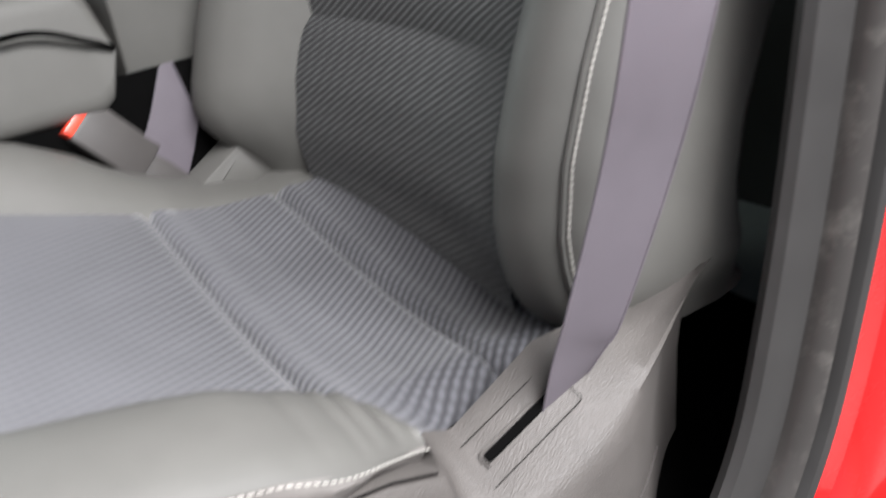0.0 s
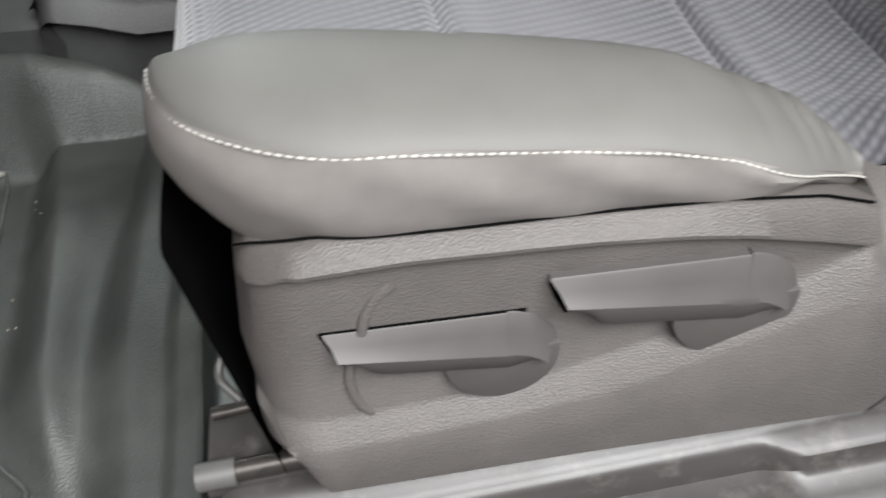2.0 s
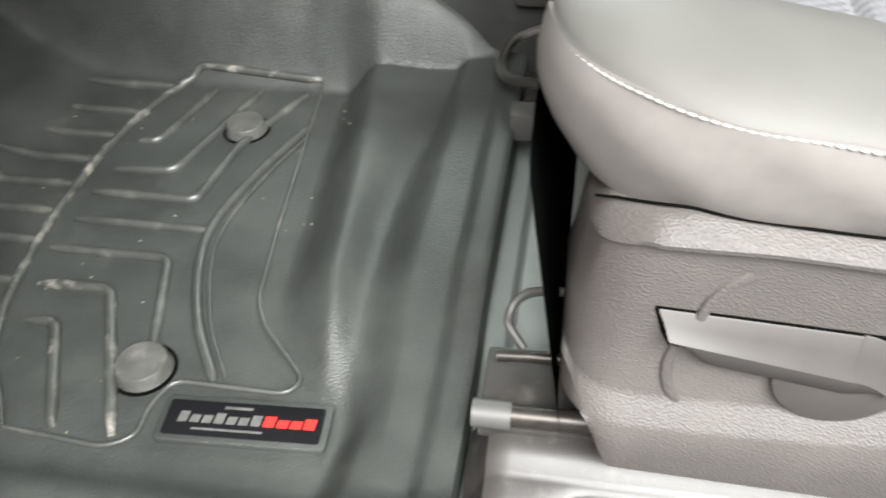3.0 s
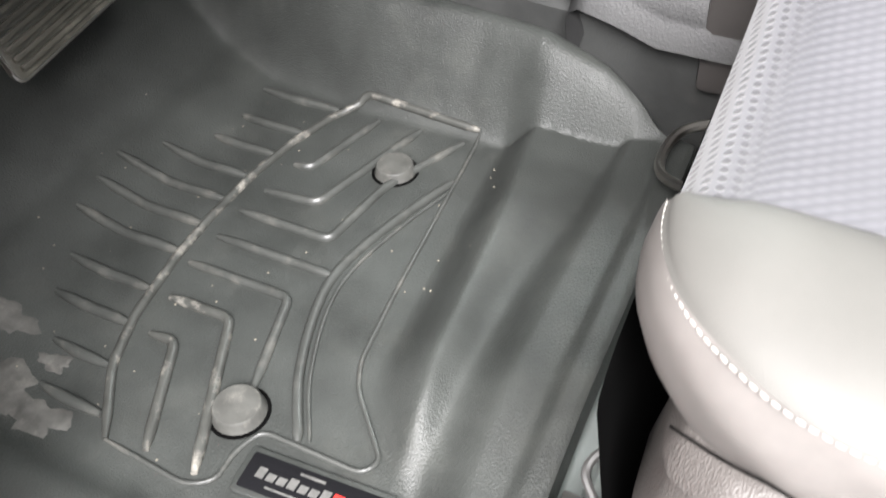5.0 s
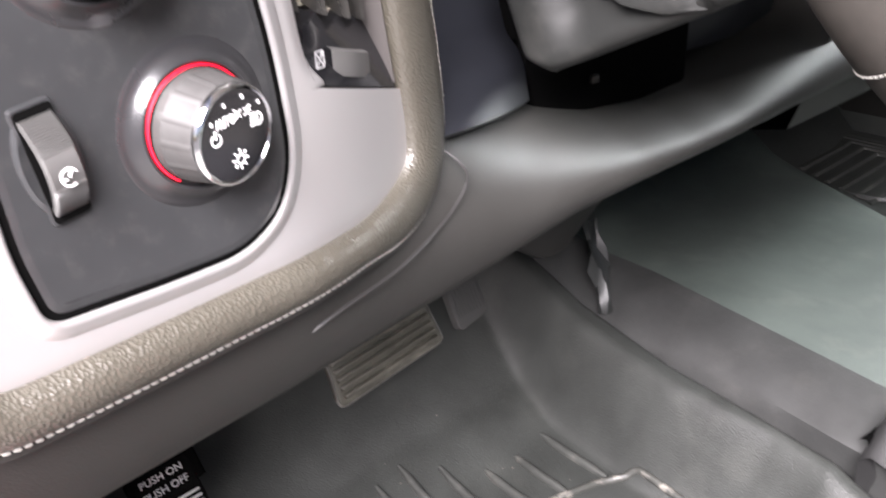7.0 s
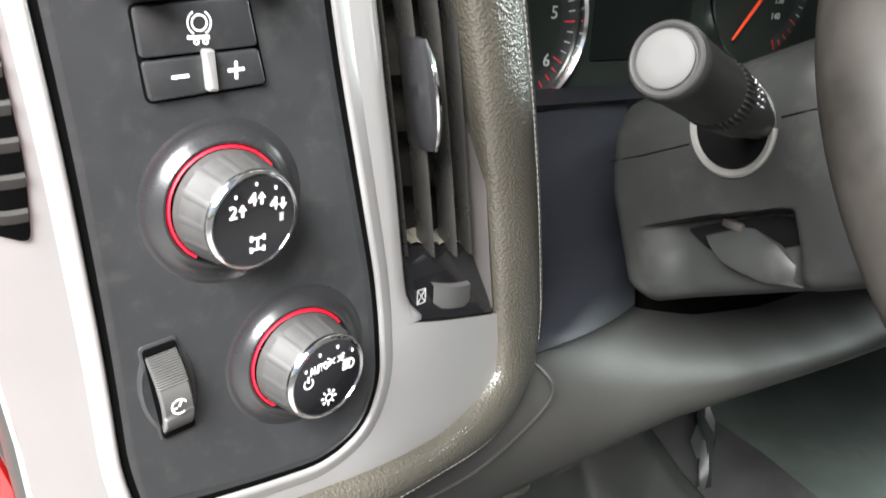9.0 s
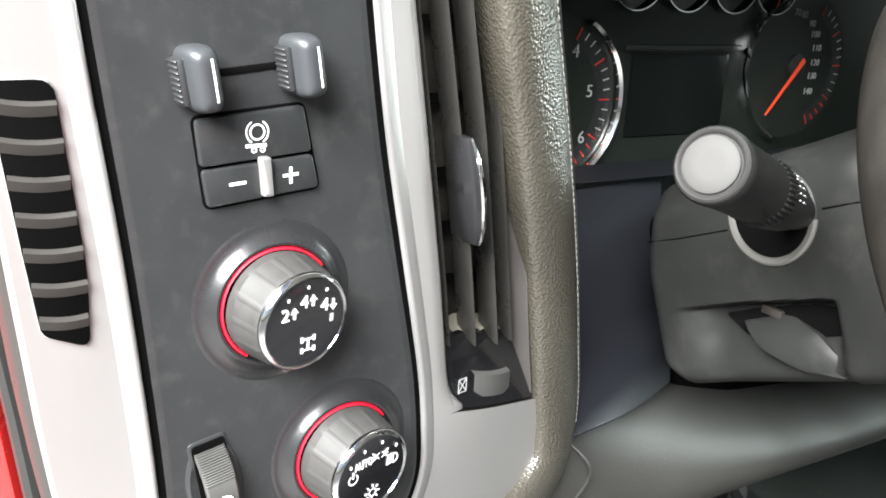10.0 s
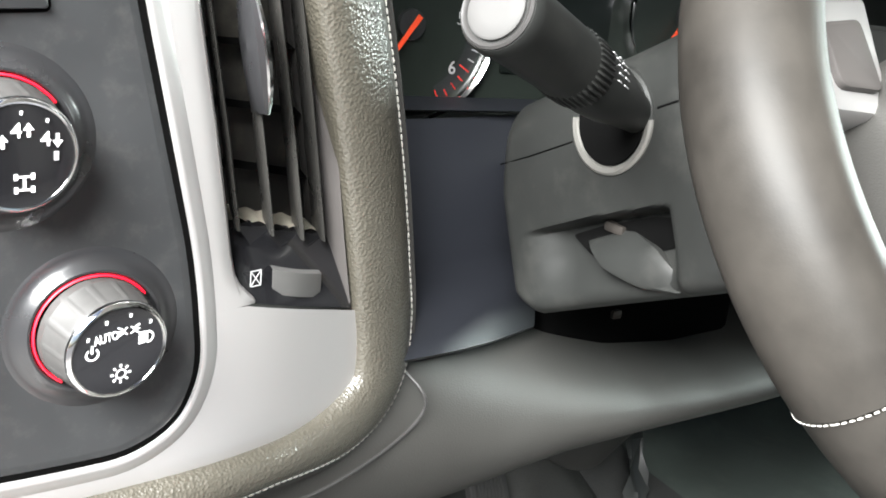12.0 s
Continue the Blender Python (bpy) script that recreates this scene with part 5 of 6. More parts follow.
def face_frame(y, z, off=0.0):
    """A pose on the face: x to the right, y up, z out of the dashboard."""
    d = (face_x(y + 0.002) - face_x(y - 0.002)) / 0.004
    r = Vector((d, 1, 0)).normalized()
    up = Vector((0, 0, 1))
    n = r.cross(up)
    m = Matrix((r, up, n)).transposed().to_4x4()
    m.translation = on_face(y, z, off)
    return m


VENT_L = ([1.40, 1.44, 1.458, 1.521, 1.581, 1.635, 1.70], [0.013, 0.010, 0.003, -0.006, -0.016, -0.025, -0.036])
VENT_R = ([1.40, 1.418, 1.516, 1.585, 1.636, 1.70], [0.092, 0.088, 0.066, 0.05, 0.036, 0.02])
BOLSTER = [(0.030, 1.70), (0.049, 1.636), (0.066, 1.585), (0.080, 1.54), (0.094, 1.487), (0.106, 1.43), (0.112, 1.395), (0.110, 1.366), (0.094, 1.350), (0.066, 1.343), (0.02, 1.3435), (-0.05, 1.3445), (-0.11, 1.345), (-0.15, 1.346), (-0.166, 1.3475), (-0.178, 1.352)]


def dashboard():
    ob = thing("dashboard", "black dashboard with satin silver bezel and leather bolster", "dashboard", (-0.5, 0.4, 1.25))
    # silver bezel, row by row up to the vent's edge
    rows = []
    vs = [1.345, 1.355, 1.365, 1.38, 1.40, 1.42, 1.432, 1.4385]
    for v in vs:
        left = lerp(v, [1.345, 1.36, 1.375, 1.435, 1.475, 1.7], [-0.166, -0.172, -0.180, -0.184, -0.189, -0.205])
        right = lerp(v, [1.345, 1.36, 1.38, 1.44], [0.07, 0.085, 0.10, 0.10])
        row = []
        for y in list(np.linspace(left, 0.0, 26)) + list(np.linspace(0.006, right, 16)):
            z = v - 0.30 * max(0.0, y - 0.011) * min(1, max(0, (v - 1.357) / 0.083))
            row.append(on_face(y, z, 0.0 - 0.004 * smooth01(1.358, 1.345, v)))
        rows.append(row)
    part("bezel", grid(rows), SILVER, ob, "satin silver bezel")
    rows = []
    for v in [1.4385, 1.4395, 1.441, 1.444, 1.449, 1.455, 1.465] + list(np.linspace(1.48, 1.72, 26)):
        left = lerp(v, [1.345, 1.36, 1.375, 1.435, 1.475, 1.7], [-0.166, -0.172, -0.180, -0.184, -0.189, -0.205])
        right = lerp(v, *VENT_L) + 0.006 * (1 - smooth01(1.4385, 1.456, v)) ** 2
        row = [on_face(y, v, 0.0 if y < right - 0.001 else -0.0005) for y in np.linspace(left, right, 30)]
        row += [on_face(right + 0.0015, v, -0.002), on_face(right + 0.002, v, -0.008)]
        rows.append(row)
    part("bezel", grid(rows), SILVER, ob, "satin silver bezel")
    # the lit end of the bezel, turning forward beside the door
    rows, cap = [], []
    for z in np.linspace(1.345, 1.72, 14):
        y = lerp(z, [1.345, 1.36, 1.375, 1.435, 1.475, 1.7], [-0.166, -0.172, -0.180, -0.184, -0.189, -0.205])
        p = on_face(y, z)
        rows.append([p, p + Vector((-0.0012, -0.0012, 0)), p + Vector((-0.003, -0.0020, 0)), p + Vector((-0.006, -0.0022, 0))])
        cap.append([p + Vector((-0.0055, -0.0018, 0)), p + Vector((-0.012, -0.0045, 0)), p + Vector((-0.035, -0.0075, 0)), p + Vector((-0.06, -0.0082, 0)), p + Vector((-0.3, -0.010, 0))])
    part("bezel_edge", grid(rows), SILVER, ob, "satin silver rounded edge")
    part("end_cap", grid(cap), DASH, ob, "brown-grey end cap")
    # black control panel
    shape = [(-0.170, 1.70), (-0.164, 1.631), (-0.155, 1.549), (-0.1485, 1.465), (-0.146, 1.41), (-0.140, 1.379), (-0.082, 1.3745), (-0.045, 1.3735), (-0.0215, 1.386), (-0.0115, 1.412), (-0.015, 1.461), (-0.027, 1.522), (-0.040, 1.587), (-0.047, 1.635), (-0.055, 1.70)]
    rad = [0.001, 0.03, 0.03, 0.03, 0.01, 0.009, 0.03, 0.012, 0.016, 0.016, 0.03, 0.03, 0.03, 0.03, 0.001]
    wide = rounded([Vector(p) for p in shape], rad, 5)
    c = Vector((-0.085, 1.5))
    part("panel_gap", face_plate([c + (p - c) * 1.012 for p in wide], -0.003, 0.0032, 0.0002), BLACK, ob)
    part("control_panel", panel_sheet(wide), PANEL, ob, "matt black control panel")
    part("bezel_lip", bezel_lip(wide), SILVER, ob, "polished silver edge round the panel")
    # leather bolster and its seam
    line = spline([(y, z, 0) for y, z in BOLSTER], 8)
    rows, seam, edge = [], [], []
    for i, p in enumerate(line):
        d = (line[min(i + 1, len(line) - 1)] - line[max(i - 1, 0)]).normalized()
        out = Vector((-d.y, d.x))          # towards the outside of the turn
        low = smooth01(1.40, 1.345, p.y) * smooth01(0.11, 0.03, p.x)
        w = 0.0235 - 0.0105 * low
        h = 0.015 - 0.002 * low
        row = []
        for a in np.linspace(0, math.pi, 13):
            q = Vector((p.x, p.y)) + out * (w * math.cos(a))
            row.append(on_face(q.x, q.y, -0.004 + h * math.sin(a) ** 0.8))
        q = Vector((p.x, p.y)) + out * -w
        rows.append([on_face(q.x, q.y, -0.02)] + row[::-1] + [on_face((Vector((p.x, p.y)) + out * w).x, (Vector((p.x, p.y)) + out * w).y, -0.02)])
        q = Vector((p.x, p.y)) + out * (w * 0.94)
        seam.append(on_face(q.x, q.y, 0.0030))
        q = Vector((p.x, p.y)) + out * (w + 0.004)
        edge.append(on_face(q.x, q.y, -0.004))
    bol = part("padded_bolster", grid(rows), LEATHER, ob, "grained dark leather bolster")
    part("stitching", stitches(seam, 0.0044, 0.0032, 0.0008, (1, 0, 0)), THREAD, bol, "pale thread")
    part("welt", tube(edge, 0.003, 6, up=(1, 0, 0)), DASH, ob)
    knee_panel(ob)
    # upper dash and its far side
    part("upper_pad", grid([[(-0.40, y, 1.72), (-0.50, y, 1.735), (-0.62, y, 1.73), (-0.8, y, 1.70), (-1.22, y, 1.60)] for y in np.linspace(-0.21, 2.13, 12)]), DASH, ob, "soft black upper pad")
    # Glove box edge lowered to block window light from the hump's front.
    part("passenger_side", grid([[(x, y, z) for y in np.linspace(0.72, 2.13, 8)] for x, z in ((-0.50, 1.72), (-0.44, 1.60), (-0.44, 1.45), (-0.46, 1.30), (-0.49, 1.215))]), DASH, ob, "dark glove box side")
    # Black sheet added below it, blocking light and painting the darkness there.
    part("underside", grid([[(x, y, z) for y in np.linspace(0.72, 2.13, 8)] for x, z in ((-0.49, 1.215), (-0.60, 1.19), (-0.80, 1.14), (-1.12, 1.0))]), BLACK, ob, "black sheet added below the dash to shade the hump")
    # curved welt line on the knee panel
    part("panel_joint", tube(spline([on_face(0.128, 1.369, -0.012), (-0.425, 0.143, 1.350), (-0.425, 0.143, 1.333), (-0.420, 0.118, 1.318), (-0.405, 0.07, 1.310), (-0.402, 0.02, 1.301), (-0.41, -0.005, 1.287), (-0.424, -0.016, 1.272), (-0.436, -0.028, 1.256), (-0.438, -0.038, 1.241)], 8), 0.0011, 6), SEALING, ob)


def inset(outline, d):
    """The outline moved inwards by d."""
    k, s = len(outline), 1 if area2(outline) > 0 else -1
    out = []
    for i, p in enumerate(outline):
        w = (outline[(i + 1) % k] - outline[i - 1]).normalized()
        out.append(p + Vector((-w.y, w.x)) * s * d)
    return out


def panel_sheet(outline):
    """The control panel: a crowned plate with a wide sloping rim."""
    rows = []
    for d, o in ((0.0, -0.004), (0.0, -0.0012), (0.0006, -0.0006), (0.0030, 0.0002), (0.0056, 0.0007), (0.0070, 0.0008)):
        rows.append([on_face(p.x, p.y, o) for p in inset(outline, d)])
    bm = grid(rows, True)
    edge = inset(outline, 0.0062)
    zs = [p.y for p in edge]
    rows = []
    for z in np.linspace(min(zs) + 0.0004, max(zs) - 0.0004, 60):
        cuts = []
        for p, q in zip(edge, edge[1:] + edge[:1]):
            if (p.y - z) * (q.y - z) <= 0 and p.y != q.y:
                cuts.append(p.x + (q.x - p.x) * (z - p.y) / (q.y - p.y))
        rows.append([on_face(y, z, 0.0008) for y in np.linspace(min(cuts), max(cuts), 24)])
    return grid(rows, bm=bm)


def bezel_lip(outline):
    """The polished silver edge that stands up round the control panel."""
    rows = []
    for d, o in ((-0.0002, -0.004), (-0.0003, 0.0010), (-0.0009, 0.0021), (-0.0020, 0.0025), (-0.0034, 0.0021), (-0.0056, 0.0011), (-0.0085, 0.0003), (-0.0095, -0.0006)):
        rows.append([on_face(p.x, p.y, o) for p in inset(outline, d)])
    return grid(rows, True)


def knee_panel(ob):
    rows = []
    for y in list(np.linspace(-0.185, 1.0, 96)):
        tx = lerp(y, [-0.2, 0.0, 0.10, 0.13, 0.147, 0.30, 0.38, 0.46, 0.6, 0.75], [face_x(-0.2) - 0.006, -0.398, -0.430, -0.440, -0.447, -0.522, -0.54, -0.54, -0.53, -0.52])
        tz = lerp(y, [-0.2, 0.0, 0.06, 0.10, 0.147, 0.30, 0.34, 0.38, 0.46, 0.53, 0.6, 0.75], [1.338, 1.338, 1.348, 1.360, 1.368, 1.339, 1.329, 1.320, 1.311, 1.313, 1.328, 1.36])
        bx = lerp(y, [-0.2, 0.0, 0.12, 0.3, 0.8], [-0.43, -0.438, -0.445, -0.462, -0.47])
        bz = lerp(y, [-0.2, 0.0, 0.1, 0.2, 0.3, 0.8], [1.230, 1.239, 1.246, 1.250, 1.256, 1.262])
        bulge = lerp(y, [-0.2, 0.0, 0.14, 0.3, 0.5, 1.0], [0.010, 0.012, 0.02, 0.045, 0.05, 0.05])
        row = [(tx - 0.04, y, tz + 0.004), (tx - 0.004, y, tz + 0.001)]
        for f in np.linspace(0, 1, 12):
            row.append((tx + (bx - tx) * f + bulge * math.sin(math.pi * min(1, f * 0.98)) ** 0.8, y, tz + (bz - tz) * f))
        row += [(bx - 0.006, y, bz - 0.003), (bx - 0.02, y, bz - 0.004), (bx - 0.30, y, bz + 0.02)]
        rows.append(row)
    part("knee_panel", grid(rows), DASH, ob, "soft dark knee panel")
    rows = []
    for f in np.linspace(0, 1, 40):
        l0, l1 = Vector((-0.440, 0.135, 1.369)), Vector((-0.575, 0.155, 1.497))
        r0, r1 = Vector((-0.522, 0.299, 1.339)), Vector((-0.582, 0.325, 1.503))
        puff = Vector((0.024, -0.012, 0.0)) * smooth01(0.36, 0.20, f) * smooth01(-0.02, 0.05, f)
        rows.append([l0.lerp(l1, f).lerp(r0.lerp(r1, f), g) + puff + Vector((0.006, 0, 0)) * math.sin(math.pi * g) for g in np.linspace(0, 1, 12)])
    part("cluster_trim", grid(rows), BLUETRIM, ob, "blue-black satin trim panel")
    part("cluster_trim", grid([[(-0.582, y, 1.503), (-0.565, y, 1.507), (-0.60, y, 1.512)] for y in np.linspace(0.15, 0.62, 12)]), BLUETRIM, ob)
    part("trim_far", block((-0.60, 0.46, 1.33), (-0.52, 0.72, 1.52), 0.02), BLUETRIM, ob)


# ---------------------------------------------------------------- dashboard controls
def rotary_switch(name, label, y, z, marks):
    """Knob with bright base ring, red light ring, ribbed grip and printed face."""
    ob = thing(name, label, "rotary switch", on_face(y, z))
    m = face_frame(y, z, 0.0)
    part("base_ring", lathe([(0.0372, 0.0004), (0.0366, 0.0009), (0.0345, 0.0011), (0.0322, 0.0019), (0.0302, 0.0034), (0.0288, 0.0050), (0.0278, 0.0058), (0.0268, 0.0057), (0.0261, 0.0046), (0.0258, 0.003)], m, 64), DISH, ob, "glossy black flared base")
    ring = [[m @ Vector((r * math.cos(radians(a)), r * math.sin(radians(a)), h)) for r, h in ((0.0246, 0.003), (0.0247, 0.0058), (0.0252, 0.0062), (0.0258, 0.0058), (0.0260, 0.003))] for a in np.linspace(36, 234, 48)]
    part("light_ring", grid(ring), REDGLOW, ob, "glowing red ring")
    lean = m @ pose(0, 0, 0.003, 4, 8, 0)
    rows = []
    for r, h in ((0.0244, 0), (0.0243, 0.0045), (0.0236, 0.0052), (0.0220, 0.0178), (0.0214, 0.0190)):
        rows.append([lean @ Vector(((r + (0.0007 if j % 9 == 0 and 0.005 < h < 0.018 else 0)) * math.cos(2 * math.pi * j / 126), (r + (0.0007 if j % 9 == 0 and 0.005 < h < 0.018 else 0)) * math.sin(2 * math.pi * j / 126), h)) for j in range(126)])
    part("grip", grid(rows, True, True), GRIP, ob, "smoky grey ribbed grip")
    part("chrome_rim", lathe([(0.0213, 0.0185), (0.0219, 0.0202), (0.0214, 0.0220), (0.0203, 0.0228), (0.0196, 0.0226), (0.0193, 0.0218)], lean, 56), CHROME, ob, "bright chrome rim")
    part("face", lathe([(0.0195, 0.0205), (0.0195, 0.0221), (0.0150, 0.0224), (0.004, 0.0225)], lean, 40), GLOSS, ob, "black printed face")
    face = lean @ pose(0, 0, 0.0228)
    marks(ob, face)
    return ob


def bar(ob, m, x0, y0, x1, y1, w=0.0009, mat=None, name="print"):
    a, b = Vector((x0, y0)), Vector((x1, y1))
    d = (b - a).normalized() * 1.0
    q = Vector((-d.y, d.x)) * w / 2
    part(name, prism([a - q, b - q, b + q, a + q], m, 0.00025), mat or WHITE, ob, smooth=False)


def ring_print(ob, m, x, y, r, w=0.0007, a0=0, a1=360, mat=None):
    n = 24
    pts = [(x + r * math.cos(radians(a)), y + r * math.sin(radians(a))) for a in np.linspace(a0, a1, n)]
    rows = []
    for i, (px, py) in enumerate(pts):
        d = Vector((px - x, py - y)).normalized()
        rows.append([m @ Vector((px - d.x * w / 2, py - d.y * w / 2, 0.0003)), m @ Vector((px + d.x * w / 2, py + d.y * w / 2, 0.0003))])
    part("print", grid(rows), mat or WHITE, ob, smooth=False)


def drive_marks(ob, m):
    for text, x, y in (("2", -0.0105, 0.0055), ("4", -0.0015, 0.0095), ("4", 0.0088, 0.0060)):
        lettering("print", text, 0.0078, m @ pose(x, y, 0), WHITE, ob)
        d = 1 if x < 0.005 else -1
        bar(ob, m, x + 0.0042, y - 0.0022 * d, x + 0.0042, y + 0.0006 * d, 0.0012)
        part("print", prism([(x + 0.0042, y + 0.0030 * d), (x + 0.0042 + 0.0019, y + 0.0004 * d), (x + 0.0042 - 0.0019, y + 0.0004 * d)], m, 0.00025), WHITE, ob, smooth=False)
    for x, y in ((-0.0095, 0.0115), (0.0, 0.0155), (0.0092, 0.0125)):
        bar(ob, m, x, y, x + 0.0003, y + 0.0014, 0.0009)
    # axle sign
    bar(ob, m, 0.001, -0.0125, 0.001, -0.008, 0.001)
    for y, w in ((-0.0125, 0.0030), (-0.0075, 0.0030)):
        bar(ob, m, 0.001 - w, y, 0.001 + w, y, 0.0007)
        for x in (0.001 - w, 0.001 + w):
            bar(ob, m, x, y - 0.0012, x, y + 0.0012, 0.0013)
    bar(ob, m, 0.0125, -0.002, 0.0125, 0.0015, 0.0018, GREYPRINT)


def light_marks(ob, m):
    lettering("print", "AUTO", 0.0056, m @ pose(-0.0058, 0.0072, 0, 0, 0, 6) @ Matrix.Diagonal((0.66, 1.0, 1, 1)), WHITE, ob)
    ring_print(ob, m, -0.0118, 0.0015, 0.0025, 0.0009, 125, 415)
    bar(ob, m, -0.0118, 0.0018, -0.0118, 0.0052, 0.0009)
    # side lamps: two lenses back to back with rays
    for s in (-1, 1):
        ring_print(ob, m, 0.0036 + s * 0.0006, 0.0090, 0.0014, 0.0007, 90 - s * 90 - 90, 90 - s * 90 + 90)
        for k in (-1, 0, 1):
            bar(ob, m, 0.0036 + s * 0.0025, 0.0090 + k * 0.0008, 0.0036 + s * 0.0047, 0.0090 + k * 0.0020, 0.0007)
    # headlamp
    ring_print(ob, m, 0.0118, 0.0042, 0.0025, 0.0009, -90, 90)
    bar(ob, m, 0.0116, 0.0016, 0.0116, 0.0068, 0.0009)
    for i in range(4):
        bar(ob, m, 0.0080, 0.0018 + i * 0.0015, 0.0108, 0.0022 + i * 0.0015, 0.0008)
    for x, y in ((-0.0135, 0.0075), (-0.006, 0.0135), (0.0042, 0.0148), (0.0130, 0.0102)):
        bar(ob, m, x, y, x + 0.0002, y + 0.0016, 0.0010)
    # dimmer sun
    ring_print(ob, m, 0.0005, -0.0105, 0.0020, 0.0008)
    for a in range(0, 360, 45):
        bar(ob, m, 0.0005 + 0.003 * math.cos(radians(a)), -0.0105 + 0.003 * math.sin(radians(a)), 0.0005 + 0.0044 * math.cos(radians(a)), -0.0105 + 0.0044 * math.sin(radians(a)), 0.0008)


def dimmer_wheel():
    ob = thing("dimmer_wheel", "grey knurled thumb wheel in a chrome-edged slot", "thumb wheel", on_face(-0.123, 1.442))
    m = face_frame(-0.1235, 1.4425, 0.0) @ pose(0, 0, 0, 0, 0, 8)
    part("surround", prism(rounded([(-0.0088, -0.0245), (0.0088, -0.0245), (0.0088, 0.0245), (-0.0088, 0.0245)], 0.003), m, 0.0016, 0.0006), PANEL, ob)
    part("dish", lathe([(0.014, 0), (0.0135, 0.0015), (0.012, 0.0024), (0.0105, 0.002)], m @ Matrix.Diagonal((0.95, 1.75, 1, 1)), 32), PANEL, ob)
    part("slot", prism(rounded([(-0.0075, -0.023), (0.0075, -0.023), (0.0075, 0.023), (-0.0075, 0.023)], 0.002), m @ pose(0, 0, 0.0015), 0.0012), BLACK, ob, "black slot")
    rows = []
    for i, a in enumerate(np.linspace(-58, 58, 93)):
        r = 0.0255 + 0.0004 * (1 if i % 2 else -1) * (abs(a) > 16)
        z, y = r * math.cos(radians(a)) - 0.0135, r * math.sin(radians(a))
        rows.append([m @ Vector((-0.0069, y, z - 0.003)), m @ Vector((-0.0069, y, z - 0.0008)), m @ Vector((-0.0061, y, z)), m @ Vector((0.0061, y, z)), m @ Vector((0.0069, y, z - 0.0008)), m @ Vector((0.0069, y, z - 0.003))])
    part("wheel", grid(rows), KNOB, ob, "knurled grey wheel")
    f = m @ pose(0.0, -0.003, 0.0125)
    ring_print(ob, f, 0, 0, 0.0034, 0.0007, 20, 300)
    bar(ob, f, 0, 0, 0.002, 0.003, 0.0008)
    bar(ob, f, -0.003, -0.0005, -0.001, -0.0005, 0.0007)


def brake_controller():
    ob = thing("trailer_brake_controller", "black trailer brake buttons with white signs", "button panel", on_face(-0.10, 1.59))
    shape = rounded([Vector(p) for p in ((-0.1285, 1.6062), (-0.0803, 1.6100), (-0.0727, 1.5722), (-0.1240, 1.5680))], 0.004)
    part("surround", face_plate(shape, 0.0, 0.0010, 0.0002), BLACK, ob)

    def key(pts, label=""):
        return part("key", face_plate(rounded([Vector(p) for p in pts], 0.002), 0.0008, 0.0028, 0.0009), PANEL, ob, label)

    key([(-0.1270, 1.6048), (-0.0814, 1.6086), (-0.0776, 1.5893), (-0.1253, 1.5862)], "wide black key")
    key([(-0.1250, 1.5848), (-0.1002, 1.5865), (-0.0990, 1.5716), (-0.1229, 1.5696)])
    key([(-0.0988, 1.5866), (-0.0774, 1.5880), (-0.0743, 1.5736), (-0.0976, 1.5718)])
    m = face_frame(-0.1, 1.59, 0.0039)
    part("indicator", prism(rounded([(-0.0022, -0.0120), (0.0024, -0.0120), (0.0012, 0.0045), (-0.0034, 0.0045)], 0.001), face_frame(-0.0985, 1.5845, 0.003), 0.0042, 0.0012), SILVER, ob, "bright indicator bar")
    s = m @ pose(0, 0.007, 0)
    ring_print(ob, s, -0.002, 0.002, 0.0030, 0.0008)
    ring_print(ob, s, -0.002, 0.002, 0.0047, 0.0007, -60, 60)
    ring_print(ob, s, -0.002, 0.002, 0.0047, 0.0007, 120, 240)
    bar(ob, s, -0.007, -0.0035, 0.002, -0.0035, 0.0014)
    for x in (-0.0035, 0.0002):
        ring_print(ob, s, x, -0.0052, 0.0009, 0.0007)
    f = face_frame(-0.1105, 1.5785, 0.0039)
    bar(ob, f, -0.0035, 0, 0.0035, 0.0004, 0.0012)
    f = face_frame(-0.0875, 1.580, 0.0039)
    bar(ob, f, -0.0035, 0, 0.0035, 0.0004, 0.0013)
    bar(ob, f, 0, -0.0035, 0, 0.0035, 0.0013)


def brake_sliders():
    ob = thing("brake_lever", "pair of grey squeeze sliders with white lines", "slider", on_face(-0.105, 1.62))
    part("slot", face_plate(rounded([Vector(p) for p in ((-0.124, 1.6200), (-0.087, 1.6238), (-0.087, 1.6266), (-0.124, 1.6228))], 0.0005), 0.0, 0.0013, 0.0001), BLACK, ob, "thin black slot")
    for y, z in ((-0.1270, 1.6215), (-0.0850, 1.6255)):
        m = face_frame(y, z, 0.0) @ pose(0, 0, 0, 0, 0, 8)
        rows = []
        for h, w, l in ((0.0, 0.0056, 0.0116), (0.006, 0.0060, 0.0122), (0.012, 0.0060, 0.0124), (0.0165, 0.0054, 0.0119), (0.0192, 0.0042, 0.0108), (0.0203, 0.0026, 0.0090), (0.0206, 0.0008, 0.007)):
            rows.append([m @ Vector((p.x, p.y, h)) for p in rounded([Vector((-w, -l, 0)), Vector((w, -l, 0)), Vector((w, l, 0)), Vector((-w, l, 0))], w * 0.85, 5)])
        p = part("grip", grid(rows, True, True), SLIDER, ob, "smooth slate grey grip")
        part("white_line", block((0.0010, -0.0082, 0.0190), (0.0026, 0.0082, 0.0205), 0.0004, m, 1), WHITE, p, "white line")
        part("side_pad", block((-0.0086, -0.0092, 0.002), (-0.0052, 0.0085, 0.0130), 0.0016, m, 2), PANEL, p, "black ribbed side pad")
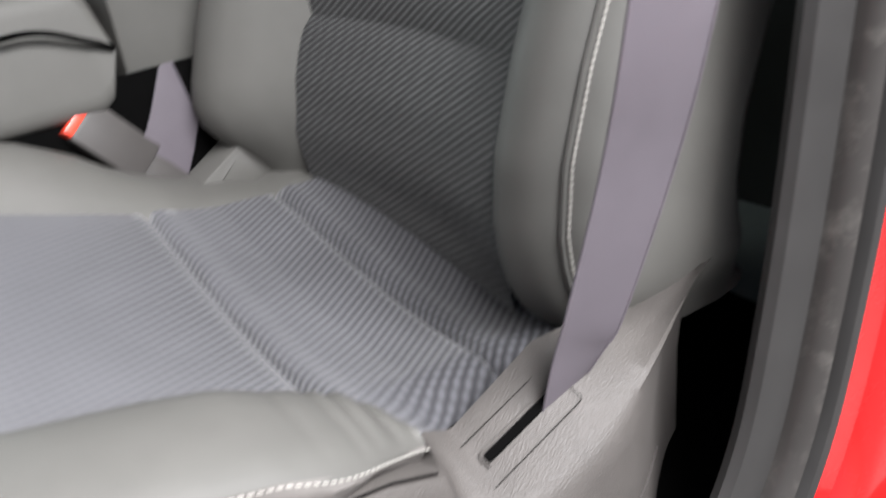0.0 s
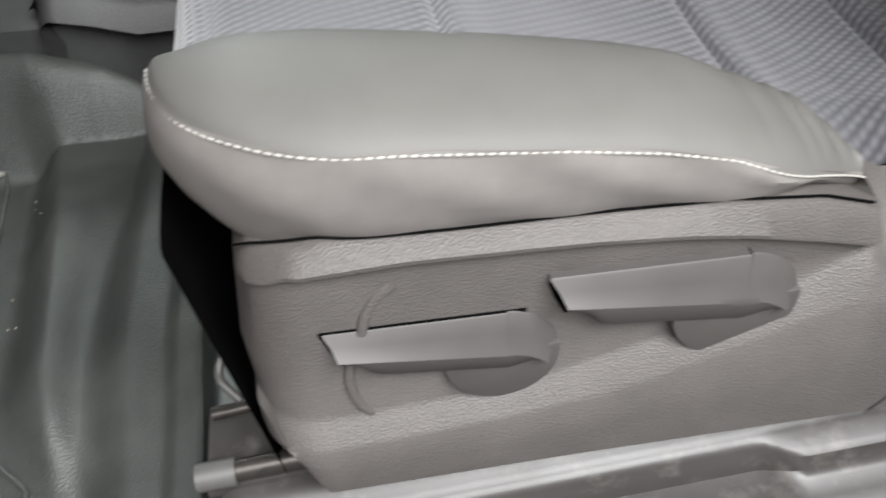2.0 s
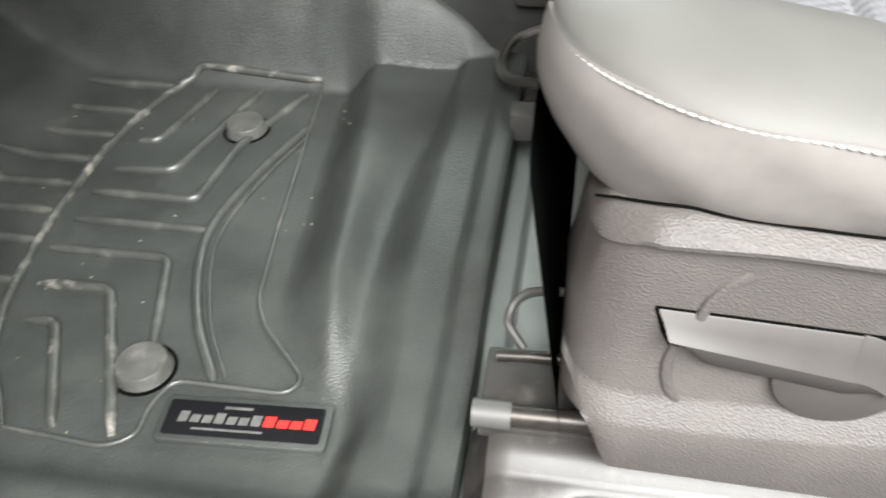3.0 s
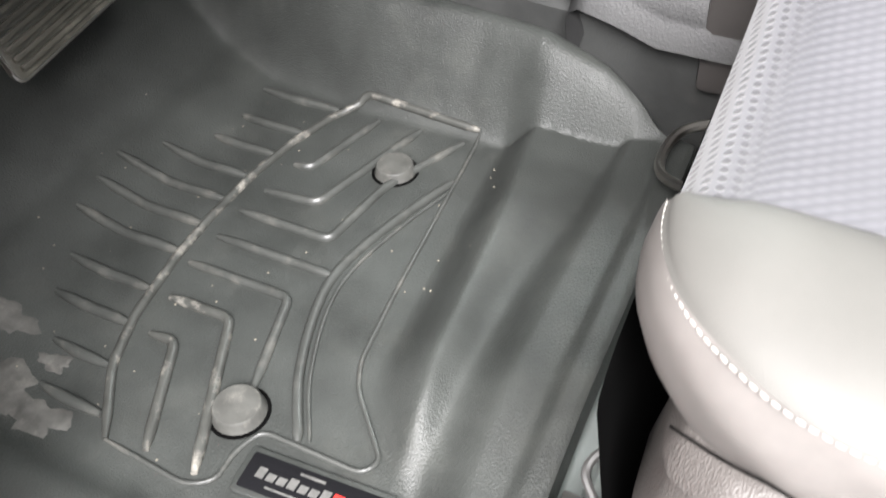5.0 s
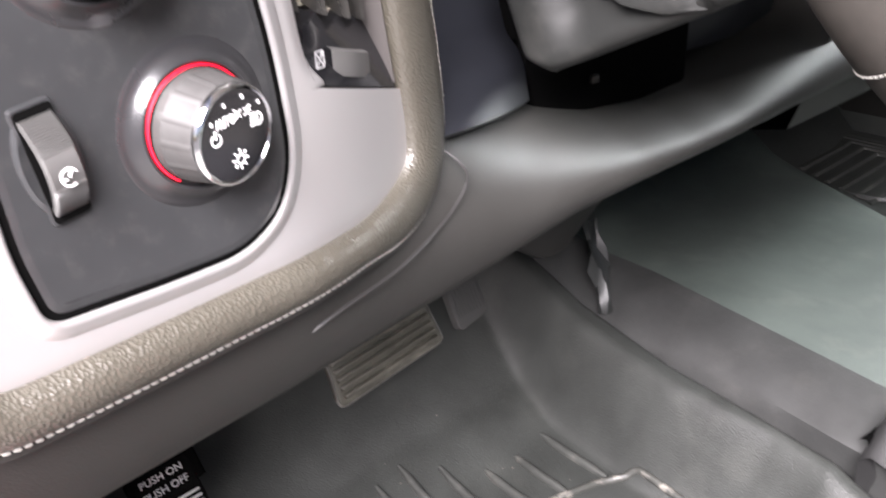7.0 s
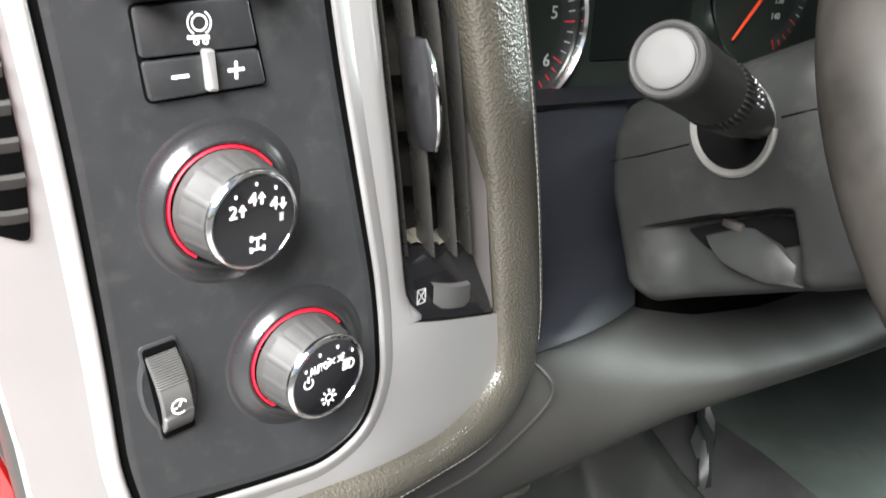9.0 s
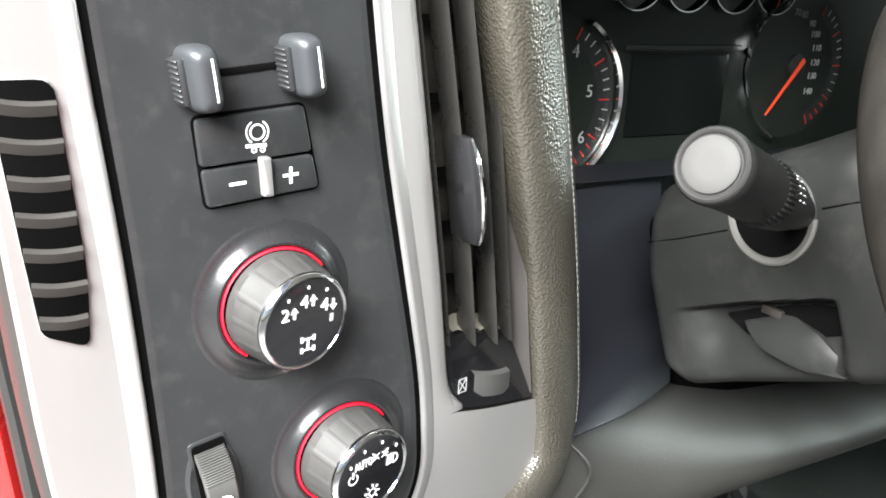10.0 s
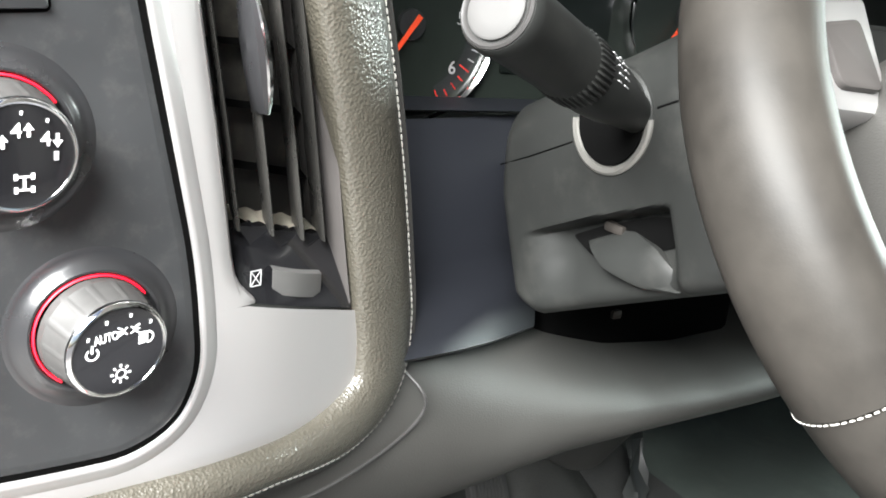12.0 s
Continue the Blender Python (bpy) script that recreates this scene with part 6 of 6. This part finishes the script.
        for i in range(8):
            part("ridge", block((-0.0091, -0.0078 + i * 0.0021, 0.003), (-0.0083, -0.0068 + i * 0.0021, 0.0126), 0.0003, m, 1), PANEL, p)


def upright_vent():
    """Tall vent between bezel and bolster: box, four vanes, chrome tab and its small wheel."""
    ob = thing("air_vent", "tall black air vent with upright vanes and chrome tab", "air vent", on_face(0.03, 1.55, -0.02))

    def pt(f, v, off):
        l, r = lerp(v, *VENT_L), lerp(v, *VENT_R)
        y = l + (r - l) * f
        return on_face(y, v - 0.30 * max(0.0, y - 0.011) * smooth01(1.60, 1.46, v), off)

    vs = np.linspace(1.442, 1.71, 24)
    part("box_back", grid([[pt(f, v, -0.045) for f in np.linspace(0, 1, 6)] for v in vs]), VENTBOX, ob, "dark vent interior")
    part("box_wall", grid([[pt(0, v, 0.0 - 0.055 * g) for g in np.linspace(0, 1, 4)] for v in vs]), LEVER, ob)
    part("box_wall", grid([[pt(1, v, -0.002), pt(0.99, v, -0.003), pt(0.93, v, -0.022), pt(0.90, v, -0.055)] for v in vs]), LEVER, ob)
    # lower shelf with dust, sloped out to the bezel
    part("shelf", grid([[pt(f, v, o) for f in np.linspace(0.0, 1, 10)] for v, o in ((1.4395, -0.002), (1.445, -0.004), (1.452, -0.007), (1.470, -0.016), (1.4745, -0.019), (1.476, -0.026), (1.474, -0.05))]), GLOSS, ob, "glossy black lower shelf")
    part("dust", grid([[pt(f, 1.4762 + 0.0022 * g + 0.0008 * math.sin(f * 40), -0.024 - 0.02 * g) for f in np.linspace(0.06, 0.9, 24)] for g in np.linspace(0, 1, 5)]), DIRT, ob, "pale dust")
    for f, o in ((0.12, -0.010), (0.38, -0.009), (0.64, -0.009), (0.86, -0.012)):
        rows = []
        for v in np.linspace(1.474, 1.71, 22):
            p = pt(f, v, o)
            rows.append([p + Vector((0, -0.0011, 0)), p + Vector((0.0022, 0, 0)), p + Vector((0, 0.0011, 0)), p + Vector((-0.026, 0.004, 0))])
        part("vane", grid(rows, True, True), VANE, ob)
    # rear cross vanes
    for v in (1.50, 1.53, 1.56, 1.60, 1.64):
        part("cross_vane", grid([[pt(f, v, -0.036), pt(f, v + 0.004, -0.05)] for f in np.linspace(0.03, 0.95, 5)]), BLACK, ob)
    # chrome tab on the second vane
    pts = [pt(0.37, v, 0) for v in np.linspace(1.533, 1.588, 12)]
    rows = []
    for i, p in enumerate(pts):
        s = math.sin(math.pi * (i + 0.6) / 12.2) ** 0.45
        rows.append([p + Vector((0.006 * s - 0.004, -0.0055 * s, 0)), p + Vector((0.009 * s - 0.002, -0.002 * s, 0)), p + Vector((0.0095 * s - 0.002, 0.0015 * s, 0)), p + Vector((0.006 * s - 0.004, 0.0048 * s, 0)), p + Vector((-0.012, 0.004 * s, 0)), p + Vector((-0.012, -0.004 * s, 0))])
    tab = part("tab", grid(rows, True, True), DISH, ob, "glossy black tab")
    rows = []
    for i, p in enumerate(pts):
        s = math.sin(math.pi * (i + 0.6) / 12.2) ** 0.45
        rows.append([p + Vector((0.0088 * s - 0.002, 0.0004 * s, 0)), p + Vector((0.0105 * s - 0.002, 0.0018 * s, 0)), p + Vector((0.0095 * s - 0.002, 0.0038 * s, 0)), p + Vector((0.006 * s - 0.003, 0.0055 * s, 0))])
    part("chrome_face", grid(rows), CHROME, tab, "chrome strip")
    # little shut-off wheel
    a, b = pt(0.30, 1.4510, -0.006), pt(0.74, 1.4510, -0.006)
    rows = []
    for i, t in enumerate(np.linspace(-1, 1, 41)):
        p = a.lerp(b, t * 0.5 + 0.5) + Vector((0.0045 * math.cos(t * 1.2) - 0.001 + 0.00025 * (i % 2), 0, 0))
        rows.append([p + Vector((-0.004, 0, 0.0075)), p + Vector((0, 0, 0.0066)), p + Vector((0.0003, 0, 0)), p + Vector((0, 0, -0.0066)), p + Vector((-0.004, 0, -0.0075))])
    part("shut_off_wheel", grid(rows), KNOB, ob, "knurled grey wheel")
    m = Matrix.Translation(pt(0.17, 1.4520, -0.0045)) @ face_frame(0.01, 1.45).to_3x3().to_4x4()
    for s in ((-0.003, -0.004, 0.003, -0.004), (0.003, -0.004, 0.003, 0.004), (0.003, 0.004, -0.003, 0.004), (-0.003, 0.004, -0.003, -0.004), (-0.003, -0.004, 0.003, 0.004), (-0.003, 0.004, 0.003, -0.004)):
        bar(ob, m, *s, 0.0005, GREYPRINT)


def end_vent():
    """Outer vent in the bezel by the door, with level slats."""
    ob = thing("air_vent", "narrow black end vent with level slats in silver bezel", "air vent", on_face(-0.18, 1.57))
    shape = rounded([Vector(p) for p in ((-0.1965, 1.6215), (-0.1752, 1.6215), (-0.1690, 1.550), (-0.1702, 1.5195), (-0.1868, 1.5275), (-0.1905, 1.56))], [0.004, 0.006, 0.01, 0.005, 0.004, 0.004])
    part("rim", face_plate([p + (p - Vector((-0.1805, 1.572))) * 0.015 for p in shape], -0.001, 0.0020, 0.0008), SILVER, ob, "rounded silver rim")
    part("mouth", face_plate(shape, 0.0, 0.0015, 0.0001), BLACK, ob, "black vent mouth")
    for i in range(7):
        z = 1.5325 + i * 0.0134
        l, r = lerp(z, [1.5285, 1.56, 1.6215], [-0.1866, -0.1902, -0.1962]), lerp(z, [1.5215, 1.55, 1.6215], [-0.1706, -0.1693, -0.1755])
        rows = []
        for f in np.linspace(0, 1, 8):
            y = l + (r - l) * f
            zz = z + 0.0018 * (1 - f) - 0.0016 * math.sin(math.pi * f) * 0.6
            rows.append([on_face(y, zz + 0.0016, 0.0013), on_face(y, zz + 0.0010, 0.0024), on_face(y, zz, 0.0032), on_face(y, zz - 0.0026, 0.0022), on_face(y, zz - 0.0046, 0.0012)])
        part("slat", grid(rows, True, True), SLAT, ob, "dark grey slat")


# ---------------------------------------------------------------- instrument cluster, column and wheel
def cluster():
    ob = thing("instrument_cluster", "black instrument cluster with chrome ringed gauges and red needles", "instrument cluster", (-0.6, 0.36, 1.57))
    X = -0.612
    part("face", block((X - 0.03, 0.12, 1.50), (X, 0.66, 1.74), 0.004), DIAL, ob, "black cluster face tinted green for the lens reflection")

    def at(y, z, off=0.0):
        return Matrix(((0, 0, 1, X + off), (1, 0, 0, y), (0, 1, 0, z), (0, 0, 0, 1)))

    def gauge(name, y, z, r, a0, a1, needle, labels, red_from):
        g = part(name, lathe([(r, 0), (r, 0.002), (r * 0.5, 0.0024)], at(y, z), 48), DIAL, ob, "black dial tinted green for the lens reflection")
        ring = [[at(y, z) @ Vector((q * math.cos(radians(a)), q * math.sin(radians(a)), h)) for q, h in ((r * 0.985, 0.002), (r * 1.0, 0.010), (r * 1.035, 0.012), (r * 1.06, 0.006), (r * 1.06, 0.0))] for a in np.linspace(a0, a1, 60)]
        part("chrome_ring", grid(ring), CHROME, g, "chrome ring")
        band = [[at(y, z) @ Vector((q * math.cos(radians(a)), q * math.sin(radians(a)), 0.0030)) for q in (r * 0.74, r * 0.92)] for a in np.linspace(-62, 62, 30)]
        part("scale_band", grid(band), PANEL, g, "dim grey scale band")
        for i, a in enumerate(np.linspace(62, -62, 17)):
            c, s = math.cos(radians(a)), math.sin(radians(a))
            bar(g, at(y, z, 0.0031), r * (0.84 if i % 4 else 0.78) * c, r * (0.84 if i % 4 else 0.78) * s, r * 0.93 * c, r * 0.93 * s, 0.0011, REDPRINT if i % 4 == 0 or a < red_from else GREYPRINT, "tick")
        for text, ly, lz, size in labels:
            lettering("numeral", text, size, at(ly, lz, 0.0034), GREYPRINT, g)
        c, s = math.cos(radians(needle)), math.sin(radians(needle))
        part("hub", lathe([(r * 0.17, 0.002), (r * 0.16, 0.006), (r * 0.1, 0.007)], at(y, z), 24), PANEL, g)
        nd = [(-r * 0.12 * c - 0.0022 * s, -r * 0.12 * s + 0.0022 * c), (-r * 0.12 * c + 0.0022 * s, -r * 0.12 * s - 0.0022 * c), (r * 0.84 * c + 0.001 * s, r * 0.84 * s - 0.001 * c), (r * 0.84 * c - 0.001 * s, r * 0.84 * s + 0.001 * c)]
        part("needle", prism(nd, at(y, z, 0.008), 0.0012), NEEDLE, g, "orange-red needle")
        return g

    gauge("tachometer", 0.213, 1.566, 0.072, -75, 60, 235, (("4", 0.240, 1.606, 0.015), ("5", 0.258, 1.573, 0.015), ("6", 0.254, 1.534, 0.015)), -35)
    gauge("speedometer", 0.506, 1.593, 0.070, 100, 250, 231, (("70", 0.497, 1.643, 0.0085), ("80", 0.507, 1.641, 0.0088), ("90", 0.520, 1.633, 0.0088), ("100", 0.527, 1.623, 0.0088), ("110", 0.532, 1.610, 0.0088), ("120", 0.533, 1.596, 0.0088), ("130", 0.532, 1.583, 0.0088), ("140", 0.530, 1.568, 0.0088)), -30)
    for y in (0.295, 0.352, 0.408, 0.46):
        g = part("small_gauge", lathe([(0.027, 0), (0.027, 0.002), (0.01, 0.0022)], at(y, 1.668), 32), GLOSS, ob)
        part("chrome_ring", grid([[at(y, 1.668) @ Vector((q * math.cos(radians(a)), q * math.sin(radians(a)), h)) for q, h in ((0.0265, 0.002), (0.0272, 0.008), (0.0284, 0.008), (0.029, 0.002))] for a in np.linspace(-180, 180, 40)]), CHROME, g, "chrome ring")
        bar(g, at(y, 1.668, 0.003), -0.006, 0.008, 0.008, -0.008, 0.002, NEEDLE, "needle")
    part("display", block((X, 0.302, 1.532), (X + 0.003, 0.416, 1.604), 0.002), SCREEN, ob, "dark display screen")
    part("display_rail", block((X, 0.290, 1.607), (X + 0.006, 0.43, 1.612), 0.001), PANEL, ob)
    part("hood", grid([[(X + 0.0, y, 1.735), (X + 0.10, y, 1.76), (X + 0.13, y, 1.765), (X - 0.1, y, 1.78)] for y in np.linspace(0.1, 0.7, 8)]), DASH, ob)


COL_A = Vector((math.cos(radians(25)), 0, math.sin(radians(25))))


def column_point(s, y, h):
    """A point of the steering column: s along its axis from the dash, h across it."""
    return Vector((-0.47, 0, 1.458)) + COL_A * s + Vector((0, y, 0)) + Vector((-COL_A.z, 0, COL_A.x)) * h


def steering_column():
    ob = thing("steering_column", "grey-black steering column shroud with stalk and tilt lever", "steering column", (-0.4, 0.33, 1.48))
    rows = []
    for s, w, lo, hi in ((0.004, 0.06, -0.03, 0.03), (0.006, 0.098, -0.052, 0.050), (0.014, 0.109, -0.062, 0.058), (0.03, 0.115, -0.066, 0.066), (0.10, 0.119, -0.070, 0.070), (0.165, 0.119, -0.074, 0.072), (0.19, 0.114, -0.072, 0.068), (0.20, 0.10, -0.066, 0.060), (0.202, 0.05, -0.03, 0.03)):
        sec = rounded([Vector((0.335 - w + 0.03, lo)), Vector((0.335 + w, lo)), Vector((0.335 + w * 0.92, hi)), Vector((0.335 - w * 0.92 + 0.03, hi))], 0.02, 6)
        rows.append([column_point(s, p.x, p.y) for p in sec])
    sh = part("shroud", grid(rows, True, True), COLUMN, ob, "dusty grey-black shroud")
    # the driver's side of the shroud, hollowed for the tilt lever
    rows = []
    for s in np.concatenate([np.linspace(-0.002, 0.02, 12), np.linspace(0.024, 0.16, 50), np.linspace(0.163, 0.203, 16)]):
        row = []
        for h in np.concatenate([np.linspace(-0.077, -0.055, 12), np.linspace(-0.053, -0.018, 30), np.linspace(-0.015, 0.066, 30)]):
            edge = -0.002 + 0.016 * smooth01(0.0, 0.06, h) + 0.014 * smooth01(-0.058, -0.077, h)
            y = 0.2165 + 0.012 * (1 - math.sqrt(max(0.0, 1 - max(0.0, min(1.0, (edge + 0.014 - s) / 0.014)) ** 2)))
            y += 0.012 * (1 - math.sqrt(max(0.0, 1 - max(0.0, (-0.065 - h) / 0.0121) ** 2)))
            y += 0.040 * (1 - math.sqrt(max(0.0, 1 - max(0.0, (s - 0.163) / 0.0405) ** 2)))
            y += 0.030 * (1 - math.sqrt(max(0.0, 1 - max(0.0, (h - 0.036) / 0.0305) ** 2)))
            hollow = smooth01(0.020, 0.058, s) * smooth01(0.156, 0.142, s) * smooth01(-0.0225 - 0.05 * max(0, s - 0.08), -0.0265 - 0.05 * max(0, s - 0.08), h)
            y += 0.016 * hollow * (1 - 0.55 * smooth01(-0.04, -0.077, h))
            row.append(column_point(max(s, edge), y, h))
        rows.append(row)
    part("shroud_side", grid(rows), COLUMN, sh, "dusty grey-black shroud side with a hollow")
    part("shroud_joint", tube([column_point(s, y, h) for s, y, h in ((0.008, 0.2172, 0.0265), (0.04, 0.2163, 0.0245), (0.085, 0.2163, 0.0235))], 0.0005, 6), BLACK, ob)
    part("shroud_joint", tube([column_point(s, y, h) for s, y, h in ((0.157, 0.2165, 0.0245), (0.168, 0.2168, 0.0243), (0.18, 0.2203, 0.024), (0.19, 0.2265, 0.024))], 0.0007, 6), BLACK, ob)
    # stalk with its collar
    base, tip = Vector((-0.358, 0.228, 1.536)), Vector((-0.294, 0.077, 1.590))
    d = (tip - base).normalized()
    q = Vector((0, 0, 1)) - d * d.z
    q.normalize()
    m = Matrix((d.cross(q) * -1, q, d)).transposed().to_4x4()
    m.translation = base
    side = Matrix((COL_A, Vector((-COL_A.z, 0, COL_A.x)), Vector((0, -1, 0)))).transposed().to_4x4()
    side.translation = column_point(0.121, 0.2165, 0.027)
    col = side @ Matrix.Diagonal((1.0, 0.93, 1, 1))
    ring = [(0.0335, -0.003), (0.0332, 0.0012), (0.0315, 0.0022), (0.0285, 0.0016), (0.0272, -0.001), (0.0262, -0.003)]
    for name, lo, hi, mat, label in (("collar", 160, 345, SATIN, "pale worn collar ring"), ("collar_upper", -15, 160, COLUMN, "")):
        part(name, grid([[col @ Vector((r * math.cos(a), r * math.sin(a), h)) for r, h in ring] for a in np.linspace(radians(lo), radians(hi), 30)]), mat, sh, label)
    part("collar_hole", lathe([(0.0275, -0.0015), (0.0268, 0.0014), (0.01, 0.0016)], col, 30), BLACK, sh)
    L = (tip - base).length
    st = part("signal_stalk", lathe([(0.0095, -0.02), (0.0098, 0.012), (0.0125, 0.035), (0.0155, 0.056), (0.0168, 0.075), (0.0170, 0.10), (0.0172, L - 0.012), (0.0178, L - 0.008), (0.0178, L - 0.002), (0.0168, L), (0.013, L)], m, 40), COLUMN, ob, "black signal stalk")
    part("end_ring", lathe([(0.0160, L - 0.001), (0.0165, L + 0.0008), (0.0155, L + 0.0018), (0.0142, L + 0.001), (0.0135, L - 0.0005)], m, 40), SEALING, st, "worn grey rim")
    part("end_button", lathe([(0.0128, L - 0.001), (0.0128, L + 0.0014), (0.0118, L + 0.0022), (0.006, L + 0.0023)], m, 36), CAP, st, "pale grey end button")
    rows = []
    for h in (0.090, 0.0915, 0.106, 0.1075):
        rows.append([m @ Vector(((0.0168 + (0.0012 if j % 4 < 2 else 0.0) * (0.091 < h < 0.107)) * math.cos(2 * math.pi * j / 160), (0.0168 + (0.0012 if j % 4 < 2 else 0) * (0.091 < h < 0.107)) * math.sin(2 * math.pi * j / 160), h)) for j in range(160)])
    part("ribbed_ring", grid(rows, True), COLUMN, st, "finely ribbed ring")
    for ang in (2, 14, 27, 40, 52):
        a = radians(ang)
        for h0, h1 in ((0.070, 0.076), (0.079, 0.084)):
            part("print", tube([m @ Vector((0.0166 * math.cos(a), 0.0166 * math.sin(a), h0)), m @ Vector((0.0170 * math.cos(a), 0.0170 * math.sin(a), h1))], 0.0004, 5), GREYPRINT, st, "pale printed mark")
    # tilt lever in its hollow
    hole = rounded([column_point(s, 0.2318, h) for s, h in ((0.058, -0.0300), (0.085, -0.0288), (0.128, -0.0300), (0.146, -0.0335), (0.150, -0.0490), (0.126, -0.0500), (0.074, -0.046))], 0.004, 3)
    part("lever_hole", grid([[p + Vector((0, o, 0)) for p in hole] for o in (0.006, -0.002)], True, True), BLACK, sh, "black opening")
    part("pawl", block((-0.008, -0.003, -0.003), (0.008, 0.003, 0.003), 0.0015, Matrix.Translation(column_point(0.098, 0.2300, -0.032))), DARKSTEEL, sh, "greasy dark steel pawl")
    rows = []
    for t in np.linspace(0, 1, 18):
        l = column_point(lerp(t, [0, 0.4, 0.8, 1], [0.074, 0.092, 0.118, 0.140]), 0.228 - 0.007 * math.sin(math.pi * min(1, t * 1.05)), lerp(t, [0, 0.4, 0.8, 1], [-0.036, -0.054, -0.069, -0.0745]))
        r = column_point(lerp(t, [0, 0.4, 0.8, 1], [0.110, 0.131, 0.144, 0.149]), 0.231 - 0.005 * math.sin(math.pi * min(1, t * 1.05)), lerp(t, [0, 0.4, 0.8, 1], [-0.034, -0.048, -0.066, -0.0735]))
        f = Vector((0, -0.005, 0)) * math.sqrt(max(0.1, 1 - (2 * t - 1) ** 6))
        rows.append([l, l.lerp(r, 0.06) + f * 0.8, l.lerp(r, 0.25) + f, l.lerp(r, 0.55) + f * 0.7, l.lerp(r, 0.85) + f * 0.5, r, r + Vector((0, 0.004, 0)), l + Vector((0, 0.004, 0))])
    part("tilt_lever", grid(rows, True, True), COLUMN, ob, "scuffed tilt lever tongue")
    part("under_bracket", block((-0.514, 0.380, 1.338), (-0.509, 0.390, 1.346), 0.002), DARKSTEEL, ob, "dark steel bracket")
    # Black core and block put the shade round the shroud into solid shapes.
    part("column_core", grid([[column_point(s, p.x, p.y) for p in rounded([Vector((0.300, -0.060)), Vector((0.44, -0.060)), Vector((0.44, 0.055)), Vector((0.300, 0.055))], 0.02, 4)] for s in (-0.14, 0.012)], True, True), BLACK, ob, "black core painted as the shaded gap round the shroud")
    part("under_void", block((-0.575, 0.30, 1.29), (-0.515, 0.54, 1.40), 0.01), BLACK, ob, "black block painted as the shade below the shroud")


WHEEL_C = Vector((-0.232, 0.373, 1.530))


def steering_wheel():
    ob = thing("steering_wheel", "worn dark leather steering wheel with silver spoke inserts", "steering wheel", WHEEL_C)
    up = Vector((-math.sin(radians(34)), 0, math.cos(radians(34))))
    right = Vector((0, 1, 0))

    def rim(a, r=0.190):
        return WHEEL_C + right * (-r * math.cos(radians(a))) + up * (r * math.sin(radians(a)))

    def arc(a0, a1, n, r):
        bm = bmesh.new()
        rows = []
        for a in np.linspace(a0, a1, n):
            c = rim(a)
            o = (c - WHEEL_C).normalized()
            ax = o.cross((rim(a + 1) - c).normalized())
            rows.append([c + o * r * math.cos(b) + ax * r * 1.08 * math.sin(b) for b in np.linspace(0, 2 * math.pi, 21)[:-1]])
        return grid(rows, True, True, bm)

    part("rim_grip", arc(-26, 206, 80, 0.0295), WHEEL, ob, "shiny worn leather grip")
    part("lower_grip", arc(206.5, 333.5, 50, 0.0288), WHEEL, ob, "dark leather lower grip")
    for a in (-26.2, 206.2):
        c = rim(a)
        o = (c - WHEEL_C).normalized()
        ax = o.cross((rim(a + 1) - c).normalized())
        part("stitching", stitches([c + o * 0.0298 * math.cos(b) + ax * 0.0320 * math.sin(b) for b in np.linspace(0, 2 * math.pi, 40)], 0.0032, 0.0022, 0.0004), THREAD, ob, "pale thread")
    n = Vector((math.cos(radians(34)), 0, math.sin(radians(34))))
    m = Matrix((right, up, n)).transposed().to_4x4()
    m.translation = WHEEL_C - n * 0.03
    part("hub", prism(rounded([(-0.085, -0.07), (0.085, -0.07), (0.10, 0.04), (0.06, 0.075), (-0.06, 0.075), (-0.10, 0.04)], 0.03, 6), m, 0.045, 0.012), DASH, ob, "black hub pad")
    for s in (-1, 1):
        part("spoke", prism(rounded([(s * 0.08, 0.034), (s * 0.160, 0.040), (s * 0.160, 0.098), (s * 0.07, 0.105)], 0.008), m @ pose(0, 0, 0.004), 0.024, 0.006), SILVER, ob, "satin silver spoke")
        part("spoke_buttons", prism(rounded([(s * 0.09, 0.046), (s * 0.122, 0.048), (s * 0.122, 0.082), (s * 0.09, 0.086)], 0.006), m @ pose(0, 0, 0.027), 0.005, 0.002), LEVER, ob, "black spoke buttons")
    part("lower_spoke", prism(rounded([(-0.05, -0.165), (0.05, -0.165), (0.06, -0.06), (-0.06, -0.06)], 0.012), m @ pose(0, 0, 0.0), 0.022, 0.005), SILVER, ob, "silver lower spoke")


# ---------------------------------------------------------------- build, largest first
cab()
door_opening()
rear_floor()
hinge_pillar()
sill_tray()
tunnel()
driver_seat()
centre_seat()
floor_mat()
dashboard()
steering_column()
steering_wheel()
cluster()
upright_vent()
end_vent()
passenger_mat()
pedals()
under_dash()
seat_rail()
seat_belt()
buckle()
rotary_switch("drive_mode_switch", "black rotary drive mode switch with red light ring", -0.0945, 1.524, drive_marks)
rotary_switch("headlight_switch", "black rotary headlight switch with red light ring", -0.0605, 1.441, light_marks)
dimmer_wheel()
brake_controller()
brake_sliders()
dust_patch()
mud_patch()
